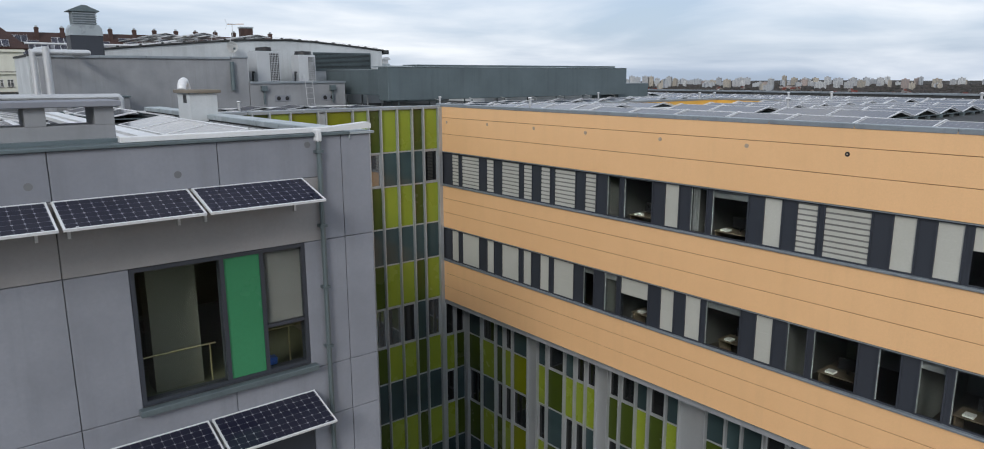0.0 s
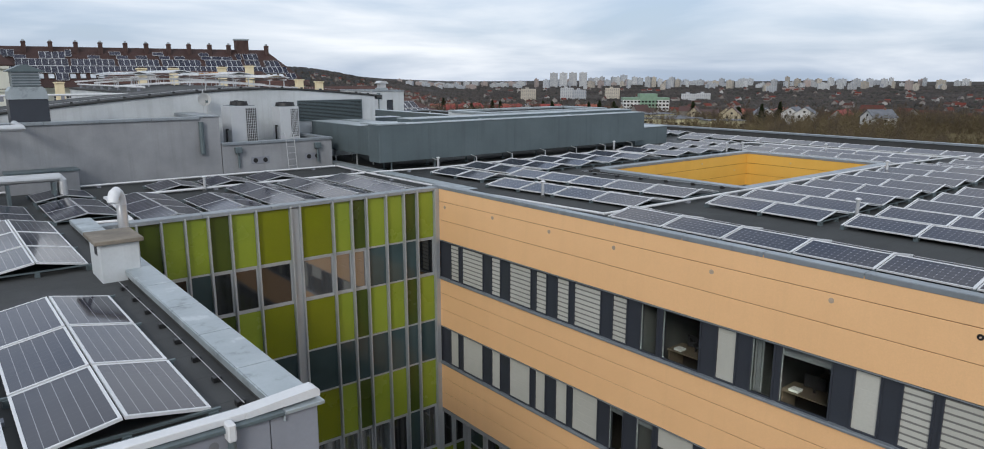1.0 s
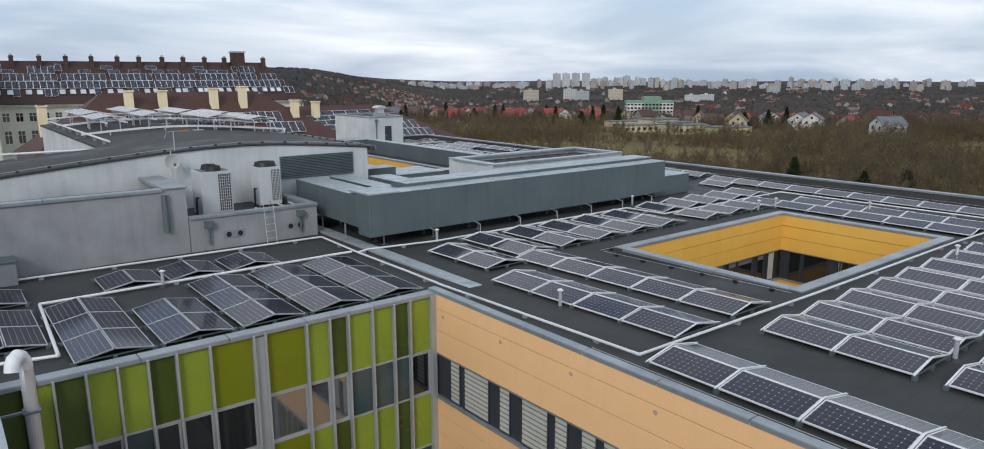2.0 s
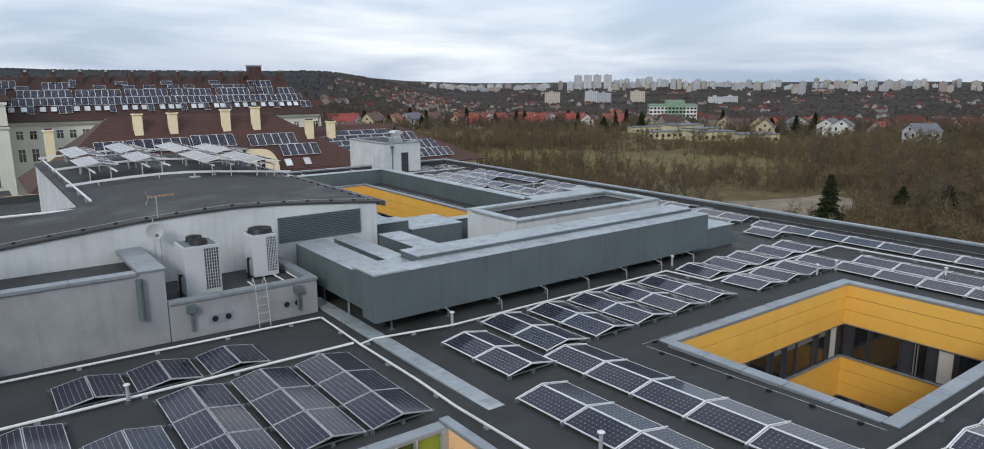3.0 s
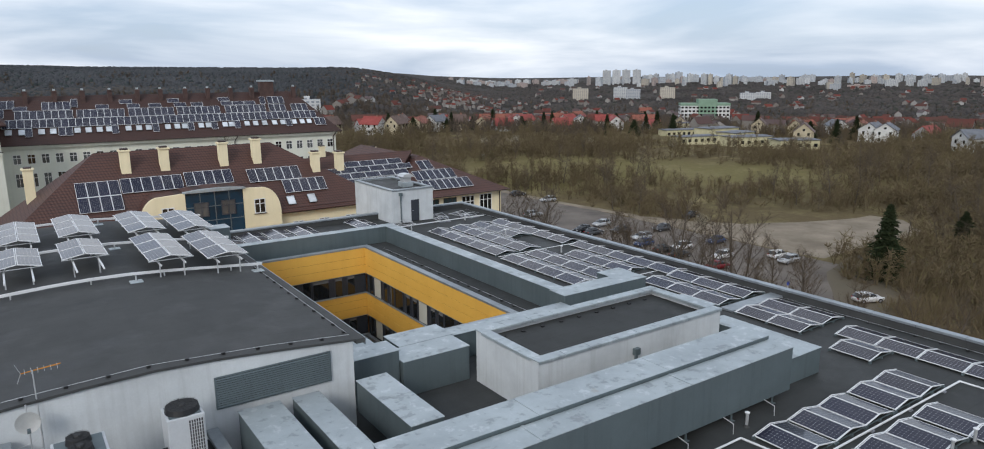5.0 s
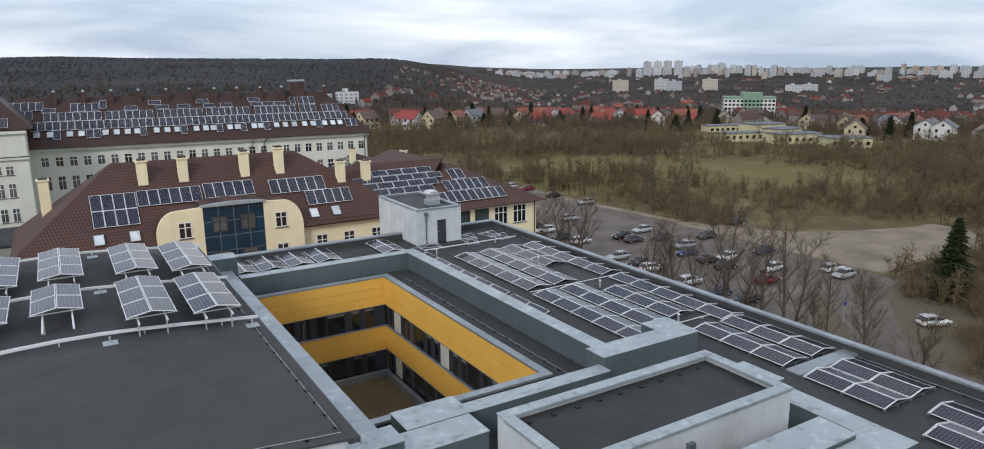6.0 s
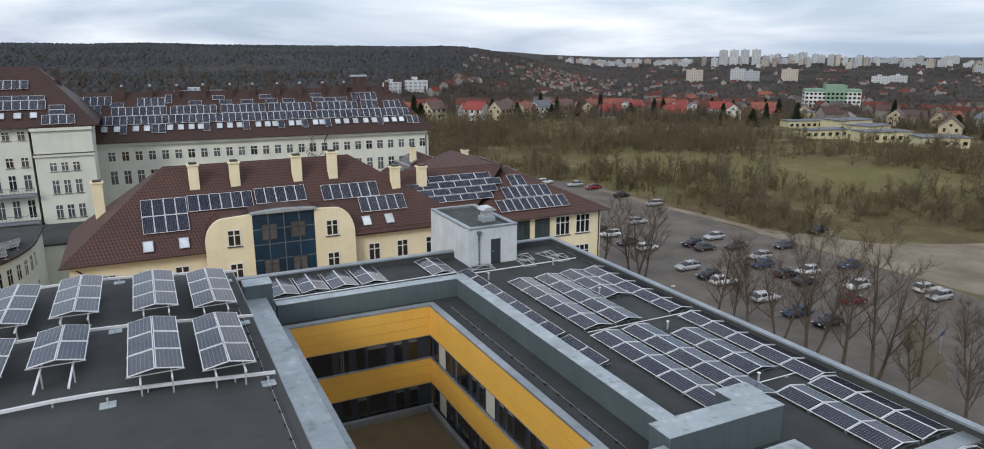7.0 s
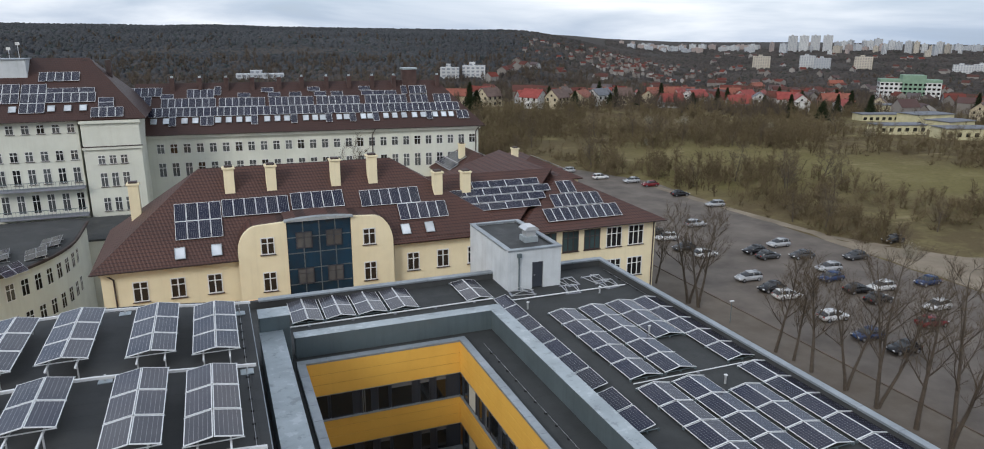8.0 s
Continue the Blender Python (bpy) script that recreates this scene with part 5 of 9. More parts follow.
def outdoor_unit(x, y, z, w, d, h, fans, label):
    u = thing("cooling_unit", label, "cooling unit", (x, y, z))
    part("casing", boxes((0, 0, 0.08, w, d, h), bevel=0.02), AC_GREY, u)
    part("feet", boxes((0.02, 0.05, 0, 0.12, d - 0.05, 0.08), (w - 0.12, 0.05, 0, w - 0.02, d - 0.05, 0.08)), BLACK, u)
    part("top_plate", boxes((0.08, 0.08, h + 0.002, w - 0.08, d - 0.08, h + 0.02)), DUCT, u)
    for k in range(fans):
        cx, cy, r = w / 2, d * (k + 0.5) / fans, min(w, d / fans) * 0.44
        fan = part("fan", rod(rod(bmesh.new(), (cx, cy, h + 0.02), (cx, cy, h + 0.2), r + 0.04, r, 22), (cx, cy, h + 0.2), (cx, cy, h + 0.26), 0.13, 0.09, 12), BLACK, u, "round black fan housing")
        g = bmesh.new()
        for q in range(12):
            a = 2 * math.pi * q / 12
            rod(g, (cx + 0.08 * math.cos(a), cy + 0.08 * math.sin(a), h + 0.245), (cx + r * math.cos(a), cy + r * math.sin(a), h + 0.21), 0.006, sides=4)
        for rr in (0.45, 0.75, 1.0):
            pts = [(cx + r * rr * math.cos(2 * math.pi * q / 18), cy + r * rr * math.sin(2 * math.pi * q / 18), h + 0.225) for q in range(19)]
            for a, b in zip(pts, pts[1:]):
                rod(g, a, b, 0.005, sides=4)
        part("fan_guard", g, BLACK, fan)
    # coil grille on the south-east face
    part("coil", boxes((w * 0.55, -0.006, 0.28, w - 0.06, 0.002, h - 0.12)), BLACK, u)
    gr = []
    n = 6
    for q in range(n + 1):
        xx = w * 0.55 + (w * 0.45 - 0.06) * q / n
        gr.append((xx - 0.012, -0.022, 0.28, xx + 0.012, -0.007, h - 0.12))
    for q in range(14):
        zz = 0.28 + (h - 0.4) * q / 13
        gr.append((w * 0.55, -0.03, zz - 0.01, w - 0.06, -0.023, zz + 0.01))
    part("grille", boxes(*gr), AC_GREY, u)
    part("side_grille", boxes(*[(w + 0.001, 0.1 + (d - 0.2) * q / 9, 0.3, w + 0.01, 0.1 + (d - 0.2) * q / 9 + 0.03, h - 0.15) for q in range(10)]), BLACK, u)
    part("pipe", tube([(-0.02, d * 0.3, 0.9), (-0.12, d * 0.3, 0.9), (-0.14, d * 0.3, 0.0)], 0.045), BLACK, u, "insulated black pipe")
    return u


PLAT = DECK + 1.2
outdoor_unit(22.95, 51.1, PLAT, 1.4, 1.4, 2.1, 2, "tall light grey cooling unit with two black top fans")
outdoor_unit(26.05, 52.3, PLAT, 1.12, 1.12, 1.95, 1, "light grey cooling unit with one black top fan")
pipes = thing("pipe_stand", "pale pipe frame lying across the platform", "pipe frame", (25.4, 50.4, PLAT))
for a, b in (((0, 0, 0.1), (2.6, 0.25, 0.1)), ((0.2, 0.1, 0.1), (0.2, 1.4, 0.1)), ((1.5, 0.2, 0.1), (1.5, 1.9, 0.1)), ((2.1, 0.2, 0.1), (2.1, 1.9, 0.1))):
    part("tube", tube([a, b], 0.035), WHITE_METAL, pipes)
for i in range(4):
    part("block", boxes((0.1 + i * 0.75, -0.1, 0, 0.3 + i * 0.75, 0.15, 0.065)), CONCRETE, pipes)
lad = thing("roof_ladder", "short grey tubular ladder leaning on the platform", "ladder", (25.2, 49.75, DECK))
for x in (0.0, 0.45):
    part("stile", tube([(x, -0.35, 0.0), (x, -0.12, 1.75), (x, 0.1, 1.95), (x, 0.35, 1.6)], 0.016), ALU, lad)
for k in range(5):
    part("rung", tube([(0, -0.33 + 0.045 * k, 0.25 + 0.32 * k), (0.45, -0.33 + 0.045 * k, 0.25 + 0.32 * k)], 0.009), ALU, lad)
for i, (x, w) in enumerate(((23.4, 0.95), (26.3, 0.9))):
    g = thing("wall_vent", "pair of round wall vents on a plate", "wall vent", (x, 49.85, DECK + 0.42))
    part("plate", boxes((0, -0.02, 0, w, -0.002, 0.36), bevel=0.005), CONCRETE, g)
    for c in (0.22, w - 0.22):
        part("vent_hole", rod(bmesh.new(), (c, -0.035, 0.18), (c, -0.021, 0.18), 0.12, sides=16), BLACK, g)
for x, z in ((22.75, 1.05), (27.0, 1.05)):
    hp = thing("rain_hopper", "grey sheet-metal rain hopper with short outlet", "rain hopper", (x, 49.845, DECK + z))
    part("box", boxes((-0.17, -0.22, -0.02, 0.17, -0.002, 0.28), bevel=0.012), DUCT, hp)
    part("outlet", tube([(0, -0.1, -0.02), (0, -0.1, -0.75)], 0.055), DUCT, hp)
dp = thing("downpipe", "dark stained downpipe stub on the plaster wall", "downpipe", (21.05, 49.9, DECK + 1.1))
part("pipe", tube([(0, -0.1, 1.55), (0, -0.1, 0.0)], 0.12, 12), DUCT, dp)

dish = thing("satellite_dish", "white satellite dish on a thin wall mast", "satellite dish", (22.5, 53.9, 20.2))
part("mast", tube([(0, 0, -0.4), (0, 0, 2.25)], 0.025), ALU, dish)
bm = bmesh.new()
prev = None
for k in range(5):
    r, q = 0.34 * k / 4, 0.09 * (k / 4) ** 2
    ring = [bm.verts.new((r * math.cos(2 * math.pi * i / 24), -0.12 - q, 1.75 + r * math.sin(2 * math.pi * i / 24))) for i in range(24)] if k else [bm.verts.new((0, -0.12, 1.75))]
    if prev:
        for i in range(24):
            bm.faces.new([prev[0], ring[i], ring[(i + 1) % 24]] if len(prev) == 1 else [prev[i], ring[i], ring[(i + 1) % 24], prev[(i + 1) % 24]])
    prev = ring
bmesh.ops.solidify(bm, geom=bm.faces[:], thickness=0.015)
part("reflector", bm, WINDOW_WHITE, dish)
part("feed_arm", tube([(0, -0.15, 1.4), (0, -0.55, 1.62)], 0.012), ALU, dish)
part("feed", boxes((-0.05, -0.62, 1.58, 0.05, -0.5, 1.7), bevel=0.01), DUCT, dish)
part("stay", tube([(-0.35, 0.05, 0.9), (0, 0, 1.0), (0.35, 0.05, 1.1)], 0.012), ALU, dish)
ant = thing("aerial", "small orange and silver television aerial on a mast", "aerial", (22.8, 54.3, 22.4))
part("mast", tube([(0, 0, -2.0), (0, 0, 0.95)], 0.02), ALU, ant)
part("boom", tube([(-0.3, 0, 0.9), (0.75, 0.1, 0.95)], 0.02), surface("orange plastic", (0.55, 0.22, 0.02), None, 0.5), ant, "orange boom")
for i in range(6):
    part("element", tube([(-0.2 + i * 0.17, -0.2, 0.91), (-0.2 + i * 0.17, 0.2, 0.95)], 0.006, 5), ALU, ant)
for s in (-1, 1):
    part("reflector", tube([(-0.3, 0, 0.9), (-0.42, 0.0, 0.9 + s * 0.3)], 0.008, 5), ALU, ant)

# roof vents: short pipes with caps
VP = thing("vent_pipe", "short pale vent pipe with a flared cap", "vent pipe", (31.4, 44.75, DECK), group="vent pipes")
part("pipe", tube([(0, 0, 0), (0, 0, 0.55)], 0.06, 10), ALU, VP)
part("cap", rod(rod(bmesh.new(), (0, 0, 0.55), (0, 0, 0.62), 0.06, 0.11, 12), (0, 0, 0.62), (0, 0, 0.66), 0.11, 0.05, 12), WHITE_METAL, VP)
part("collar", rod(bmesh.new(), (0, 0, 0), (0, 0, 0.1), 0.13, 0.08, 12), FELT, VP)
for x, y in ((28.75, 33.8), (45.6, 45.3), (54.2, 35.6), (33.55, 24.15), (45.0, 28.1), (19.6, 45.1), (57.3, 70.5), (57.2, 77.7), (57.9, 85.2), (51.7, 84.2), (49.8, 39.7), (51.4, 39.6), (56.8, 62.7), (38.6, 18.5), (36.0, 14.0), (47.6, 22.0)):
    copy_thing(VP, pose(x, y, deck_z(x, y) if x > WEST else DECK))


def conduit(points, label, r=0.05, lift=0.09, mat=WHITE_METAL, z=DECK):
    c = thing("roof_conduit", label, "conduit", (points[0][0], points[0][1], z))
    o = points[0]

    def dz(p):
        return deck_z(*p) - z if z == DECK and p[0] > WEST else 0.0
    c.location.z = z
    for a, b in zip(points, points[1:]):
        ax = "x" if abs(b[0] - a[0]) > abs(b[1] - a[1]) else "y"
        x0, x1 = sorted((a[0] - o[0], b[0] - o[0]))
        y0, y1 = sorted((a[1] - o[1], b[1] - o[1]))
        part("run", tube([(a[0] - o[0], a[1] - o[1], lift + 0.03 + dz(a)), (b[0] - o[0], b[1] - o[1], lift + 0.03 + dz(b))], r, 8), mat, c)
        n = max(1, int(math.hypot(b[0] - a[0], b[1] - a[1]) / 2.5))
        for i in range(n):
            t = (i + 0.5) / n
            px, py = a[0] + (b[0] - a[0]) * t - o[0], a[1] + (b[1] - a[1]) * t - o[1]
            h = dz((px + o[0], py + o[1]))
            part("support", boxes((px - 0.08, py - 0.08, h - 0.02, px + 0.08, py + 0.08, h + lift - 0.015)), CONCRETE, c)
    return c


WL = "white cable conduit on small roof blocks"
conduit([(27.55, 48.7), (27.45, 44.9), (27.45, 40.8), (27.3, 38.3), (27.35, 29.35), (36.0, 29.2), (48.0, 29.2), (60.5, 29.2)], WL, r=0.043)
conduit([(12.5, 49.2), (27.5, 48.75)], WL, r=0.043)
conduit([(27.5, 45.0), (28.1, 45.2), (31.3, 44.65), (44.5, 44.75), (44.75, 42.25), (56.6, 42.3), (57.0, 28.0)], WL, r=0.043)
conduit([(14.0, 40.0), (15.55, 39.65), (15.75, 45.2), (27.3, 45.25)], WL)
conduit([(50.3, 85.2), (50.8, 86.1), (60.6, 86.1)], WL, r=0.05)
conduit([(52.6, 72.2), (61.0, 72.2)], "thin steel wire conduit between module fields", r=0.03)
conduit([(56.4, 62.6), (61.0, 62.6)], "thin steel wire conduit between module fields", r=0.03)
conduit([(35.9, 86.7), (50.2, 86.9)], WL, r=0.05)
# metal walkway gutter between the two roofs
gut = thing("gutter_cover", "flat zinc gutter cover between two roof fields", "gutter", (28.05, 37.5, DECK), kind="structure")
GS = mesh_of("cover_sheet", boxes((0, 0.01, 0.02, 0.62, 1.98, 0.12), bevel=0.01), DUCT_TOP)
for i in range(7):
    placed("cover_sheet", GS, gut, pose(0, i * 2.0, 0))
ex = thing("gutter_cover", "flat zinc expansion joint cover across the roof", "gutter", (56.4, 54.15, DECK), kind="structure")
part("cover_sheet", boxes((0, 0, 0.02, 4.85, 0.85, 0.14), bevel=0.01), ZINC, ex)
# white rails with pale pads along the vault
for y, x0, x1, up in ((66.65, 20.8, 33.45, 0.22), (73.3, 20.8, 33.5, 0.42), (81.3, 20.8, 33.7, 0.45)):
    tr = thing("cable_tray", "white cable tray bowed over the vault", "cable tray", (0, y, 0))
    xs_ = list(np.linspace(x0, x1, 9))
    part("tray", prism([(x, vault_z(x) + up) for x in xs_] + [(x, vault_z(x) + up + 0.12) for x in xs_[::-1]], "y", -0.06, 0.06), WHITE_METAL, tr)
    for x in xs_[1::2]:
        part("post", boxes((x - 0.03, -0.03, vault_z(x) + 0.02, x + 0.03, 0.03, vault_z(x) + up)), ALU, tr)
conduit([(21.1, 60.2), (21.1, 82.0)], "white cable tray along the vault's west edge", r=0.06, lift=0.25, z=vault_z(21.1))
conduit([(12.6, 60.1), (21.1, 60.2)], "white cable tray along the vault's step", r=0.06, lift=0.25, z=vault_z(17))
PAD = thing("anchor_pad", "square pale roof anchor pad with a ring", "roof anchor", (27.36, 66.0, vault_z(27.36) + 0.03), group="roof anchors")
part("plate", boxes((-0.28, -0.28, 0, 0.28, 0.28, 0.035), bevel=0.008), DUCT_TOP, PAD)
part("post", rod(bmesh.new(), (0, 0, 0.035), (0, 0, 0.3), 0.04, sides=10), ALU, PAD)
for x, y in ((27.45, 73.9), (33.1, 81.0), (33.1, 73.6), (27.5, 81.9), (33.1, 66.2)):
    copy_thing(PAD, pose(x, y, vault_z(x) + 0.03))
edge = thing("lightning_wire", "lightning wire on small blocks along the vault edge", "lightning wire", (0, 0, 0))
part("wire", tube([(33.1, 54.8, vault_z(33.1) + 0.12), (33.1, 82.5, vault_z(33.1) + 0.12)], 0.008, 5), ALU, edge)
part("wire", tube([(x, 54.55, vault_z(x) + 0.12) for x in (13, 18, 22, 26, 30, 33.1)], 0.008, 5), ALU, edge)
for i in range(26):
    part("block", boxes((33.04, 55 + i * 1.06, vault_z(33.1) + 0.02, 33.16, 55.12 + i * 1.06, vault_z(33.1) + 0.11)), BLACK, edge)
for i in range(16):
    x = 14 + i * 1.2
    part("block", boxes((x - 0.06, 54.49, vault_z(x) + 0.02, x + 0.06, 54.61, vault_z(x) + 0.11)), BLACK, edge)
# felt hooks along the parapets
for nm, a, b in (("w", (26.78, -2.0), (26.78, 30.5)), ("e", (60.95, 0.0), (60.95, 90.0)), ("c", (46.9, 60.0), (46.9, 80.0))):
    ln = thing("lightning_wire", "lightning wire on small blocks along the parapet", "lightning wire", (a[0], a[1], deck_z(*a)))
    L = b[1] - a[1]
    part("wire", tube([(0, 0, 0.1), (0, L, 0.1)], 0.008, 5), ALU, ln)
    bl = mesh_of("block", boxes((-0.07, -0.07, 0, 0.07, 0.07, 0.09), bevel=0.01), BLACK)
    for i in range(int(L / 1.25)):
        placed("block", bl, ln, pose(0, i * 1.25, 0))
# lightning wires round the first court
for pts in (((35.55, 38.45), (49.7, 38.45)), ((35.55, 29.75), (35.55, 38.2)), ((49.75, 30.2), (49.75, 38.2))):
    (xa, ya), (xb, yb) = pts
    ln = thing("lightning_wire", "lightning wire on small blocks around the court", "lightning wire", (xa, ya, 0))
    n = int(math.hypot(xb - xa, yb - ya) / 1.3)
    part("wire", tube([(0, 0, deck_z(xa, ya) + 0.11), (xb - xa, yb - ya, deck_z(xb, yb) + 0.11)], 0.007, 5), ALU, ln)
    bl = mesh_of("block", boxes((-0.07, -0.07, 0, 0.07, 0.07, 0.1), bevel=0.01), BLACK)
    for i in range(n):
        q = (i + 0.5) / n
        placed("block", bl, ln, pose((xb - xa) * q, (yb - ya) * q, deck_z(xa + (xb - xa) * q, ya + (yb - ya) * q)))
ANCHOR_P = surface("pale anchor cover", (0.72, 0.58, 0.33), None, 0.7, relief=0.0)
# pale covers over anchors on the yellow court walls
for x, y, z, axis in ((40.2, 37.66, 17.75, "y"), (44.4, 37.66, 18.3, "y"), (47.6, 37.66, 17.7, "y"), (48.86, 34.9, 18.25, "x")):
    an = thing("anchor_plate", "small pale round cover on the yellow court wall", "anchor plate", (x, y, z), 90 if axis == "y" else 0, group="anchor plates of the court")
    part("plate", rod(bmesh.new(), (-0.02, 0, 0), (0.012, 0, 0), 0.045, sides=12), ANCHOR_P, an)
# fallen racks at the north-east corner
for x, y, r in ((56.4, 88.2, 12), (58.6, 88.0, 12), (55.9, 86.9, -8), (59.0, 86.8, 10), (52.6, 86.9, 80)):
    rk = thing("empty_rack", "empty silver module rack standing on the felt", "rack", (x, y, DECK), r)
    for s in (0.0, 0.9):
        part("rail", boxes((s - 0.025, -0.95, 0.05, s + 0.025, 0.95, 0.1)), ALU, rk)
        part("strut", tube([(s, -0.9, 0.08), (s, 0.0, 0.38), (s, 0.9, 0.08)], 0.022, 6), ALU, rk)
    part("cross", boxes((0, -0.03, 0.36, 0.9, 0.03, 0.4)), ALU, rk)
    for yy in (-0.9, 0.8):
        part("block", boxes((-0.12, yy, 0.0, 1.02, yy + 0.15, 0.048)), CONCRETE, rk)

# left: silver pipe rack and dark cooling tower with a pale hood
pr = thing("pipe_rack", "bundle of silver insulated pipes bending over the roof", "pipe rack", (12.2, 46.0, DECK))
for k, (dy, dz) in enumerate(((0.0, 0.95), (0.42, 0.95), (0.1, 1.35))):
    part("pipe", tube([(2.3, dy, 0.1), (2.3, dy, dz - 0.12), (2.2, dy, dz), (-5.0, dy, dz + 0.05)] if k < 2 else [(-0.4, dy, 0.9), (-0.4, dy, 3.0), (-0.4, dy + 3, 3.05)], 0.15, 12), ALU, pr)
part("pipe", tube([(-0.9, 0.2, 0.9), (-0.9, 0.2, 2.9), (1.2, 0.2, 2.9), (1.3, 3.6, 2.9)], 0.13, 12), ALU, pr)
for x in (-3.5, -1.5, 0.5, 2.0):
    part("support", boxes((x - 0.05, -0.1, 0, x + 0.05, 0.6, 0.8)), DUCT, pr)
bx = thing("low_wall_box", "low grey plastered box with dark cover", "roof box", (12.9, 48.8, DECK), kind="structure")
part("body", boxes((0, 0, 0, 2.6, 1.0, 0.85), bevel=0.01), PLASTER, bx)
part("cover", boxes((-0.06, -0.06, 0.852, 2.66, 1.0, 0.93), bevel=0.01), DUCT, bx)
ctw = thing("vent_tower", "dark roof vent tower with galvanised hood", "vent tower", (14.2, 51.0, DECK + 3.06))
part("base", boxes((-0.72, -0.6, -0.7, 0.72, 0.6, 0.8), bevel=0.02), ANTHRACITE, ctw, "dark sheet-metal base")
part("skirt", prism([(-0.74, 0.802), (0.74, 0.802), (0.7, 1.15), (0.58, 1.32), (-0.58, 1.32), (-0.7, 1.15)], "y", -0.62, 0.62), DUCT_TOP, ctw, "pale galvanised skirt")
part("louvre_box", boxes((-0.5, -0.5, 1.322, 0.5, 0.5, 1.95), bevel=0.01), DUCT, ctw)
for k in range(5):
    part("slat", boxes((-0.54, -0.54, 1.38 + k * 0.115, 0.54, -0.502, 1.43 + k * 0.115), (0.502, -0.5, 1.38 + k * 0.115, 0.54, 0.5, 1.43 + k * 0.115)), ZINC, ctw)
part("hood", prism([(-0.68, 1.952), (0.68, 1.952), (0.68, 1.99), (0.1, 2.25), (-0.1, 2.25), (-0.68, 1.99)], "y", -0.6, 0.6), DUCT, ctw)
# loose dark blocks on the flat block's roof
for i in range(9):
    for j in range(2):
        bl = thing("roof_block", "small dark rubber block on the felt", "block", (40.3 + i * 1.12, 51.2 + j * 3.1, DECK + 2.12), group="rubber blocks")
        part("body", boxes((-0.09, -0.07, 0, 0.09, 0.07, 0.07), bevel=0.012), BLACK, bl)

# ---------------------------------------------------------------- cream building behind, with brown tiled roofs


def tile_material(name="brown metal tiles", k=1.0):
    m, nt, b = nodes_of(name)
    p = where(nt)
    sep = nt.nodes.new("ShaderNodeSeparateXYZ")
    nt.links.new(p, sep.inputs[0])
    u = op(nt, "ADD", sep.outputs["X"], op(nt, "MULTIPLY", sep.outputs["Y"], 0.37))
    fu = op(nt, "ABSOLUTE", op(nt, "SUBTRACT", op(nt, "FRACT", op(nt, "MULTIPLY", u, 3.2)), 0.5))
    fz = op(nt, "FRACT", op(nt, "MULTIPLY", sep.outputs["Z"], 3.9))
    big = noise_of(nt, p, 0.3, 5.0)
    fine = noise_of(nt, p, 6.0, 3.0)
    col = mixer(nt, ramp(nt, big, 0.35, 0.7), (0.100 * k, 0.046 * k, 0.035 * k), (0.074 * k, 0.037 * k, 0.030 * k))
    col = mixer(nt, ramp(nt, fine, 0.3, 0.7, 0.0, 0.3), col, (0.06, 0.034, 0.03))
    col = mixer(nt, op(nt, "MULTIPLY", op(nt, "GREATER_THAN", fz, 0.78), 0.7), col, (0.022, 0.012, 0.011))
    col = mixer(nt, op(nt, "MULTIPLY", op(nt, "GREATER_THAN", fu, 0.36), 0.4), col, (0.03, 0.016, 0.014))
    nt.links.new(col, b.inputs["Base Color"])
    b.inputs["Roughness"].default_value = 0.55
    b.inputs["Specular IOR Level"].default_value = 0.3
    bump(nt, b, op(nt, "ADD", fu, fz), 0.8, 0.06)
    return m


TILES = tile_material()
TILES_D = tile_material("dark brown metal tiles", 0.6)


def faces_of(verts, faces, thick=0.0):
    bm = bmesh.new()
    vs = [bm.verts.new(v) for v in verts]
    for f in faces:
        bm.faces.new([vs[i] for i in f])
    bmesh.ops.recalc_face_normals(bm, faces=bm.faces[:])
    if thick:
        bmesh.ops.solidify(bm, geom=bm.faces[:], thickness=thick)
    return bm


WIN = {}


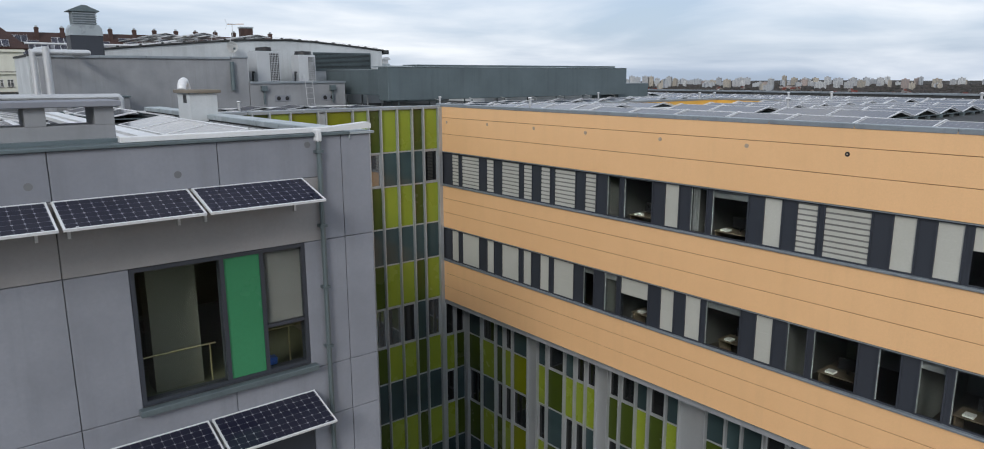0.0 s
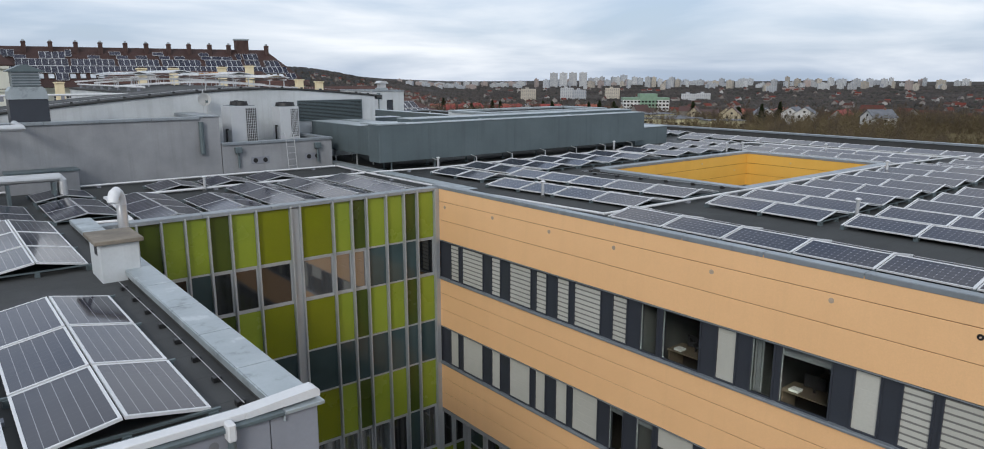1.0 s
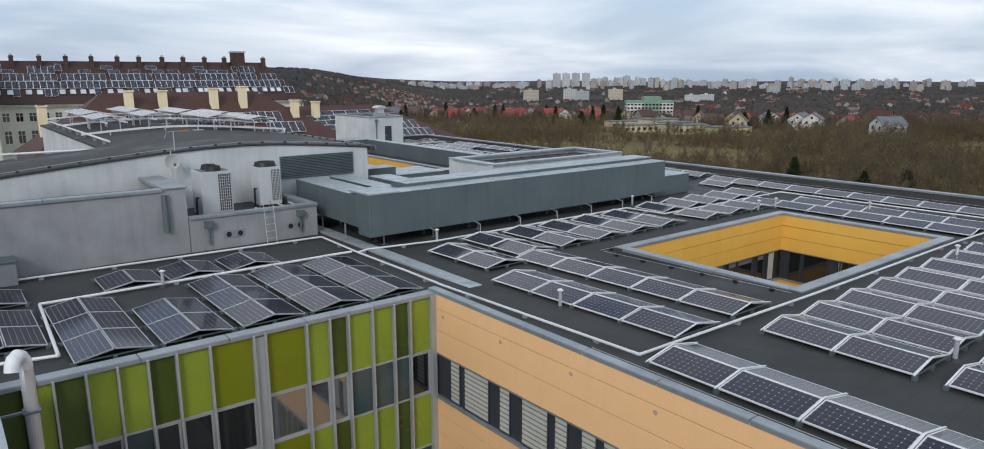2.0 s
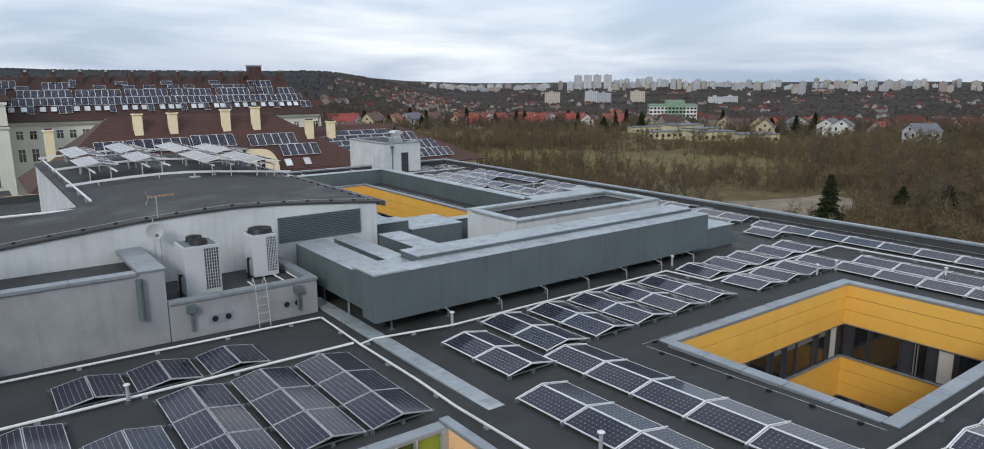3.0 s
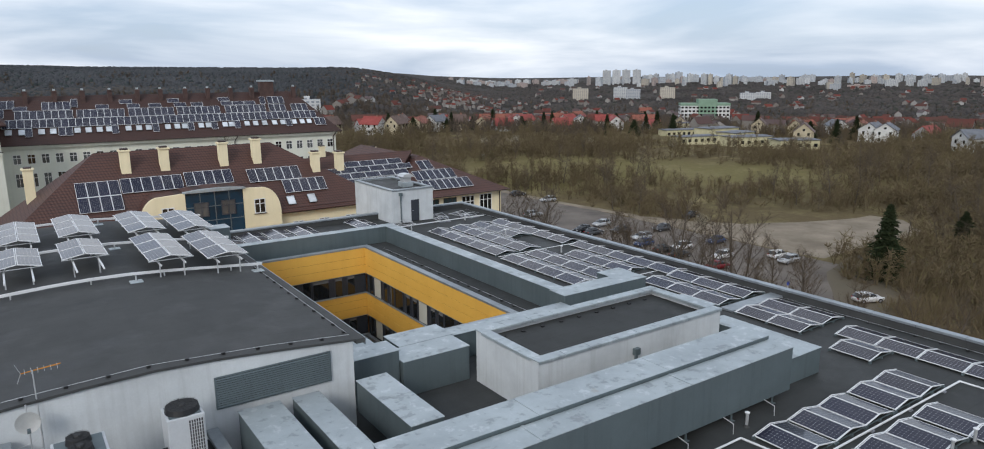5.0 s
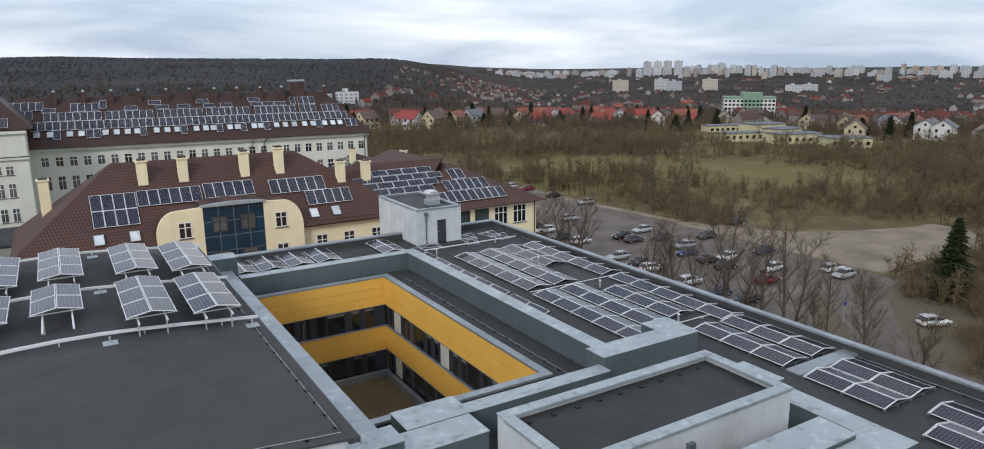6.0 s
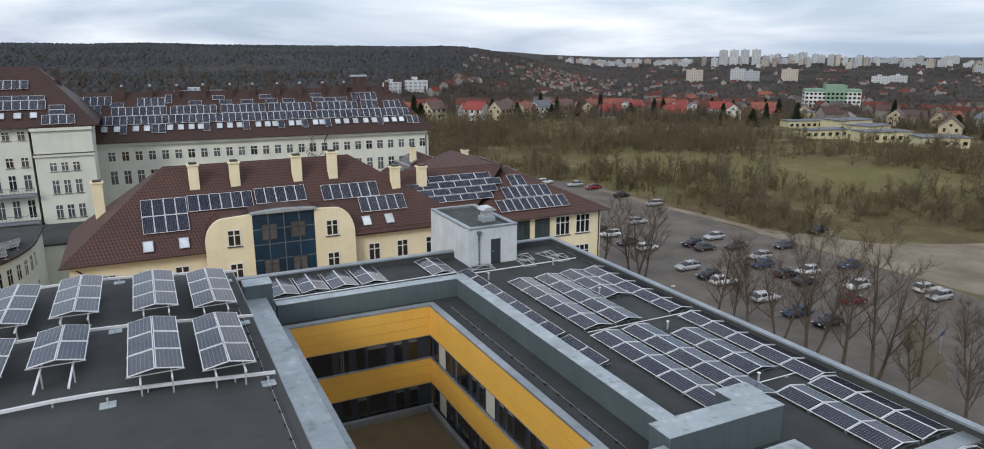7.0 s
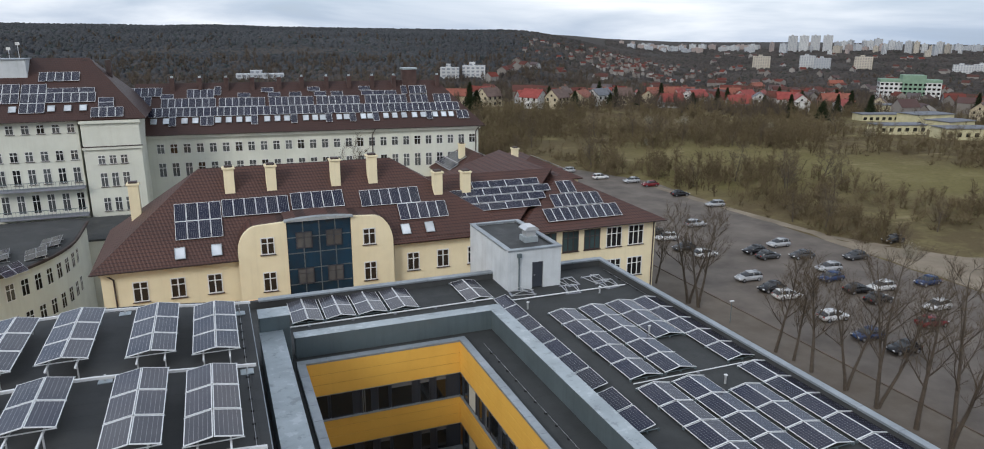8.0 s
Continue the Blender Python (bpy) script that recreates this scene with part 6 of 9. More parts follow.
def casement(root, u0, z0, w, h, y=0.0, frame=None, sill=True, glass=None, bars=1):
    """A two-light window on a wall that looks to local -y, standing in a shallow reveal."""
    frame = frame or WINDOW_WHITE
    glass = glass or DARK_GLASS
    k = (round(w, 2), round(h, 2), frame.name, glass.name, sill, bars)
    if k not in WIN:
        f, hb = (0.055, 0.035) if w < 1.2 else (0.1, 0.06)
        us = [0, f] + [q for i in range(bars) for q in (w * (i + 1) / (bars + 1) - hb, w * (i + 1) / (bars + 1) + hb)] + [w - f, w]
        vs_ = [0, f, h * 0.66 - 0.04, h * 0.66 + 0.04, h - f, h]
        lights = [(us[i], vs_[j], us[i + 1], vs_[j + 1]) for i in range(1, len(us) - 1, 2) for j in (1, 3)]
        grid = sheet_with_holes(us, vs_, -0.02, 0.05, lights)
        for v in grid.verts:
            v.co = (v.co.x, -v.co.z, v.co.y)
        WIN[k] = (mesh_of("window", grid, frame), mesh_of("pane", boxes((f, -0.02, f, w - f, 0.012, h - f)), glass),
                  mesh_of("sill", boxes((-0.08, -0.16, -0.07, w + 0.08, 0.0, -0.01)), RUSTY) if sill else None)
    a, b, c = WIN[k]
    o = placed("window", a, root, pose(u0, y, z0))
    placed("pane", b, o, Matrix.Identity(4))
    if c:
        placed("sill", c, o, Matrix.Identity(4))
    return o


MB = thing("tiled_house", "cream rendered clinic house with hipped brown tiled roof", "house", (0, 110.0, 0))
EZ = 16.5
part("wall", boxes((22.3, 0, 0, 62.0, 12, EZ)), CREAM, MB)
part("wall", boxes((62.0, -0.5, 0, 79.2, 30, EZ - 0.2)), CREAM, MB)


def slope_part(name, verts, faces, parent, mat=TILES, label=""):
    return part(name, faces_of(verts, faces, 0.16), mat, parent, label)


# left main roof: ridge along x
e0, e1 = -0.8, 14.8
slope_part("roof", [(21.6, e0, EZ), (62, e0, EZ), (50.0, 7, 23.85), (31.0, 7, 23.85), (21.6, e1, EZ), (62, e1, EZ)],
           [(0, 1, 2, 3), (4, 3, 2, 5), (0, 3, 4), (1, 5, 2)], MB, label="brown tiled hipped roof")
slope_part("roof", [(48.0, e0 + 0.3, EZ + 0.35), (61.6, e0 + 0.3, EZ + 0.35), (69.2, 6.5, 21.6), (52.0, 6.5, 21.6), (48.0, 14, EZ), (72, 14, EZ)],
           [(0, 1, 2, 3), (4, 3, 2, 5), (0, 3, 4), (1, 5, 2)], MB)
slope_part("roof", [(61.4, -1.3, EZ - 0.25), (80.1, -1.3, EZ - 0.25), (70.0, 6.2, 20.9), (61.4, 31, EZ - 0.25), (80.1, 31, EZ - 0.25), (70.0, 25, 20.9)],
           [(0, 1, 2), (1, 4, 5, 2), (3, 0, 2, 5), (4, 3, 5)], MB, label="brown tiled hip of the end wing")
part("gutter", boxes((21.55, e0 - 0.12, EZ - 0.12, 33.8, e0 + 0.02, EZ + 0.0)), RUSTY, MB)
part("gutter", boxes((61.3, -1.42, EZ - 0.37, 80.1, -1.3, EZ - 0.25)), RUSTY, MB)
part("cornice", boxes((22.2, -0.28, EZ - 0.5, 33.8, -0.002, EZ - 0.13)), CREAM, MB)
part("cornice", boxes((48.3, -0.28, EZ - 0.45, 61.9, -0.002, EZ - 0.1)), CREAM, MB)
part("downpipe", tube([(22.6, -0.12, 16.2), (23.3, -0.08, 15.6), (23.4, -0.08, 4)], 0.07), RUSTY, MB)
part("downpipe", tube([(78.9, -0.6, 16.0), (78.9, -0.6, 1)], 0.07), RUSTY, MB)
# bay with curved shoulders and blue glass
left_arc = [(33.8, 0.0)] + [(33.8 + 1.9 * (1 - math.cos(a)), 17.2 + 2.4 * math.sin(a)) for a in np.linspace(0.02, math.pi / 2, 9)] + [(38.2, 19.75), (38.2, 0.0)]
right_arc = [(44.2, 0.0), (44.2, 19.75)] + [(48.3 - 1.9 * (1 - math.cos(a)), 16.8 + 2.85 * math.sin(a)) for a in np.linspace(math.pi / 2, 0.02, 9)] + [(48.3, 0.0)]
part("bay_slope", prism([(u_ + 0.02 if u_ < 36 else u_ - 0.02, v_ - 0.02) for u_, v_ in left_arc], "y", -0.55, 5.0), TILES, MB)
part("bay_slope", prism([(u_ + 0.02 if u_ < 46 else u_ - 0.02, v_ - 0.02) for u_, v_ in right_arc], "y", -0.55, 5.0), TILES, MB)
part("bay_wall", prism(left_arc, "y", -1.0, -0.552), CREAM, MB, "cream bay wall with curved shoulder")
part("bay_wall", prism(right_arc, "y", -1.0, -0.552), CREAM, MB, "cream bay wall with curved shoulder")
part("bay_roof", prism([(38.0, 19.76), (44.4, 19.76), (44.4, 19.9), (42.8, 20.05), (41.2, 20.1), (39.6, 20.05), (38.0, 19.9)], "y", -1.3, -0.6), DUCT_TOP, MB, "pale sheet-metal bay roof")
part("bay_slope", prism([(38.1, 19.755), (44.3, 19.755), (44.3, 19.88), (41.2, 20.06), (38.1, 19.88)], "y", -0.598, 5.0), TILES, MB)
part("bay_core", boxes((38.2, -0.8, 4, 44.2, 4.9, 19.75)), BLACK, MB)
gw = 6.0 / 4
for i in range(4):
    for j in range(6):
        part("glass_pane", boxes((38.2 + gw * i + 0.04, -0.9, 19.7 - (j + 1) * 1.55 + 0.04, 38.2 + gw * (i + 1) - 0.04, -0.85, 19.7 - j * 1.55 - 0.04)), BLUE_GLASS, MB)
for i in range(1, 4):
    part("glazing_bar", boxes((38.2 + gw * i - 0.045, -0.935, 10.3, 38.2 + gw * i + 0.045, -0.86, 19.72)), DUCT, MB)
for j in range(7):
    part("glazing_bar", boxes((38.2, -0.925, 19.7 - j * 1.55 - 0.045, 44.2, -0.86, 19.7 - j * 1.55 + 0.045)), DUCT, MB)
for a, b in ((39.0, 17.05), (41.8, 17.05), (39.0, 13.5), (41.8, 13.5)):
    casement(MB, a, b, 1.5, 1.6, -0.94, frame=ANTHRACITE, sill=False, glass=FAR_GLASS)
for a, b in ((35.8, 16.8), (35.8, 13.2), (45.3, 16.8), (45.3, 13.15), (35.8, 9.7), (45.3, 9.7)):
    casement(MB, a, b, 1.25, 1.65 if b > 15 else 1.9, -1.0)
for a in (49.9, 53.05, 56.4, 59.5, 30.95, 27.8, 24.7):
    for z in (13.3, 9.7, 6.1):
        casement(MB, a, z, 1.3, 1.9, 0.0)
for i, a in enumerate((64.5, 67.25, 69.95, 72.75, 75.6)):
    casement(MB, a, 13.45, 2.0, 2.35, -0.5, bars=2, glass=DARK_GLASS if i > 2 else TEAL, frame=WINDOW_WHITE if i > 2 else RUSTY)
    casement(MB, a, 9.75, 2.0, 2.25, -0.5, bars=2)


def chimney(parent, x, y, z0, z1, w=0.95):
    c = part("chimney", boxes((x - w / 2, y - 0.45, z0, x + w / 2, y + 0.45, z1), bevel=0.02), CREAM, parent, "cream rendered chimney")
    part("cap", boxes((x - w / 2 - 0.12, y - 0.57, z1 + 0.002, x + w / 2 + 0.12, y + 0.57, z1 + 0.18), bevel=0.02), CREAM, c)
    part("flue", boxes((x - w / 2 + 0.1, y - 0.4, z1 + 0.18, x + w / 2 - 0.1, y + 0.4, z1 + 0.34)), RUSTY, c)


for x, y, z0, z1 in ((33.7, 5.1, 20.5, 24.0), (37.6, 5.1, 20.5, 24.0), (43.9, 5.1, 20.5, 24.2), (47.7, 5.1, 20.5, 24.4), (54.3, 3.6, 18.0, 22.5), (57.7, 4.3, 18.0, 22.2), (24.9, 9.0, 17, 22.3)):
    chimney(MB, x, y, z0, z1)


def roof_array(parent, u0, s0, cols, rows, y_eave, z_eave, pitch_deg, portrait=True, gap=0.03):
    """Modules laid on a tiled slope that rises to +y. u0: west end, s0: distance up the slope."""
    w, l = (MW, ML) if portrait else (ML, MW)
    a = radians(pitch_deg)
    for i in range(cols):
        for j in range(rows):
            s = s0 + (j + 0.5) * (l + gap)
            m = pose(u0 + (i + 0.5) * (w + gap), y_eave + s * math.cos(a) - 0.20 * math.sin(a), z_eave + s * math.sin(a) + 0.20 * math.cos(a), pitch_deg, 0, 0 if portrait else 90)
            if not portrait:
                m = pose(u0 + (i + 0.5) * (w + gap), y_eave + s * math.cos(a) - 0.20 * math.sin(a), z_eave + s * math.sin(a) + 0.20 * math.cos(a), pitch_deg) @ pose(0, 0, 0, 0, 0, 90)
            put_module(parent, MOD_T, m)


PITCH = math.degrees(math.atan2(23.85 - EZ, 7.8))
SA = thing("roof_solar_array", "rows of dark solar modules fixed to the brown tiles", "solar array", (0, 110, 0))
roof_array(SA, 28.6, 2.6, 4, 2, e0, EZ, PITCH)
roof_array(SA, 32.8, 4.7, 6, 1, e0, EZ, PITCH)
roof_array(SA, 39.2, 4.9, 5, 1, e0, EZ, PITCH)
roof_array(SA, 46.0, 4.6, 6, 1, e0, EZ, PITCH)
roof_array(SA, 49.6, 2.6, 5, 1, e0, EZ, PITCH)
P2 = math.degrees(math.atan2(21.6 - EZ - 0.35, 7.0))
roof_array(SA, 55.6, 2.6, 5, 1, e0 + 0.3, EZ + 0.35, P2, False)
roof_array(SA, 54.6, 3.7, 6, 1, e0 + 0.3, EZ + 0.35, P2, False)
roof_array(SA, 55.6, 4.8, 6, 1, e0 + 0.3, EZ + 0.35, P2, False)
roof_array(SA, 58.6, 5.9, 4, 1, e0 + 0.3, EZ + 0.35, P2, False)
P3 = math.degrees(math.atan2(20.9 - EZ + 0.25, 7.5))
roof_array(SA, 65.6, 1.2, 9, 1, -1.3, EZ - 0.25, P3)
roof_array(SA, 67.2, 3.3, 6, 1, -1.3, EZ - 0.25, P3)
roof_array(SA, 68.8, 5.4, 2, 1, -1.3, EZ - 0.25, P3)


def skylight(parent, x, s, y_eave, z_eave, deg):
    a = radians(deg)
    m = pose(x, y_eave + s * math.cos(a) - 0.18 * math.sin(a), z_eave + s * math.sin(a) + 0.18 * math.cos(a), deg)
    o = placed("skylight", SKY_F, parent, m)
    placed("pane", SKY_P, o, Matrix.Identity(4))


SKY_F = mesh_of("skylight", boxes((-0.45, -0.6, -0.05, -0.38, 0.6, 0.05), (0.38, -0.6, -0.05, 0.45, 0.6, 0.05), (-0.38, -0.6, -0.05, 0.38, -0.53, 0.05), (-0.38, 0.53, -0.05, 0.38, 0.6, 0.05)), DUCT_TOP)
SKY_P = mesh_of("pane", boxes((-0.38, -0.53, -0.03, 0.38, 0.53, 0.03)), glass_like("skylight glass", (0.62, 0.66, 0.70), 0.04, 1.0))
for x, s in ((28.9, 1.2), (32.0, 1.2), (49.9, 1.5), (52.4, 1.5)):
    skylight(MB, x, s, e0, EZ, PITCH)

# ---------------------------------------------------------------- far hospital block with tower
BRICK_D = surface("sooty dark brick", (0.075, 0.040, 0.034), (0.045, 0.027, 0.024), 0.8, coarse=1.2, relief=0.2)
FBK = thing("long_block", "long pale cream hospital block with dark tiled mansard roof", "house", (0, 167.2, 0), -5.5)
FE = 21.3
FR = 28.6              # its ridge
part("wall", boxes((22.5, 0, 0, 76.4, 16, FE)), CREAM_P, FBK)
slope_part("roof", [(21.0, -0.9, FE), (77.4, -0.9, FE), (70.6, 8, FR), (21.0, 8, FR), (21.0, 17, FE), (77.4, 17, FE)], [(0, 1, 2, 3), (4, 3, 2, 5), (0, 3, 4), (1, 5, 2)], FBK, TILES_D, "dark brown tiled roof")
part("cornice", boxes((22.3, -0.6, FE - 0.55, 76.6, -0.002, FE - 0.05)), CREAM_P, FBK)
part("gutter", boxes((21.0, -1.04, FE - 0.1, 77.4, -0.9, FE + 0.03)), RUSTY, FBK)
for x in (57.9, 75.9):
    part("downpipe", tube([(x + 0.5, -0.95, FE - 0.1), (x, -0.12, FE - 1.1), (x, -0.1, 3)], 0.08), RUSTY, FBK)
PF = math.degrees(math.atan2(FR - FE, 8.9))
SB = thing("roof_solar_array", "long rows of dark solar modules on the far tiled roof", "solar array", (0, 167.2, 0), -5.5)
roof_array(SB, 23.3, 3.65, 49, 1, -0.9, FE, PF)
for u_, n_ in ((25.1, 8), (33.8, 7), (41.6, 7), (49.3, 7), (57.4, 7), (65.2, 3), (69.3, 3)):
    roof_array(SB, u_, 5.7, n_, 1, -0.9, FE, PF)
for u_, s_, n_ in ((28.9, 7.8, 4), (33.1, 8.4, 1), (63.9, 7.9, 1), (65.3, 7.9, 3), (21.6, 6.2, 2), (20.0, 8.3, 5)):
    roof_array(SB, u_, s_, n_, 1, -0.9, FE, PF)
for u_, s_ in ((24.9, 7.75), (36.7, 7.8), (41.5, 7.8), (44.9, 7.8), (49.0, 7.8), (51.8, 7.8), (56.9, 7.8), (58.95, 7.8), (61.0, 7.8), (40.4, 8.95), (48.0, 8.95), (56.6, 8.95)):
    roof_array(SB, u_, s_, 1, 1, -0.9, FE, PF, False)
for u_, n_ in ((26.4, 1), (31.0, 2), (38.7, 1), (44.9, 1), (50.5, 1), (54.4, 1), (58.3, 1), (67.4, 1), (72.8, 2)):
    roof_array(SB, u_, 1.62, n_, 1, -0.9, FE, PF)
for x in (24.2, 26.0, 28.7, 30.3, 33.7, 35.3, 36.9, 38.3, 41.2, 42.8, 44.3, 47.3, 48.8, 50.0, 52.7, 53.9, 56.7, 57.8, 60.5, 62.0, 63.6, 65.4, 66.9, 69.0, 70.5, 71.8):
    skylight(FBK, x, 2.75, -0.9, FE, PF)
for i in range(27):
    for z, h in ((18.25, 1.5), (14.55, 2.2)):
        casement(FBK, 24.4 + i * 1.935, z, 1.08, h, 0.0, sill=False, glass=FAR_GLASS if (i * 7 + int(z)) % 5 else DARK_GLASS)
for x in (26.7, 30.9, 35.0, 39.1, 43.4, 47.1, 51.2, 55.0, 59.0, 62.8, 70.6):
    c = part("chimney", boxes((x - 0.36, 6.5, 26.8, x + 0.36, 7.5, 29.5), (x - 0.42, 6.44, 29.2, x + 0.42, 7.56, 29.35), bevel=0.02), BRICK_D, FBK, "dark brick chimney")
    part("cap", boxes((x - 0.2, 6.8, 29.5, x + 0.2, 7.2, 29.8)), DUCT_TOP, c, "pale metal cowl")
c = part("chimney", boxes((64.4, 6.9, 26.6, 66.9, 8.9, 30.5), bevel=0.03), BRICK_D, FBK, "large dark brick chimney")
part("cap", boxes((64.25, 6.75, 30.5, 67.05, 9.05, 30.8)), DUCT_TOP, c, "grey sheet cap")
TW = thing("tower_block", "pale cream hospital block with projecting corner bay", "house", (0, 158, 0))
part("wall", boxes((-30, -2.0, 0, 15.2, 16, 25.0)), CREAM_P, TW)
part("wall", boxes((15.6, -2.6, 0, 22.95, 12, 25.1)), CREAM_P, TW)
part("cornice", boxes((15.45, -2.9, 20.75, 23.1, -2.602, 21.1), (15.45, -2.95, 24.4, 23.15, -2.602, 24.8)), CREAM_P, TW)
part("cornice_flashing", boxes((15.4, -2.96, 21.102, 23.15, -2.602, 21.2)), RUSTY, TW, "dark brown flashing over the cornice")
part("gutter", boxes((-30, -3.0, 24.86, 15.4, -2.86, 25.0)), RUSTY, TW)
slope_part("roof", [(-31, -2.9, 25.0), (24.0, -2.9, 25.0), (16.5, 8, 33.0), (-26, 8, 33.0), (-31, 17, 25.0), (24.0, 17, 25.0)], [(0, 1, 2, 3), (4, 3, 2, 5), (0, 3, 4), (1, 5, 2)], TW, TILES_D, "dark brown tiled roof")
PT = math.degrees(math.atan2(33.0 - 25.0, 10.9))
SC = thing("roof_solar_array", "small groups of dark solar modules on a steep tiled roof", "solar array", (0, 158, 0))
for u_, s_, n_, m_, up in ((10.3, 8.1, 5, 1, True), (8.35, 1.45, 3, 3, True), (11.45, 3.5, 6, 1, True), (11.45, 5.55, 3, 1, False), (17.05, 0.25, 4, 1, True), (17.95, 2.3, 1, 2, False), (4.1, 3.5, 4, 1, True), (2.0, 5.55, 6, 1, True)):
    roof_array(SC, u_, s_, n_, m_, -2.9, 25.0, PT, up)
for x in (12.2, 14.2, 16.1, 7.6):
    skylight(TW, x, 2.3, -2.9, 25.0, PT)
for x in (17.25, 18.67, 20.1):
    for z, h in ((18.65, 1.25), (15.4, 2.0), (11.85, 1.95), (8.3, 1.95)):
        casement(TW, x, z, 0.92, h, -2.6, glass=FAR_GLASS)
for i in range(8):
    for z, h in ((23.2, 1.22), (19.4, 1.4), (16.2, 2.15), (12.15, 2.6), (8.4, 2.4)):
        casement(TW, 13.87 - i * 1.83, z, 0.95, h, -2.0, sill=h < 2.4, glass=FAR_GLASS if (i * 5 + int(z)) % 3 else DARK_GLASS)
for x, z in ((15.87, 30.0), (18.96, 27.0)):
    part("chimney", boxes((x - 0.35, 7.4, z, x + 0.35, 8.6, 32.7), bevel=0.02), RUSTY, TW, "tall dark chimney")
hut = part("roof_hut", boxes((3.0, 4.5, 29.5, 8.9, 8.5, 32.9), bevel=0.03), PLASTER_W, TW, "pale flat-topped roof hut")
part("cap", boxes((2.85, 4.35, 32.902, 9.05, 8.65, 33.05)), ZINC, hut)
for x, h in ((4.2, 1.8), (5.6, 2.6), (6.8, 1.5), (8.0, 2.2)):
    part("aerial_mast", tube([(x, 6.0, 33.0), (x, 6.0, 33.0 + h)], 0.05, 5), ALU, hut)
    part("aerial_panel", boxes((x - 0.25, 5.9, 32.7 + h, x + 0.25, 6.1, 33.1 + h)), WINDOW_WHITE, hut)

# balconies of the tower block
for z in (8.0, 11.85, 15.75):
    bal = part("balcony", boxes((4.0, -3.6, z - 0.25, 15.25, -2.0, z)), CONCRETE, TW, "long balcony with railing")
    part("railing", boxes((4.0, -3.6, z + 0.9, 15.2, -3.55, z + 0.98), (4.0, -3.59, z + 0.15, 15.2, -3.56, z + 0.2)), DUCT, bal)
    post = mesh_of("post", boxes((-0.02, -3.6, z, 0.02, -3.56, z + 0.9)), DUCT)
    for i in range(24):
        placed("post", post, bal, pose(4.1 + i * 0.48, 0, 0))

# ---------------------------------------------------------------- low curved wing beside the tiled house
CW = thing("curved_wing", "low cream wing with a curved wall and flat felt roof", "house", (0, 0, 0))
arc = [(17.2 - 13.0 * (1 - math.cos(q)), 133.5 - 17.0 * math.sin(q)) for q in np.linspace(0, 1.55, 15)]
outline = arc + [(-12.0, 116.4), (-12.0, 141.0), (17.2, 141.0)]


def inset(pts, d):
    return [(x - d if x > 0 else x, y + d if y < 140 else y) for x, y in pts]


part("wall", prism(inset(outline, 0.35)[::-1], "z", 0.0, 13.7), CREAM_P, CW, "curved cream wall")
part("roof", prism(outline[::-1], "z", 13.7, 13.98), RUSTY, CW, "overhanging dark roof edge")
part("roof_felt", prism(inset(outline, 0.25)[::-1], "z", 13.985, 14.02), FELT, CW)
for (xa, ya), (xb, yb) in zip(inset(arc, 0.35), inset(arc, 0.35)[1:]):
    ang = math.degrees(math.atan2(ya - yb, xa - xb))
    ln = math.hypot(xa - xb, ya - yb)
    for z in (11.0, 7.6):
        piv = placed("window", casement(CW, 0, 0, 0.95, 1.75, 0.0, sill=False).data, CW, pose(xb, yb, z, 0, 0, ang) @ pose(ln / 2 - 0.47, 0, 0))
        placed("pane", WIN[(0.95, 1.75, WINDOW_WHITE.name, DARK_GLASS.name, False, 1)][1], piv, Matrix.Identity(4))
for o in [o for o in CW.children if o.name.startswith("window") and o.location.length < 0.01]:
    for c in (*o.children, o):
        bpy.data.objects.remove(c)
for x, y, a in ((13.2, 121.0, 24), (14.2, 126.5, 10), (14.9, 130.6, 4), (10.4, 119.6, 24), (10.8, 126.5, 10), (7.6, 121.0, 24)):
    f_ = thing("solar_array", "small tilted group of dark modules on a flat felt roof", "solar array", (x, y, 14.02), a, group="solar groups on the curved wing")
    for i in range(2):
        for j in range(2):
            put_module(f_, MOD_B, pose(-0.52 + i * 1.03, -1.0 + j * 2.02, 0.32 + (0.1 if i else -0.1), 0, -11, 0))
    for j in (-1.6, 0.0, 1.6):
        part("rail", boxes((-1.05, j - 0.03, 0, 1.05, j + 0.03, 0.06)), ALU, f_)
        part("strut", boxes((0.8, j - 0.03, 0.06, 0.86, j + 0.03, 0.46)), ALU, f_)
        part("strut", boxes((-0.95, j - 0.03, 0.06, -0.89, j + 0.03, 0.12)), ALU, f_)
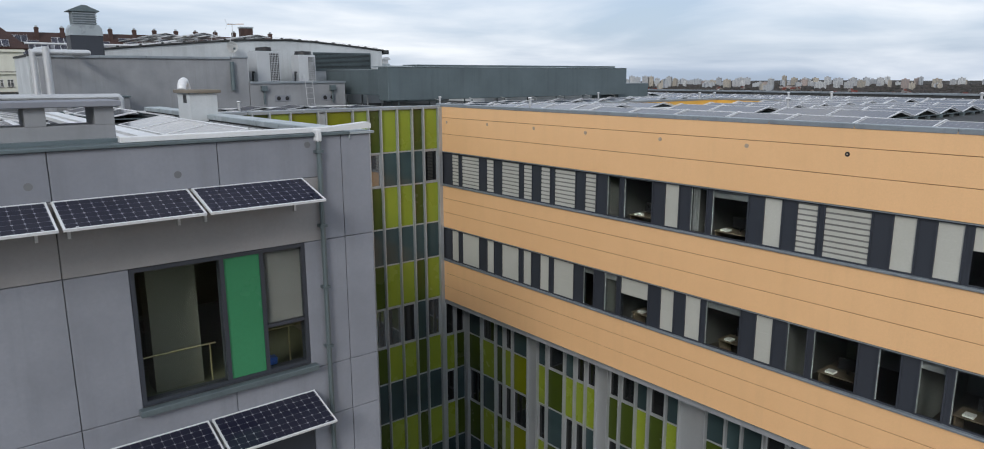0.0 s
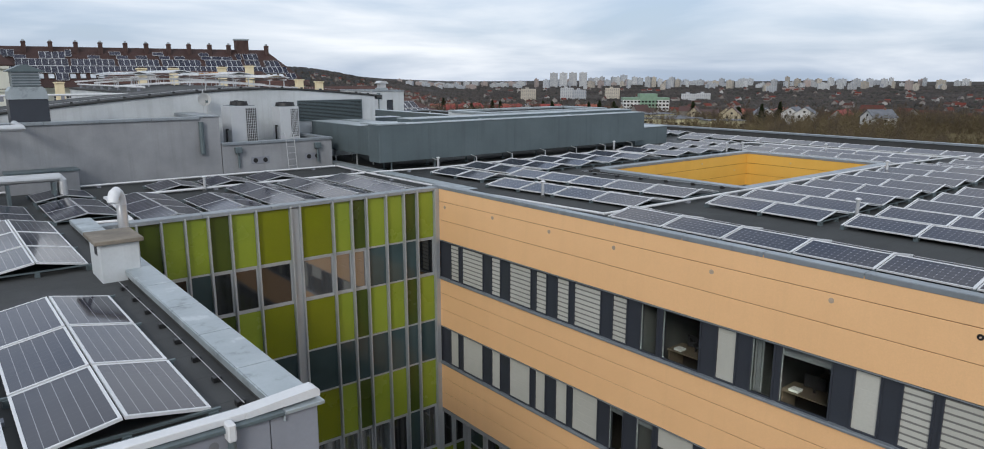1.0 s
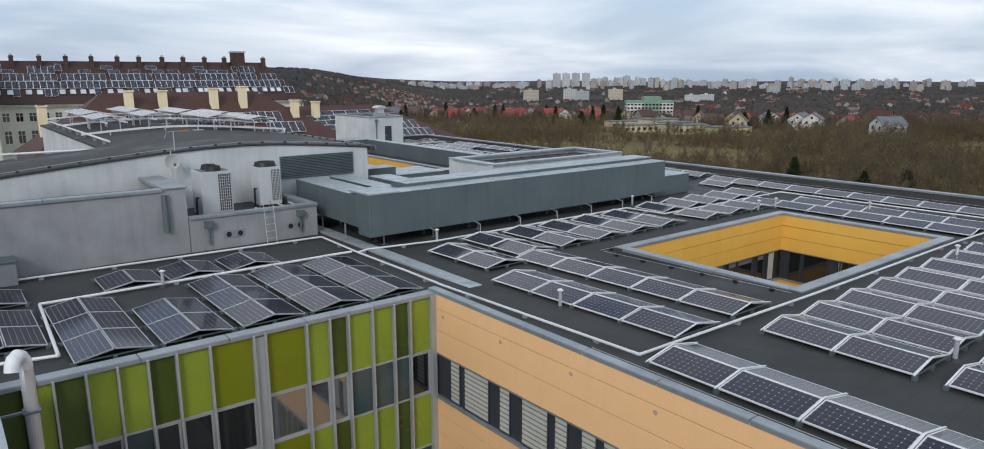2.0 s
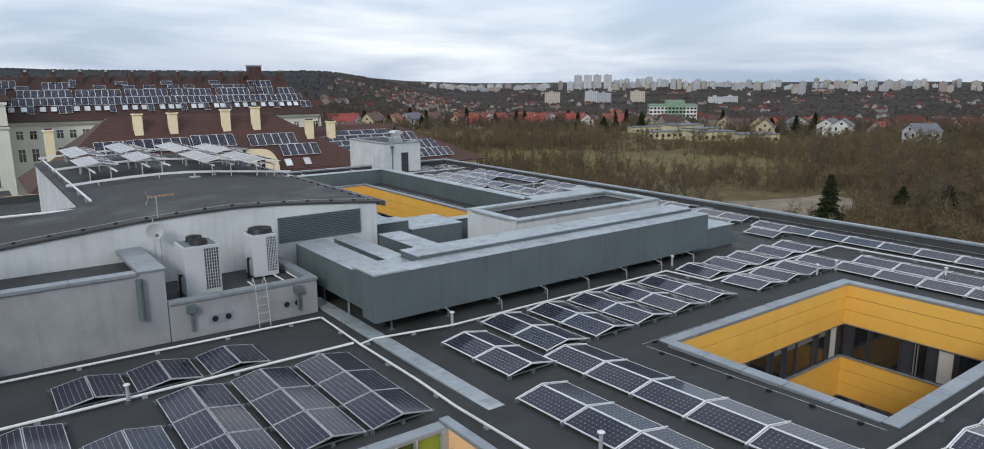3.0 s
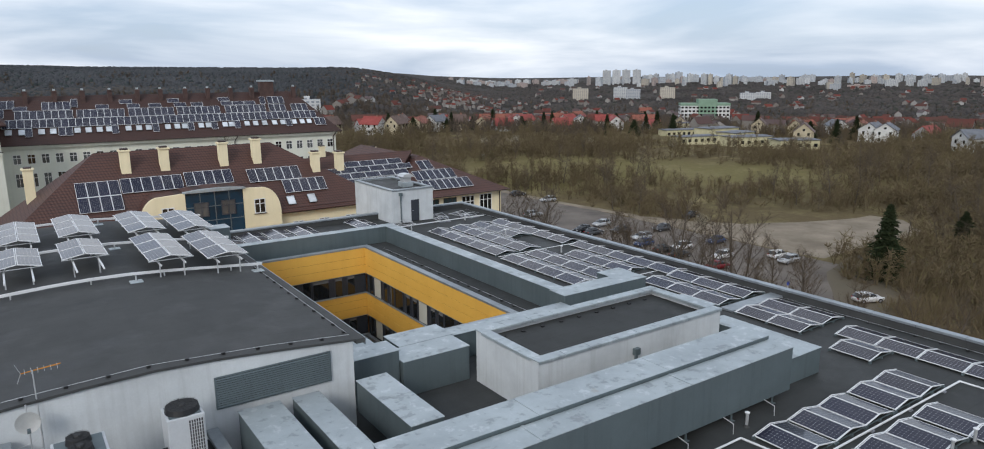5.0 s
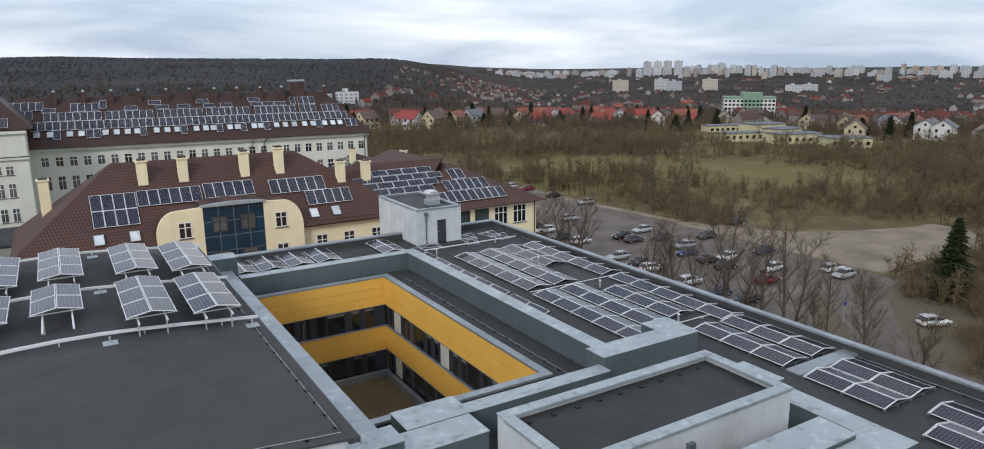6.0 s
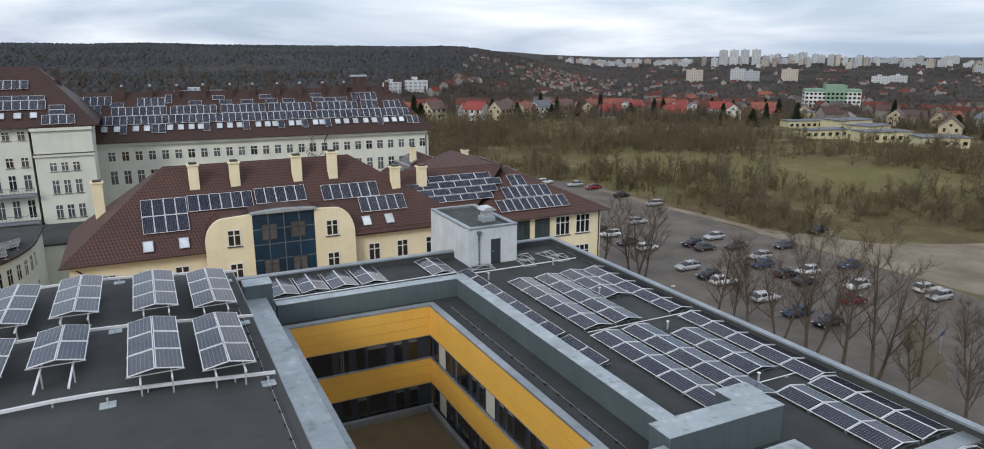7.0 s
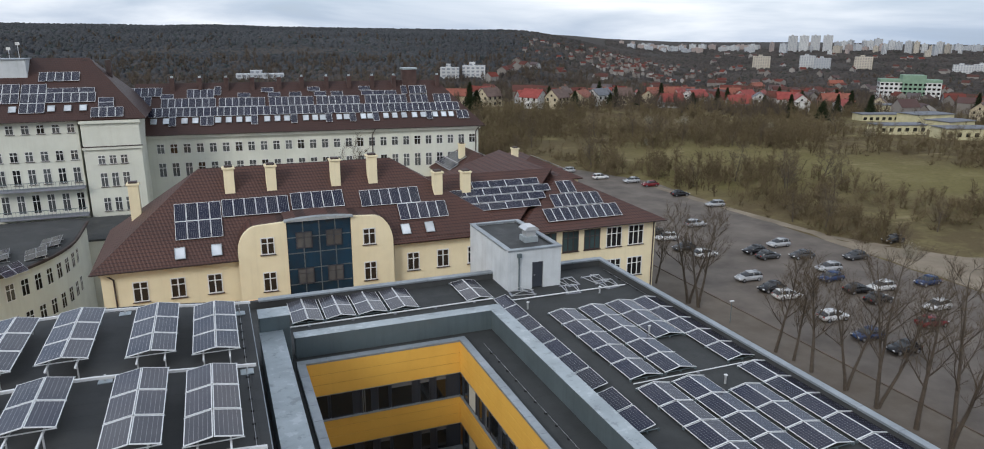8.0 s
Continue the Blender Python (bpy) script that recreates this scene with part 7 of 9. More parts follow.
# flat link building behind the curved wing
LK = thing("link_building", "low flat-roofed grey link building", "house", (0, 141.2, 0))
part("wall", boxes((-12, 0, 0, 21.5, 12.5, 11.2)), CREAM_P, LK)
part("roof", boxes((-12.3, -0.1, 11.2, 21.8, 12.6, 11.45)), FELT, LK, "dark felt flat roof")
part("rooflight", prism([(2.0, 11.45), (6.5, 11.45), (5.6, 12.1), (2.9, 12.1)], "y", 4.0, 6.5), DUCT_TOP, LK, "pale rooflight")
part("rooflight", prism([(10.0, 11.45), (12.2, 11.45), (11.7, 11.9), (10.5, 11.9)], "y", 2.0, 4.0), DUCT_TOP, LK, "pale rooflight")

# ---------------------------------------------------------------- two small tiled wings between the houses
for x0, y0, w, d, ez, rise, lab in ((67.8, 150.0, 11.0, 17.0, 14.2, 3.4, "small tiled wing with modules over its slope"), (73.2, 141.5, 13.0, 14.0, 14.6, 3.2, "low tiled roof covered with dark modules")):
    sw = thing("tiled_wing", lab, "house", (x0, y0, 0))
    part("wall", boxes((0, 0, 0, w, d, ez)), CREAM, sw)
    slope_part("roof", [(-0.6, -0.6, ez), (w + 0.6, -0.6, ez), (w + 0.6, d + 0.6, ez), (-0.6, d + 0.6, ez), (w / 2, 4.0, ez + rise), (w / 2, d - 4.0, ez + rise)],
               [(0, 1, 4), (1, 2, 5, 4), (2, 3, 5), (3, 0, 4, 5)], sw, label="brown tiled hipped roof")
    chimney(sw, w * 0.3, 4.5, ez + 1.0, ez + rise + 1.2)
    for x in (1.2, 4.2, 7.2):
        casement(sw, x, ez - 3.0, 1.3, 1.8, 0.0)
    ar = thing("roof_solar_array", "dark solar modules over the tiled slope of a small wing", "solar array", (x0, y0, 0))
    half = w / 2 + 0.6
    deg = math.degrees(math.atan2(rise, half))
    for side in (-1, 1):
        for i in range(8 if d > 15 else 7):
            for j in range(2):
                s = 1.2 + j * 2.0 + 0.9
                if s > half / math.cos(radians(deg)) - 0.8 or (j == 1 and i in (0, 7)):
                    continue
                m = pose(w / 2 + side * (half - s * math.cos(radians(deg))), 2.9 + i * 1.03, ez + s * math.sin(radians(deg)) + 0.3, 0, side * deg, 0) @ pose(0, 0, 0, 0, 0, 90)
                put_module(ar, MOD_T, m)

# ---------------------------------------------------------------- land
EYE0 = (36.0, 40.0)


def smooth(a, b, v):
    t = min(max((v - a) / (b - a), 0.0), 1.0)
    return t * t * (3 - 2 * t)


def land_z(x, y):
    dx, dy = x - EYE0[0], y - EYE0[1]
    r = math.hypot(dx, dy)
    az = math.degrees(math.atan2(dx, dy))
    left = 1.0 - smooth(22, 36, az) if az > -90 else 1.0 - smooth(90, 130, -az)
    plain = -30 * smooth(250, 1000, r) + 13 * smooth(1250, 2600, r) + 4 * smooth(2600, 4600, r)
    hill = -4 * smooth(300, 520, r) + (54 - 10 * smooth(0, 25, az)) * smooth(520, 1900, r)
    w = 3.0 * noise.noise((x / 160, y / 160, 0)) * smooth(170, 400, r) + 7 * noise.noise((x / 500, y / 500, 3)) * smooth(700, 1500, r)
    return hill * left + plain * (1 - left) + w


def ground_material():
    m, nt, b = nodes_of("winter meadow and scrub")
    p = where(nt)
    a = noise_of(nt, p, 0.011, 6.0, 0.6)
    c = noise_of(nt, p, 0.07, 6.0, 0.65)
    d = noise_of(nt, p, 0.8, 5.0, 0.7)
    col = mixer(nt, ramp(nt, a, 0.4, 0.6), (0.120, 0.090, 0.050), (0.105, 0.085, 0.045))
    for cx, cy, r0, r1 in ((183, 212, 22, 62), (216, 165, 14, 46), (150, 196, 8, 26)):
        grass = nt.nodes.new("ShaderNodeVectorMath")
        grass.operation = "DISTANCE"
        nt.links.new(p, grass.inputs[0])
        grass.inputs[1].default_value = (cx, cy, 0)
        edge = op(nt, "ADD", grass.outputs["Value"], op(nt, "MULTIPLY", c, 46.0))
        col = mixer(nt, ramp(nt, edge, r0 + 22, r1 + 22, 0.9, 0.0), col, (0.158, 0.138, 0.056))
    straw = noise_of(nt, stretched(nt, p, 0.02, 0.09, 0.05), 1.0, 5.0, 0.6)
    col = mixer(nt, ramp(nt, c, 0.48, 0.72), col, (0.215, 0.185, 0.088))
    col = mixer(nt, ramp(nt, straw, 0.62, 0.70, 0.0, 0.6), col, (0.36, 0.30, 0.18))
    col = mixer(nt, ramp(nt, d, 0.4, 0.75, 0.0, 0.6), col, (0.080, 0.058, 0.028))
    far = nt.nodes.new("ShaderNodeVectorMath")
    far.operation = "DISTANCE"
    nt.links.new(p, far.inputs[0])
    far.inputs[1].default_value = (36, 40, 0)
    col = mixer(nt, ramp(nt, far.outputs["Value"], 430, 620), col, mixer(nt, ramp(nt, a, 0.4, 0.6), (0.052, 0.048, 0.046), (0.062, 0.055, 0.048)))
    nt.links.new(col, b.inputs["Base Color"])
    b.inputs["Roughness"].default_value = 0.95
    b.inputs["Specular IOR Level"].default_value = 0.08
    bump(nt, b, d, 0.8, 0.2)
    return m


rs = [0, 25, 50, 80, 120, 170, 230, 300, 380, 470, 580, 720, 900, 1150, 1450, 1800, 2200, 2700, 3300, 4000, 4700]
bm = bmesh.new()
rings = []
N_AZ = 144
for r in rs[1:]:
    ring = []
    for k in range(N_AZ):
        a = 2 * math.pi * k / N_AZ
        x, y = EYE0[0] + r * math.sin(a), EYE0[1] + r * math.cos(a)
        ring.append(bm.verts.new((x, y, land_z(x, y) - 0.02)))
    rings.append(ring)
c = bm.verts.new((*EYE0, -0.02))
for k in range(N_AZ):
    bm.faces.new([c, rings[0][(k + 1) % N_AZ], rings[0][k]])
    for a, b in zip(rings, rings[1:]):
        bm.faces.new([a[k], a[(k + 1) % N_AZ], b[(k + 1) % N_AZ], b[k]])
for f_ in bm.faces:
    f_.smooth = True
    f_.normal_update()
    if f_.normal.z < 0:
        f_.normal_flip()
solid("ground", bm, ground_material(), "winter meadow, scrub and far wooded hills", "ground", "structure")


def sheet(name, pts, z, mat, label, category, wobble=0.0, seed=1):
    """A thin flat piece of ground with an outline of corner points, its edges broken up a little."""
    rnd = random.Random(seed)
    out = []
    for (x0, y0), (x1, y1) in zip(pts, pts[1:] + pts[:1]):
        n = max(1, int(math.hypot(x1 - x0, y1 - y0) / 4)) if wobble else 1
        for i in range(n):
            t = i / n
            out.append((x0 + (x1 - x0) * t + rnd.uniform(-wobble, wobble), y0 + (y1 - y0) * t + rnd.uniform(-wobble, wobble)))
    b = bmesh.new()
    f = b.faces.new([b.verts.new((x, y, z)) for x, y in out])
    f.normal_update()
    if f.normal.z < 0:
        f.normal_flip()
    bmesh.ops.triangulate(b, faces=b.faces[:])
    return solid(name, b, mat, label, category, "structure")


ASPHALT = surface("worn asphalt", (0.138, 0.114, 0.094), (0.078, 0.065, 0.054), 0.85, coarse=0.16, fine=6.0, relief=0.3)
SAND = surface("pale gravel and sand", (0.25, 0.205, 0.148), (0.135, 0.107, 0.075), 0.9, coarse=0.14, fine=4.0, relief=0.3)
GRASS = surface("thin spring grass", (0.092, 0.074, 0.045), (0.112, 0.090, 0.060), 0.95, coarse=0.3, fine=8.0, relief=0.4)
DIRT = surface("trodden brown earth", (0.135, 0.112, 0.088), (0.095, 0.080, 0.062), 0.95, coarse=0.35, fine=7.0, relief=0.4, spec=0.1)
PAVING = surface("grey concrete paving", (0.24, 0.23, 0.215), (0.18, 0.172, 0.16), 0.85, coarse=0.4, fine=10.0, relief=0.2)
WORN_WALK = surface("worn brown-grey walk", (0.155, 0.133, 0.112), (0.115, 0.097, 0.080), 0.9, coarse=0.25, fine=7.0, relief=0.3, spec=0.1)
KERB_B = surface("dull brown kerb", (0.14, 0.105, 0.08), (0.10, 0.078, 0.06), 0.9, relief=0.2)
sheet("road", [(62, -40), (100, -40), (116, 60), (136, 84), (136.5, 196), (120, 230), (103, 240), (62, 240)], 0.0, ASPHALT, "worn grey-brown asphalt car park and drive", "car park", 0.3)
YARD = [(136.5, 162), (139, 137), (143, 131), (151, 121), (165, 114), (180, 110), (181, 104), (172, 95), (158, 95.5), (148, 96), (137, 96)]
sheet("gravel_yard", YARD, 0.01, SAND, "bare patch of pale gravel beside the car park", "gravel", 0.6, 4)
sheet("dirt_track", [(134.8, 196), (137.2, 160), (140, 140), (144.5, 131), (141.5, 131), (137, 142), (134.5, 165), (132.6, 194)], 0.015, SAND, "pale dirt edge of the car park", "dirt track", 0.25, 6)
# Unseen sheet, added so the windows reflect grey ground instead of brown.
sheet("road", [(-40, -30), (27.3, -30), (27.3, 37), (-40, 37)], 0.0, PAVING, "unseen grey ground sheet added between the clinic wings", "yard")
sheet("verge", [(86, 40), (92.4, 40), (92.4, 160), (86, 160)], 0.012, DIRT, "strip of trodden brown earth under the tree row", "verge", 0.2, 3)
sheet("pavement", [(92.4, 40), (98.0, 40), (98.0, 162), (92.4, 162)], 0.014, WORN_WALK, "narrow concrete pavement", "pavement")
sheet("verge", [(106, 40), (108, 73), (118, 82), (130, 91), (150, 94.5), (160, 60), (150, 40)], 0.013, GRASS, "rough brown ground under a thicket", "verge", 0.5, 9)
sheet("verge", [(104.5, 80), (111, 84.5), (119, 93), (118.6, 95.6), (112, 90), (104, 84.5)], 0.016, GRASS, "small grass island beside the drive", "verge", 0.15, 5)
KERB = mesh_of("kerb_stone", boxes((0, 0.01, 0, 0.15, 0.99, 0.13), bevel=0.015), KERB_B)
kb = thing("kerb", "dull brown kerb along the car park", "kerb", (98.02, 70, 0), kind="structure")
for i in range(92):
    placed("kerb_stone", KERB, kb, pose(0, i, 0))


# ---------------------------------------------------------------- cars
RUBBER = surface("tyre rubber", (0.015, 0.015, 0.016), None, 0.8, relief=0.0)
RIM = surface("alloy rim", (0.4, 0.4, 0.42), None, 0.35, 0.7, relief=0.0)
CAR_GLASS = glass_like("car glass", (0.012, 0.014, 0.016), 0.03, 1.0)
LAMP_C = surface("clear lamp", (0.7, 0.7, 0.7), None, 0.15, relief=0.0)
LAMP_R = surface("red lamp", (0.35, 0.01, 0.01), None, 0.2, relief=0.0)


def loft(sections):
    """A body lofted through cross sections: (x, half width, z low, z high, top half width)."""
    b = bmesh.new()
    rings_ = []
    for x, w, z0, z1, wt in sections:
        zm = z0 + (z1 - z0) * 0.55
        prof = [(-w * 0.92, z0), (w * 0.92, z0), (w, z0 + (z1 - z0) * 0.2), (w, zm), (wt, z1), (-wt, z1), (-w, zm), (-w, z0 + (z1 - z0) * 0.2)]
        rings_.append([b.verts.new((x, yy, zz)) for yy, zz in prof])
    for a, c_ in zip(rings_, rings_[1:]):
        for i in range(8):
            b.faces.new([a[i], a[(i + 1) % 8], c_[(i + 1) % 8], c_[i]])
    b.faces.new(rings_[0][::-1])
    b.faces.new(rings_[-1])
    bmesh.ops.recalc_face_normals(b, faces=b.faces[:])
    for f in b.faces:
        f.smooth = True
    return b


def car(paint_name, rgb, label, estate=False):
    paint = surface(paint_name, rgb, None, 0.25, 0.2, relief=0.0, coarse=1.0)
    c_ = thing("car", label, "car", (0, 0, -500))
    part("body", loft([(-2.12, 0.74, 0.42, 0.72, 0.62), (-2.0, 0.84, 0.3, 0.86, 0.74), (-1.3, 0.88, 0.22, 0.93, 0.8), (0.0, 0.89, 0.22, 0.95, 0.82), (1.0, 0.88, 0.22, 0.92, 0.8), (1.75, 0.84, 0.28, 0.78, 0.72), (2.12, 0.70, 0.4, 0.62, 0.6)]), paint, c_)
    tail = -1.95 if estate else -1.55
    part("cabin", loft([(tail - 0.12, 0.74, 0.88, 0.96, 0.7), (tail + 0.35, 0.76, 0.88, 1.38, 0.6), (-0.5, 0.78, 0.9, 1.46, 0.62), (0.2, 0.77, 0.9, 1.42, 0.6), (1.05, 0.74, 0.88, 0.95, 0.68)]), CAR_GLASS, c_, "dark car windows")
    part("roof", loft([(tail + 0.3, 0.62, 1.36, 1.42, 0.52), (-0.5, 0.64, 1.43, 1.5, 0.55), (0.28, 0.62, 1.38, 1.44, 0.52)]), paint, c_)
    for sx in (tail + 0.5, -0.35):
        for sy in (-0.7025, 0.7025):
            part("pillar", boxes((sx - 0.05, sy - 0.08, 0.9, sx + 0.05, sy + 0.08, 1.4)), paint, c_)
    wm = rod(bmesh.new(), (0, -0.1, 0), (0, 0.1, 0), 0.32, sides=16)
    wm = mesh_of("wheel", wm, RUBBER)
    rm = mesh_of("rim", rod(rod(bmesh.new(), (0, 0.09, 0), (0, 0.115, 0), 0.21, 0.19, 12), (0, -0.115, 0), (0, -0.09, 0), 0.19, 0.21, 12), RIM)
    for x in (-1.3, 1.32):
        for y in (-0.8, 0.8):
            w = placed("wheel", wm, c_, pose(x, y, 0.32))
            placed("rim", rm, w, Matrix.Identity(4))
    for y in (-0.6, 0.6):
        part("headlight", boxes((1.98, y - 0.16, 0.58, 2.1, y + 0.16, 0.72), bevel=0.02), LAMP_C, c_)
        part("tail_light", boxes((-2.11, y - 0.14, 0.66, -2.0, y + 0.14, 0.84), bevel=0.02), LAMP_R, c_)
    for y in (-0.94, 0.94):
        part("mirror", boxes((0.65, y - 0.08, 0.92, 0.8, y + 0.08, 1.04), bevel=0.02), paint, c_)
    return c_


kinds = [car("black paint", (0.012, 0.012, 0.014), "black hatchback parked on worn asphalt"), car("silver paint", (0.42, 0.43, 0.44), "silver estate car parked on worn asphalt", True),
         car("white paint", (0.70, 0.70, 0.69), "white estate car parked on worn asphalt", True), car("blue paint", (0.02, 0.045, 0.12), "dark blue hatchback parked on worn asphalt"),
         car("red paint", (0.18, 0.015, 0.02), "dark red hatchback parked on worn asphalt"), car("graphite paint", (0.06, 0.062, 0.066), "graphite grey hatchback parked on worn asphalt")]
B_, S_, W_, U_, R_, G_ = range(6)
ROWS_WEST = [(133.4, 178.7, B_), (134.3, 167.1, S_), (108.8, 148.5, W_), (119.9, 154.7, S_), (107.6, 125.1, S_), (118.3, 136.1, B_), (118.4, 132.9, G_), (125.2, 137.9, S_), (107.6, 120.1, B_), (107.5, 116.8, W_), (123.9, 131.0, G_), (122.9, 124.3, S_), (107.4, 108.4, W_), (132.1, 127.4, G_), (123.2, 114.6, W_), (118.5, 111.0, B_), (131.8, 113.8, U_), (123.8, 106.1, W_)]
ROWS_EAST = [(117.8, 102.2, R_), (106.6, 102.1, U_), (107.3, 97.7, B_), (131.9, 100.6, W_), (146.8, 132.5, B_), (130.2, 97.6, S_), (109.1, 137.5, W_), (108.4, 151.7, B_), (119.5, 120.5, U_), (119.0, 115.0, B_), (133.0, 190.5, R_), (131.0, 196.0, S_), (126.0, 203.0, W_), (122.0, 214.0, S_), (119.0, 214.5, R_), (108.0, 160.0, G_), (68.5, 66.0, B_), (108.0, 142.0, G_)]
for i, (x, y, k) in enumerate(ROWS_WEST + ROWS_EAST):
    copy_thing(kinds[k], pose(x, y, 0.0, 0, 0, (180 if i % 3 else 0) + ((i * 37) % 9 - 4) - 4))
vn = copy_thing(kinds[W_], pose(120.4, 78.8, 0.0, 0, 0, -24))
vn["label"] = "white estate car parked among bare bushes"
for k in kinds:
    for o in (*k.children_recursive, k):
        bpy.data.objects.remove(o)

# ---------------------------------------------------------------- trees
BARK = surface("grey-brown bark", (0.085, 0.068, 0.052), (0.06, 0.048, 0.038), 0.9, local=True, coarse=1.5)


def island_material(name, a, b, c, rough=0.9, patch=0.05, depth=0.5):
    m, nt, bs = nodes_of(name)
    geo = nt.nodes.new("ShaderNodeNewGeometry")
    rnd = geo.outputs["Random Per Island"]
    col = mixer(nt, ramp(nt, rnd, 0.0, 0.6), a, b)
    col = mixer(nt, ramp(nt, rnd, 0.75, 1.0), col, c)
    n = noise_of(nt, geo.outputs["Position"], patch, 4.0)
    col = mixer(nt, ramp(nt, n, 0.35, 0.7, 0.0, depth), col, tuple(q * 0.55 for q in a))
    nt.links.new(col, bs.inputs["Base Color"])
    bs.inputs["Roughness"].default_value = rough
    bs.inputs["Specular IOR Level"].default_value = 0.08
    return m


TWIG = island_material("bare twigs", (0.088, 0.068, 0.050), (0.112, 0.088, 0.064), (0.140, 0.114, 0.070))
SCRUB = island_material("bare scrub stems", (0.120, 0.091, 0.055), (0.158, 0.124, 0.076), (0.155, 0.142, 0.062), patch=0.025, depth=0.55)
# Far woods: the blue-grey of distance haze is put into these colours.
WOOD_FAR = island_material("haze-tinted far bare woods", (0.060, 0.064, 0.070), (0.066, 0.068, 0.072), (0.034, 0.045, 0.043), patch=0.0032, depth=0.75)
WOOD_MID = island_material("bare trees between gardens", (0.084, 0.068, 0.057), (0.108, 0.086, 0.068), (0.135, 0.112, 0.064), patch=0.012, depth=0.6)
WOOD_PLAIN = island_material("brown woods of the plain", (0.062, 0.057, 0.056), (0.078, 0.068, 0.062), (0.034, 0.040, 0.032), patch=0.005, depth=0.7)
NEEDLE = island_material("spruce needles", (0.020, 0.030, 0.014), (0.028, 0.038, 0.018), (0.042, 0.046, 0.022))
BLOSSOM = island_material("pale blossom and buds", (0.36, 0.33, 0.27), (0.30, 0.27, 0.2), (0.22, 0.2, 0.12))


class Net:
    """Vertex and face lists for meshes with very many small pieces."""

    def __init__(self):
        self.v, self.f = [], []

    def bar(self, a, b, r0, r1, sides):
        d = (b - a)
        if d.length < 1e-6:
            return
        q = d.to_track_quat("Z", "Y").to_matrix()
        n = len(self.v)
        for p, r in ((a, r0), (b, r1)):
            for i in range(sides):
                t = 2 * math.pi * i / sides
                self.v.append(p + q @ Vector((r * math.cos(t), r * math.sin(t), 0)))
        for i in range(sides):
            j = (i + 1) % sides
            self.f.append((n + i, n + j, n + sides + j, n + sides + i))

    def sliver(self, a, b, w, rnd):
        d = b - a
        s = d.cross(Vector((rnd.uniform(-1, 1), rnd.uniform(-1, 1), rnd.uniform(-1, 1))))
        if s.length < 1e-6:
            return
        s = s.normalized() * w
        n = len(self.v)
        self.v += [a - s, a + s, b]
        self.f.append((n, n + 1, n + 2))

    def mesh(self, name, mat, smooth_faces=False):
        me = bpy.data.meshes.new(name)
        me.from_pydata([tuple(p) for p in self.v], [], self.f)
        me.materials.append(mat)
        me.update()
        if smooth_faces:
            me.polygons.foreach_set("use_smooth", [True] * len(me.polygons))
        return me


def bare_tree(seed, height, spread, limbs=11, twigs=7, rich=True):
    """Meshes of a leafless tree: trunk with limbs, and a crown of twigs."""
    rnd = random.Random(seed)
    wood, fine = Net(), Net()

    def wander(p, d, length, r, n, sides, bend):
        pts = [(p.copy(), r)]
        for i in range(n):
            d = (d + Vector((rnd.uniform(-bend, bend), rnd.uniform(-bend, bend), rnd.uniform(-bend * 0.3, bend * 0.6)))).normalized()
            p2 = p + d * (length / n)
            r2 = r * (0.8 if i < n - 1 else 0.5)
            wood.bar(p, p2, r, r2, sides)
            p, r = p2, r2
            pts.append((p.copy(), r))
        return pts

    trunk = wander(Vector((0, 0, 0)), Vector((rnd.uniform(-0.06, 0.06), rnd.uniform(-0.06, 0.06), 1)), height * 0.82, height * 0.0175 + 0.03, 9, 7, 0.09)
    for k in range(limbs):
        t = 0.22 + 0.78 * (k + rnd.random() * 0.6) / limbs
        i = min(int(t * 9), 8)
        p, r = trunk[i][0].lerp(trunk[i + 1][0], t * 9 - i if t * 9 - i < 1 else 1), trunk[i][1]
        a = k * 2.4 + rnd.uniform(-0.5, 0.5)
        up = 0.55 + 0.7 * t
        d = Vector((math.cos(a), math.sin(a), up)).normalized()
        limb = wander(p, d, spread * (1.15 - 0.6 * t) * rnd.uniform(0.8, 1.15), r * 0.55, 5, 5, 0.22)
        for q in range(1, 6):
            for s in range(3 if rich else 2):
                lp, lr = limb[q]
                d2 = Vector((rnd.uniform(-1, 1), rnd.uniform(-1, 1), rnd.uniform(-0.05, 1.0))).normalized()
                sub = wander(lp, d2, spread * rnd.uniform(0.25, 0.45), lr * 0.5, 3, 3, 0.3)
                for sp, sr in sub[1:]:
                    for w in range(twigs):
                        d3 = Vector((rnd.uniform(-1, 1), rnd.uniform(-1, 1), rnd.uniform(-0.2, 1.0))).normalized()
                        e = sp + d3 * spread * rnd.uniform(0.1, 0.24)
                        fine.sliver(sp, e, max(0.008, height * 0.0011), rnd)
                        if rich:
                            for z in range(2):
                                m = sp.lerp(e, rnd.uniform(0.3, 0.9))
                                fine.sliver(m, m + Vector((rnd.uniform(-1, 1), rnd.uniform(-1, 1), rnd.uniform(-0.1, 0.9))).normalized() * spread * rnd.uniform(0.06, 0.13), max(0.006, height * 0.0008), rnd)
    return wood.mesh("trunk", BARK), fine.mesh("crown", TWIG)


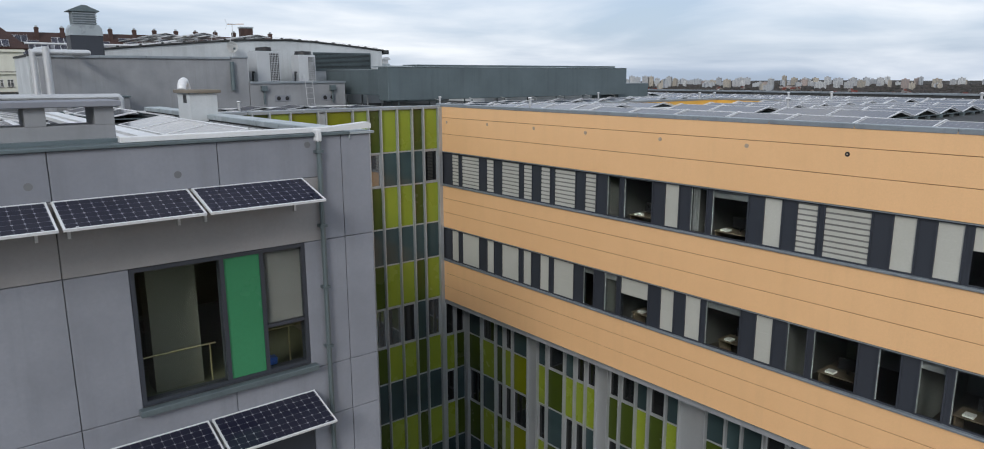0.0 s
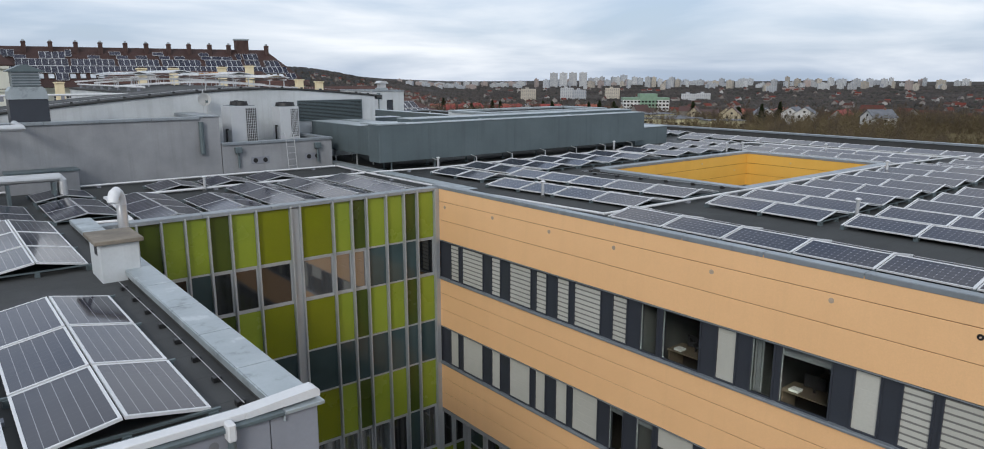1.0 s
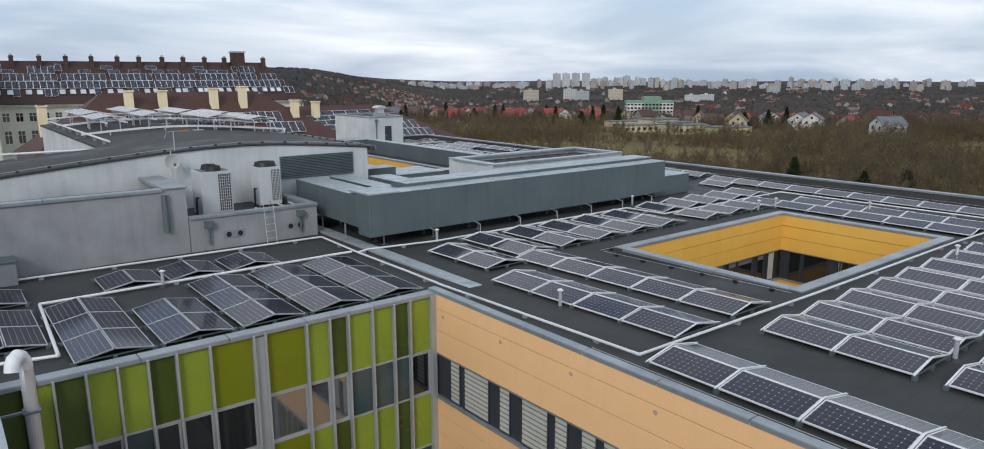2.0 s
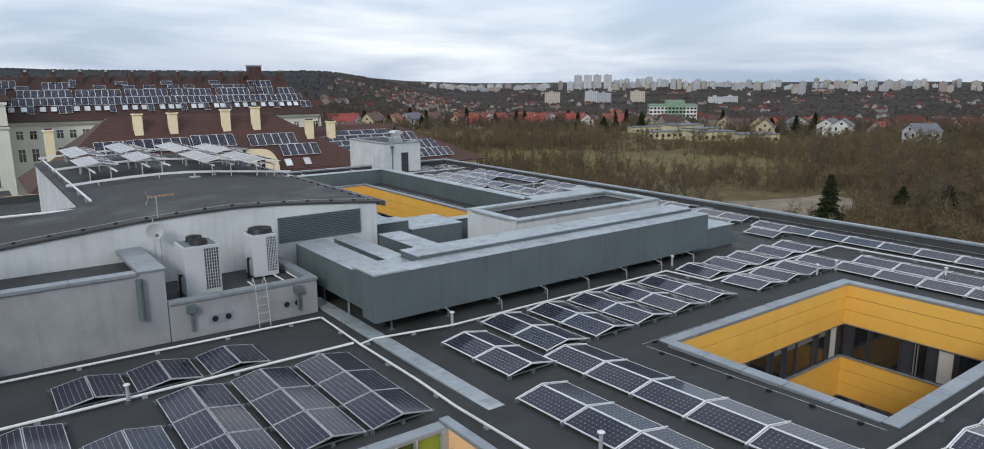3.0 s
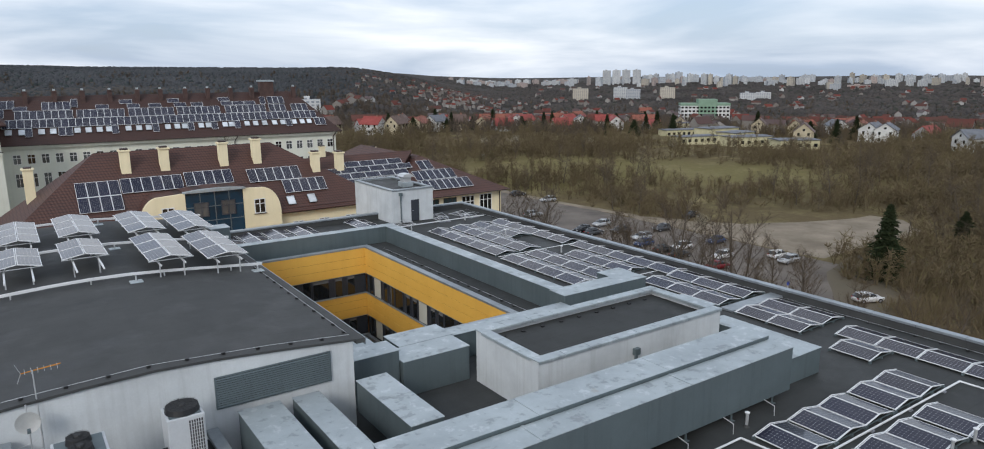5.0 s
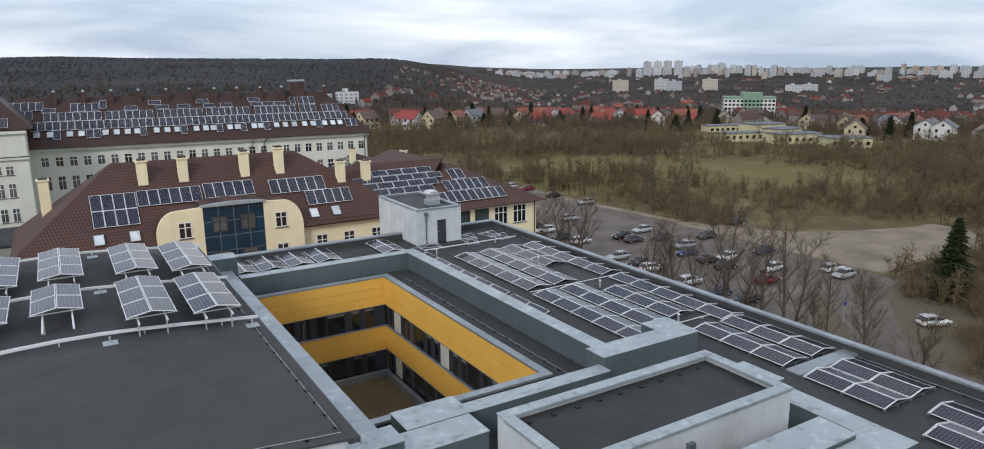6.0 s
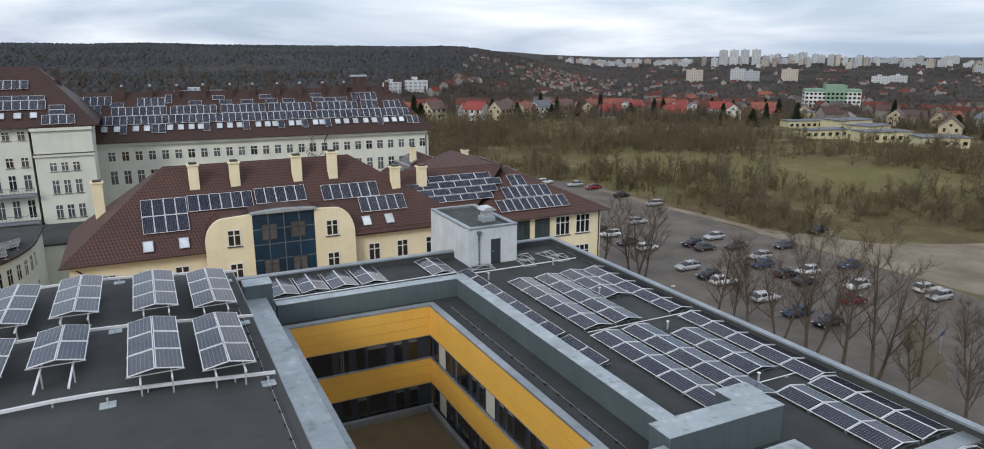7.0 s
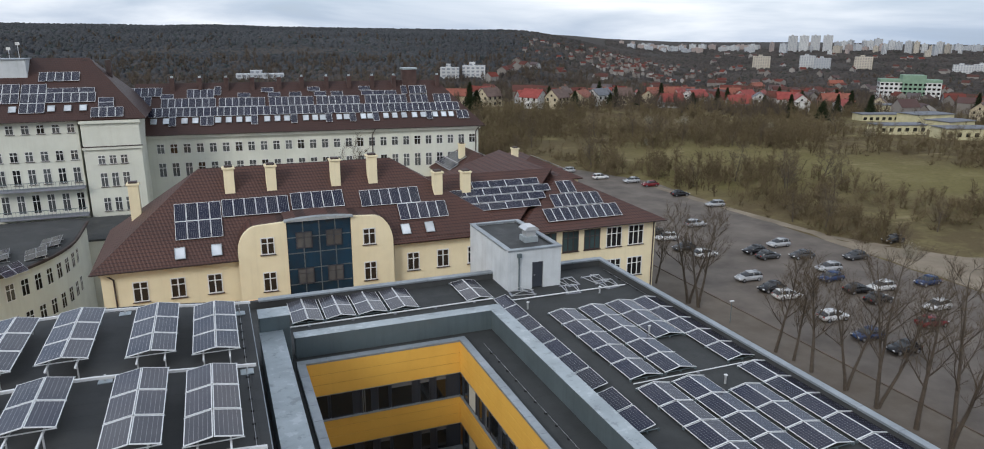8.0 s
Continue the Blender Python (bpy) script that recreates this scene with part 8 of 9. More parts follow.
def plant(name, meshes, x, y, scale, turn, label, group, category="tree", z=None):
    t = thing(name, label, category, (x, y, (land_z(x, y) if z is None else z) - 0.05), turn, group)
    t["group"] = group
    for nm, me in zip(("trunk", "crown"), meshes):
        placed(nm, me, t, Matrix.Scale(scale, 4))
    return t


def verge_tree(seed, height, stems, lean=0.1):
    """A leafless verge tree: one to three upright stems, rising limbs and long fine twigs."""
    rnd = random.Random(seed)
    wood, fine = Net(), Net()

    def grow(p, d, length, r0, r1, n, sides, bend, lift):
        pts = []
        for i in range(n):
            a, b = r0 + (r1 - r0) * i / n, r0 + (r1 - r0) * (i + 1) / n
            d = (d + Vector((rnd.uniform(-bend, bend), rnd.uniform(-bend, bend), rnd.uniform(-bend, bend) * 0.5 + lift))).normalized()
            q = p + d * (length / n)
            wood.bar(p, q, a, b, sides)
            p = q
            pts.append((p.copy(), d.copy(), b))
        return pts

    def twig(p, d, length, w, deep):
        e = p + (d + Vector((rnd.uniform(-0.7, 0.7), rnd.uniform(-0.7, 0.7), rnd.uniform(-0.2, 0.5)))).normalized() * length
        fine.sliver(p, e, w, rnd)
        if deep:
            for q in range(3):
                twig(p.lerp(e, rnd.uniform(0.25, 0.85)), (e - p).normalized(), length * rnd.uniform(0.35, 0.6), w * 0.75, deep - 1)

    for k in range(stems):
        a = seed + 6.283 * k / stems
        out = 0.0 if stems == 1 else rnd.uniform(0.12, 0.26)
        h = height * (1.0 if k == 0 else rnd.uniform(0.72, 0.95))
        d = Vector((math.cos(a) * out + rnd.uniform(-lean, lean), math.sin(a) * out + rnd.uniform(-lean, lean), 1)).normalized()
        r = (0.0155 * height + 0.04) / (1 + 0.22 * (stems - 1))
        trunk = grow(Vector((math.cos(a), math.sin(a), 0)) * 0.12 * (stems > 1), d, h * 0.97, r, 0.02, 12, 7, 0.055, 0.03)
        n = 13 if stems == 1 else 9
        for q in range(n):
            t = 0.26 + 0.7 * (q + rnd.random()) / n
            p, td, tr = trunk[min(int(t * 12), 11)]
            b = q * 2.4 + rnd.uniform(-0.6, 0.6)
            ld = (Vector((math.cos(b), math.sin(b), 0)) * rnd.uniform(0.5, 0.85) + td * 0.8).normalized()
            ll = height * (0.40 - 0.27 * t) * rnd.uniform(0.75, 1.2)
            limb = grow(p, ld, ll, min(tr * 0.6, 0.075), 0.012, 6, 4, 0.14, 0.06)
            for j, (lp, lds, lr) in enumerate(limb):
                for m in range(2):
                    sd = (lds * 0.8 + Vector((rnd.uniform(-1, 1), rnd.uniform(-1, 1), rnd.uniform(0.0, 0.9)))).normalized()
                    sub = grow(lp, sd, ll * rnd.uniform(0.22, 0.42), max(lr * 0.55, 0.012), 0.007, 3, 3, 0.2, 0.05)
                    for sp, sdd, sr in sub:
                        for w in range(2):
                            twig(sp, sdd, rnd.uniform(0.4, 1.0), 0.011, 1)
    return wood.mesh("trunk", BARK), fine.mesh("crown", TWIG)


NEAR_T = [verge_tree(3, 13, 2), verge_tree(8, 10.5, 1), verge_tree(21, 16, 3), verge_tree(34, 12, 1, 0.2), verge_tree(47, 14, 2, 0.22)]
for i, (x, y, k, s) in enumerate(((93.0, 120.3, 0, 1.08), (93.4, 118.6, 4, 0.98), (93.0, 103.2, 1, 1.1), (93.3, 100.6, 3, 0.85), (93.0, 97.6, 1, 1.12), (93.2, 93.0, 0, 0.98), (93.1, 89.0, 2, 1.06), (93.2, 84.6, 3, 1.2), (93.0, 80.9, 4, 1.2), (93.4, 77.0, 1, 0.9),
                                  (93.0, 71.5, 3, 0.95), (93.0, 66.5, 1, 1.0), (92.6, 58.0, 0, 0.9), (93.5, 129.0, 1, 0.9), (103.5, 82.8, 3, 0.8), (108.2, 80.5, 1, 0.8))):
    plant("bare_tree", NEAR_T[k], x, y, s, i * 73, "leafless tree with upright stems and fine twigs on the verge", "trees along the car park", z=0)
for i, (x, y, s) in enumerate(((45, 150, 1.2), (51.5, 147, 1.25), (58, 150.5, 1.05), (33, 148, 1.1), (65, 138, 0.95))):
    plant("bare_tree", NEAR_T[(i + 1) % 5], x, y, s, i * 61, "tall leafless tree standing between the houses", "trees between the houses", z=0)
MID_T = [bare_tree(s, h, w, 9, 6, False) for s, h, w in ((5, 11, 4.2), (12, 9, 4.0), (27, 13, 4.6), (41, 7, 3.6))]
rnd_t = random.Random(77)


def clear_of_lot(x, y):
    """True on the meadow, outside car park, gravel and the clinic's grounds."""
    if x < 138 and y < 205 and not (x > 106 and 45 < y < 74 + (x - 108) * 0.7):
        return False
    if x < 100 or (x < 128 and y < 240):
        return False
    odd = False
    for (ax, ay), (bx, by) in zip(YARD, YARD[1:] + YARD[:1]):
        if (ay > y) != (by > y) and x < ax + (bx - ax) * (y - ay) / (by - ay):
            odd = not odd
    if odd:
        return False
    if 272 < x < 356 and 190 < y < 304 and x + 0.75 * y > 438:
        return False
    return True


def thickness(x, y):
    v = noise.noise((x / 46, y / 46, 5)) + 0.6 * noise.noise((x / 17, y / 17, 9))
    open_field = math.exp(-(((x - 180) / 34) ** 2 + ((y - 215) / 26) ** 2)) + 0.8 * math.exp(-(((x - 215) / 26) ** 2 + ((y - 165) / 20) ** 2))
    near = math.exp(-(((x - 172) / 30) ** 2 + ((y - 78) / 17) ** 2))
    return v + 0.16 - 1.1 * open_field + 0.9 * near + 0.8 * math.exp(-(((x - 124) / 16) ** 2 + ((y - 72) / 13) ** 2))


made = 0
while made < 150:
    az, r = rnd_t.uniform(18, 78), rnd_t.uniform(125, 420)
    x, y = EYE0[0] + r * math.sin(radians(az)), EYE0[1] + r * math.cos(radians(az))
    if y > 352 or not clear_of_lot(x, y) or thickness(x, y) < rnd_t.uniform(-0.25, 0.3):
        continue
    plant("bare_tree", MID_T[made % 4], x, y, rnd_t.uniform(0.55, 1.1), rnd_t.uniform(0, 360), "leafless brown tree standing in rough scrub", "trees of the meadow")
    made += 1

# bare scrub over the meadow
net = Net()
for k in range(7000):
    az, r = rnd_t.uniform(14, 84), 95 + 330 * rnd_t.random() ** 0.8
    x, y = EYE0[0] + r * math.sin(radians(az)), EYE0[1] + r * math.cos(radians(az))
    if not clear_of_lot(x, y) or y > 356 or thickness(x, y) < rnd_t.uniform(-0.35, 0.35):
        continue
    z, h = land_z(x, y) - 0.05, rnd_t.uniform(0.8, 3.2)
    base = Vector((x, y, z))
    for q in range(34):
        b0 = base + Vector((rnd_t.uniform(-1, 1), rnd_t.uniform(-1, 1), 0)) * h * 0.35
        e = base + Vector((rnd_t.gauss(0, 0.55) * h, rnd_t.gauss(0, 0.55) * h, h * rnd_t.uniform(0.35, 1.0)))
        net.sliver(b0.lerp(e, rnd_t.uniform(0, 0.5)), e, 0.03 + 0.012 * h, rnd_t)
# thickets of young leafless trees, too dense to count
for k in range(10500):
    az, r = rnd_t.uniform(15, 84), 80 + 350 * rnd_t.random() ** 0.75
    x, y = EYE0[0] + r * math.sin(radians(az)), EYE0[1] + r * math.cos(radians(az))
    if not clear_of_lot(x, y) or y > 360 or thickness(x, y) < rnd_t.uniform(-0.22, 0.22):
        continue
    z, h = land_z(x, y) - 0.05, rnd_t.uniform(2.6, 8.0) * (0.8 if r < 190 else 1.0)
    base = Vector((x, y, z))
    for s in range(rnd_t.randint(1, 3)):
        top = base + Vector((rnd_t.gauss(0, 0.16) * h, rnd_t.gauss(0, 0.16) * h, h * rnd_t.uniform(0.75, 1.0)))
        net.sliver(base, top, 0.10, rnd_t)
        net.sliver(base, top, 0.08, rnd_t)
        for q in range(26):
            p0 = base.lerp(top, rnd_t.uniform(0.2, 0.97))
            d = Vector((rnd_t.uniform(-1, 1), rnd_t.uniform(-1, 1), rnd_t.uniform(0.1, 1.1))).normalized() * h * rnd_t.uniform(0.12, 0.32)
            net.sliver(p0, p0 + d, 0.062, rnd_t)
            m = p0 + d * 0.55
            net.sliver(m, m + Vector((rnd_t.uniform(-1, 1), rnd_t.uniform(-1, 1), rnd_t.uniform(0, 1))).normalized() * h * 0.14, 0.05, rnd_t)
for k in range(3600):
    az, r = rnd_t.uniform(14, 84), 80 + 330 * rnd_t.random() ** 0.85
    x, y = EYE0[0] + r * math.sin(radians(az)), EYE0[1] + r * math.cos(radians(az))
    if not clear_of_lot(x, y) or y > 356 or thickness(x, y) < rnd_t.uniform(-0.25, 0.3):
        continue
    base, h = Vector((x, y, land_z(x, y) - 0.05)), rnd_t.uniform(1.6, 5.0)
    for q in range(64):
        u = rnd_t.uniform(0, 6.283)
        up = rnd_t.random() ** 0.7
        out = math.sqrt(max(0.0, 1 - up * up)) * h * 0.62
        e = base + Vector((math.cos(u) * out, math.sin(u) * out, h * (0.15 + 0.85 * up))) * 1.0 + Vector((rnd_t.gauss(0, 0.14), rnd_t.gauss(0, 0.14), rnd_t.gauss(0, 0.1))) * h * 0.6
        net.sliver(base.lerp(e, rnd_t.uniform(0.35, 0.75)), e, 0.05, rnd_t)
for k in range(520):
    x = rnd_t.uniform(108, 162)
    y = rnd_t.uniform(56, 71 + (x - 108) * 0.42)
    if math.hypot(x - 120.4, y - 78.8) < 4.5 or (x < 114 and y > 70):
        continue
    base, h = Vector((x, y, -0.05)), rnd_t.uniform(1.2, 3.6)
    for q in range(90):
        u, up = rnd_t.uniform(0, 6.283), rnd_t.random() ** 0.7
        out = math.sqrt(max(0.0, 1 - up * up)) * h * 0.7
        e = base + Vector((math.cos(u) * out, math.sin(u) * out, h * (0.12 + 0.88 * up))) + Vector((rnd_t.gauss(0, 0.1), rnd_t.gauss(0, 0.1), rnd_t.gauss(0, 0.08))) * h
        net.sliver(base.lerp(e, rnd_t.uniform(0.3, 0.75)), e, 0.03, rnd_t)
scr = new("scrub", net.mesh("scrub", SCRUB))
tagged(scr, "tangled leafless scrub over the meadow", "scrub", kind="stuff")


def spruce(seed, h, w):
    rnd = random.Random(seed)
    wood, fine = Net(), Net()
    wood.bar(Vector((0, 0, 0)), Vector((0, 0, h)), 0.16, 0.02, 6)
    n = int(h * 5)
    for k in range(n):
        z = h * (0.08 + 0.9 * k / n)
        rad = w * (1 - k / n) ** 0.85 + 0.15
        rad *= rnd.uniform(0.62, 1.18)
        for q in range(6):
            a = k * 1.3 + q * 1.05 + rnd.uniform(-0.4, 0.4)
            tip = Vector((math.cos(a) * rad, math.sin(a) * rad, z - 0.25 * rad + rnd.uniform(-0.1, 0.2)))
            o = Vector((0, 0, z))
            for s in range(9):
                m = o.lerp(tip, 0.15 + 0.85 * s / 9)
                for sd in range(2):
                    fine.sliver(m, m + Vector((rnd.uniform(-1, 1), rnd.uniform(-1, 1), rnd.uniform(-0.6, 0.2))).normalized() * (0.3 + 0.25 * rad), 0.09, rnd)
    return wood.mesh("trunk", BARK), fine.mesh("crown", NEEDLE)


SPR = [spruce(2, 9.5, 2.6), spruce(6, 7.0, 3.3)]
SPRUCES_NEAR = [(133.7, 83.5, 1.28), (168, 86.5, 0.9), (330, 320, 1.2), (172, 79.5, 1.0), (330, 300, 1.3), (265, 352, 1.3), (287, 360, 1.2), (205, 368, 1.3), (193, 373, 1.2), (228, 372, 1.1), (350, 330, 1.4), (395, 330, 1.4), (420, 310, 1.5), (312, 352, 1.2), (150, 372, 1.5), (155, 376, 1.4)]
SPRUCES_FAR = [(240, 405, 1.4), (262, 398, 1.2), (275, 395, 1.4), (300, 400, 1.3), (308, 378, 1.2), (328, 375, 1.4), (352, 385, 1.3), (365, 380, 1.5), (384, 372, 1.3), (400, 360, 1.4), (236, 380, 1.2), (222, 395, 1.3), (346, 215, 1.2), (352, 232, 1.4), (372, 220, 1.3), (300, 300, 1.3), (290, 310, 1.2)]
for i, (x, y, s) in enumerate(SPRUCES_NEAR + SPRUCES_FAR):
    plant("spruce", SPR[i % 2], x, y, s, i * 50, "dark green spruce with drooping branches", "spruces")
# pale blossoming bushes
def blossom(seed):
    rnd = random.Random(seed)
    wood, fine = Net(), Net()
    for q in range(9):
        e = Vector((rnd.uniform(-1.3, 1.3), rnd.uniform(-1.3, 1.3), rnd.uniform(1.5, 2.8)))
        wood.bar(Vector((0, 0, 0)), e, 0.05, 0.02, 4)
        for s in range(120):
            p = e * rnd.uniform(0.5, 1.0) + Vector((rnd.gauss(0, 0.5), rnd.gauss(0, 0.5), rnd.gauss(0, 0.4)))
            fine.sliver(p, p + Vector((rnd.uniform(-1, 1), rnd.uniform(-1, 1), rnd.uniform(-1, 1))) * 0.25, 0.06, rnd)
    return wood.mesh("trunk", BARK), fine.mesh("crown", BLOSSOM)


BL = blossom(4)
for i, (x, y) in enumerate(((141, 124), (205, 300), (214, 290), (330, 226), (262, 240), (236, 262), (170, 248))):
    plant("blossom_bush", BL, x, y, 1.0 + 0.25 * (i % 3), i * 60, "pale blossoming bush among bare scrub", "blossom bushes", "bush")

# far woods as one mass of clumps
net = Net()


def clump(n_, x, y, z, w, h, rnd):
    i = len(n_.v)
    ring = 5
    n_.v.append(Vector((x + rnd.uniform(-0.2, 0.2) * w, y + rnd.uniform(-0.2, 0.2) * w, z + h)))
    for lev, (rr, zz) in enumerate(((0.5, 0.86), (0.82, 0.55), (1.0, 0.0))):
        for q in range(ring):
            a = 2 * math.pi * (q + 0.5 * lev) / ring + rnd.uniform(-0.3, 0.3)
            s = w * rr * rnd.uniform(0.65, 1.2)
            n_.v.append(Vector((x + s * math.cos(a), y + s * math.sin(a), z + h * (zz + rnd.uniform(-0.12, 0.12)))))
    for q in range(ring):
        j = (q + 1) % ring
        n_.f.append((i, i + 1 + q, i + 1 + j))
        for lev in range(2):
            a0 = i + 1 + lev * ring
            n_.f.append((a0 + q, a0 + ring + q, a0 + j))
            n_.f.append((a0 + j, a0 + ring + q, a0 + ring + j))


def brush(n_, x, y, z, h, w, count, width, rnd):
    """A leafless crown: slivers fanning up and out from a short bole."""
    base = Vector((x, y, z))
    for q in range(count):
        u, up = rnd.uniform(0, 6.283), rnd.uniform(0.35, 1.0)
        out = w * math.sin(math.pi * (0.12 + 0.8 * up)) * rnd.uniform(0.3, 1.0)
        e = base + Vector((math.cos(u) * out, math.sin(u) * out, h * up))
        n_.sliver(base.lerp(e, rnd.uniform(0.2, 0.65)) + Vector((0, 0, h * 0.08)), e, width, rnd)


rnd_w = random.Random(5)
TOWN = ((20, 50, 380, 900), (26, 37, 900, 1500), (50, 62, 380, 560))      # bearings and distances of the gardens
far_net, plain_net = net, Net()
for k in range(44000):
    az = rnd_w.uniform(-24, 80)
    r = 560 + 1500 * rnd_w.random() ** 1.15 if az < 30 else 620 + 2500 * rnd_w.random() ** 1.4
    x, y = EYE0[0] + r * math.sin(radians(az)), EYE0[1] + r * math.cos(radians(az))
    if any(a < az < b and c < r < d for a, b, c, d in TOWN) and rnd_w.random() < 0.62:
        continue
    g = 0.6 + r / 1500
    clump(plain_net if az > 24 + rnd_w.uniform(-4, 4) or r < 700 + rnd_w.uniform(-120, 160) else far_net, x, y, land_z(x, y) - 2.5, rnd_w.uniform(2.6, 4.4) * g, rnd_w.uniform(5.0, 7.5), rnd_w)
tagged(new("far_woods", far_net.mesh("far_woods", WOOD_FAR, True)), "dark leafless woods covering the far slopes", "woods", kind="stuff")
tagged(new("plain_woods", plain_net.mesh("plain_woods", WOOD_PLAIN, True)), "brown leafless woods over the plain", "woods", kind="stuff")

# leafless trees between the gardens and behind the meadow
net = Net()
for k in range(15000):
    az, r = rnd_w.uniform(-16, 78), 352 + (1050 if k % 4 == 0 else 560) * rnd_w.random() ** 1.2
    x, y = EYE0[0] + r * math.sin(radians(az)), EYE0[1] + r * math.cos(radians(az))
    if (az > 20 and not clear_of_lot(x, y)) or noise.noise((x / 70, y / 70, 7)) < rnd_w.uniform(-0.45, 0.15):
        continue
    big = rnd_w.random()
    h = 3.5 + 8.5 * big * big
    brush(net, x, y, land_z(x, y) - 0.3, h, h * rnd_w.uniform(0.3, 0.5), int(16 + 26 * big), 0.05 + r / 6500, rnd_w)
tagged(new("garden_trees", net.mesh("garden_trees", WOOD_MID)), "leafless trees between the suburb's gardens", "trees", kind="stuff")

# street furniture by the car park
sg = thing("road_sign", "round blue road sign on a thin steel pole", "road sign", (111.7, 85.7, 0))
part("pole", tube([(0, 0, 0), (0, 0, 2.9)], 0.035), ALU, sg)
part("disc", rod(bmesh.new(), (0, -0.055, 2.6), (0, -0.04, 2.6), 0.32, sides=24), surface("blue sign sheet", (0.03, 0.06, 0.30), None, 0.4, relief=0.0), sg, "blue disc")
lm = thing("street_lamp", "low grey lamp post with a flat pale head", "street lamp", (93.8, 112.4, 0))
part("post", tube([(0, 0, 0), (0, 0, 3.0)], 0.045), DUCT, lm)
part("head", boxes((-0.3, -0.14, 3.0, 0.3, 0.14, 3.12), bevel=0.03), WHITE_METAL, lm)

# ---------------------------------------------------------------- suburb houses


def roof_tile(name, rgb):
    return surface(name, rgb, tuple(c * 0.7 for c in rgb), 0.7, coarse=0.6, fine=6.0, relief=0.2)


RED_T = roof_tile("red roof tiles", (0.27, 0.045, 0.035))
ORG_T = roof_tile("orange roof tiles", (0.25, 0.075, 0.045))
GRY_T = roof_tile("grey roof sheets", (0.14, 0.15, 0.17))
BRN_T = roof_tile("brown roof tiles", (0.12, 0.075, 0.06))
WALLS = [surface("white house render", (0.62, 0.62, 0.6), None, 0.85), surface("sand house render", (0.46, 0.40, 0.28), None, 0.85), surface("grey house render", (0.36, 0.36, 0.36), None, 0.85), surface("brick house wall", (0.24, 0.12, 0.085), None, 0.85)]


def house(w, d, h, rise, tiles, wall, label, dormer=False):
    """A gabled house: walls, roof with eaves, windows, door and chimney."""
    t = thing("house", label, "house", (0, 0, -500))
    part("wall", boxes((-w / 2, -d / 2, -1.5, w / 2, d / 2, h)), wall, t)
    part("gable", prism([(-d / 2, h), (d / 2, h), (0, h + rise)], "x", -w / 2 + 0.02, w / 2 - 0.02), wall, t)
    e = 0.5
    zl = h - e * rise / (d / 2)
    part("roof", prism([(-d / 2 - e, zl), (0, h + rise), (d / 2 + e, zl), (d / 2 + e, zl + 0.2), (0, h + rise + 0.25), (-d / 2 - e, zl + 0.2)], "x", -w / 2 - e, w / 2 + e), tiles, t, "pitched tiled roof")
    part("chimney", boxes((w * 0.2, -0.4, h + rise * 0.6, w * 0.2 + 0.7, 0.3, h + rise + 0.9)), WALLS[3], t)
    n = max(2, int(w / 3))
    for lev in range(max(1, int(h / 2.7))):
        for i in range(n):
            u = -w / 2 + w * (i + 0.5) / n
            part("window", boxes((u - 0.55, -d / 2 - 0.06, 0.9 + lev * 2.8, u + 0.55, -d / 2 - 0.005, 2.3 + lev * 2.8)), DARK_GLASS, t)
    for lev in range(max(1, int(h / 2.7))):
        for s in (-0.25, 0.25):
            part("window", boxes((-w / 2 - 0.06, d * s - 0.5, 0.9 + lev * 2.8, -w / 2 - 0.005, d * s + 0.5, 2.3 + lev * 2.8)), DARK_GLASS, t)
    part("window", boxes((-w / 2 + 0.0, -0.5, h + 0.3, -w / 2 - 0.005 + 0.02, 0.5, h + 1.3)), DARK_GLASS, t)
    return t


MODELS = [house(11, 9, 5.5, 3.6, RED_T, WALLS[0], "white house with steep red tiled roof"), house(13, 9, 5.2, 3.2, ORG_T, WALLS[1], "sand-coloured house with orange tiled roof"),
          house(10, 8.5, 5.6, 3.8, BRN_T, WALLS[1], "sand-coloured house with brown gable roof"), house(17, 10, 5.8, 3.8, ORG_T, WALLS[3], "long brick house with red tiled roof"),
          house(11, 9, 6.0, 3.0, GRY_T, WALLS[0], "white house with grey sheet roof"), house(12, 9, 3.4, 3.8, RED_T, WALLS[2], "low grey house with large red roof")]
HOUSES_FRONT = [(168.7, 393.6, 2, 20), (186.5, 377.5, 0, -60), (197, 372.0, 2, 30), (231.5, 389, 4, 15), (215, 380, 1, 40), (251, 398, 2, -15), (266, 372, 5, -12), (283, 384, 0, 65), (303, 362, 5, -20), (319, 364, 4, 50), (334, 350, 0, 60), (296, 390, 0, 10), (322, 385, 5, 35), (346, 372, 0, -35)]
HOUSES_MIDDLE = [(372, 361, 3, -25), (360, 345, 5, 15), (388, 345, 2, 40), (340, 400, 0, 12), (310, 410, 4, -25), (280, 410, 1, 30), (255, 415, 0, -10), (225, 420, 2, 45), (200, 415, 5, 0), (178, 420, 0, 30), (155, 410, 1, -20), (331, 222, 2, 30), (362, 200, 4, 20), (335, 153, 4, -30)]
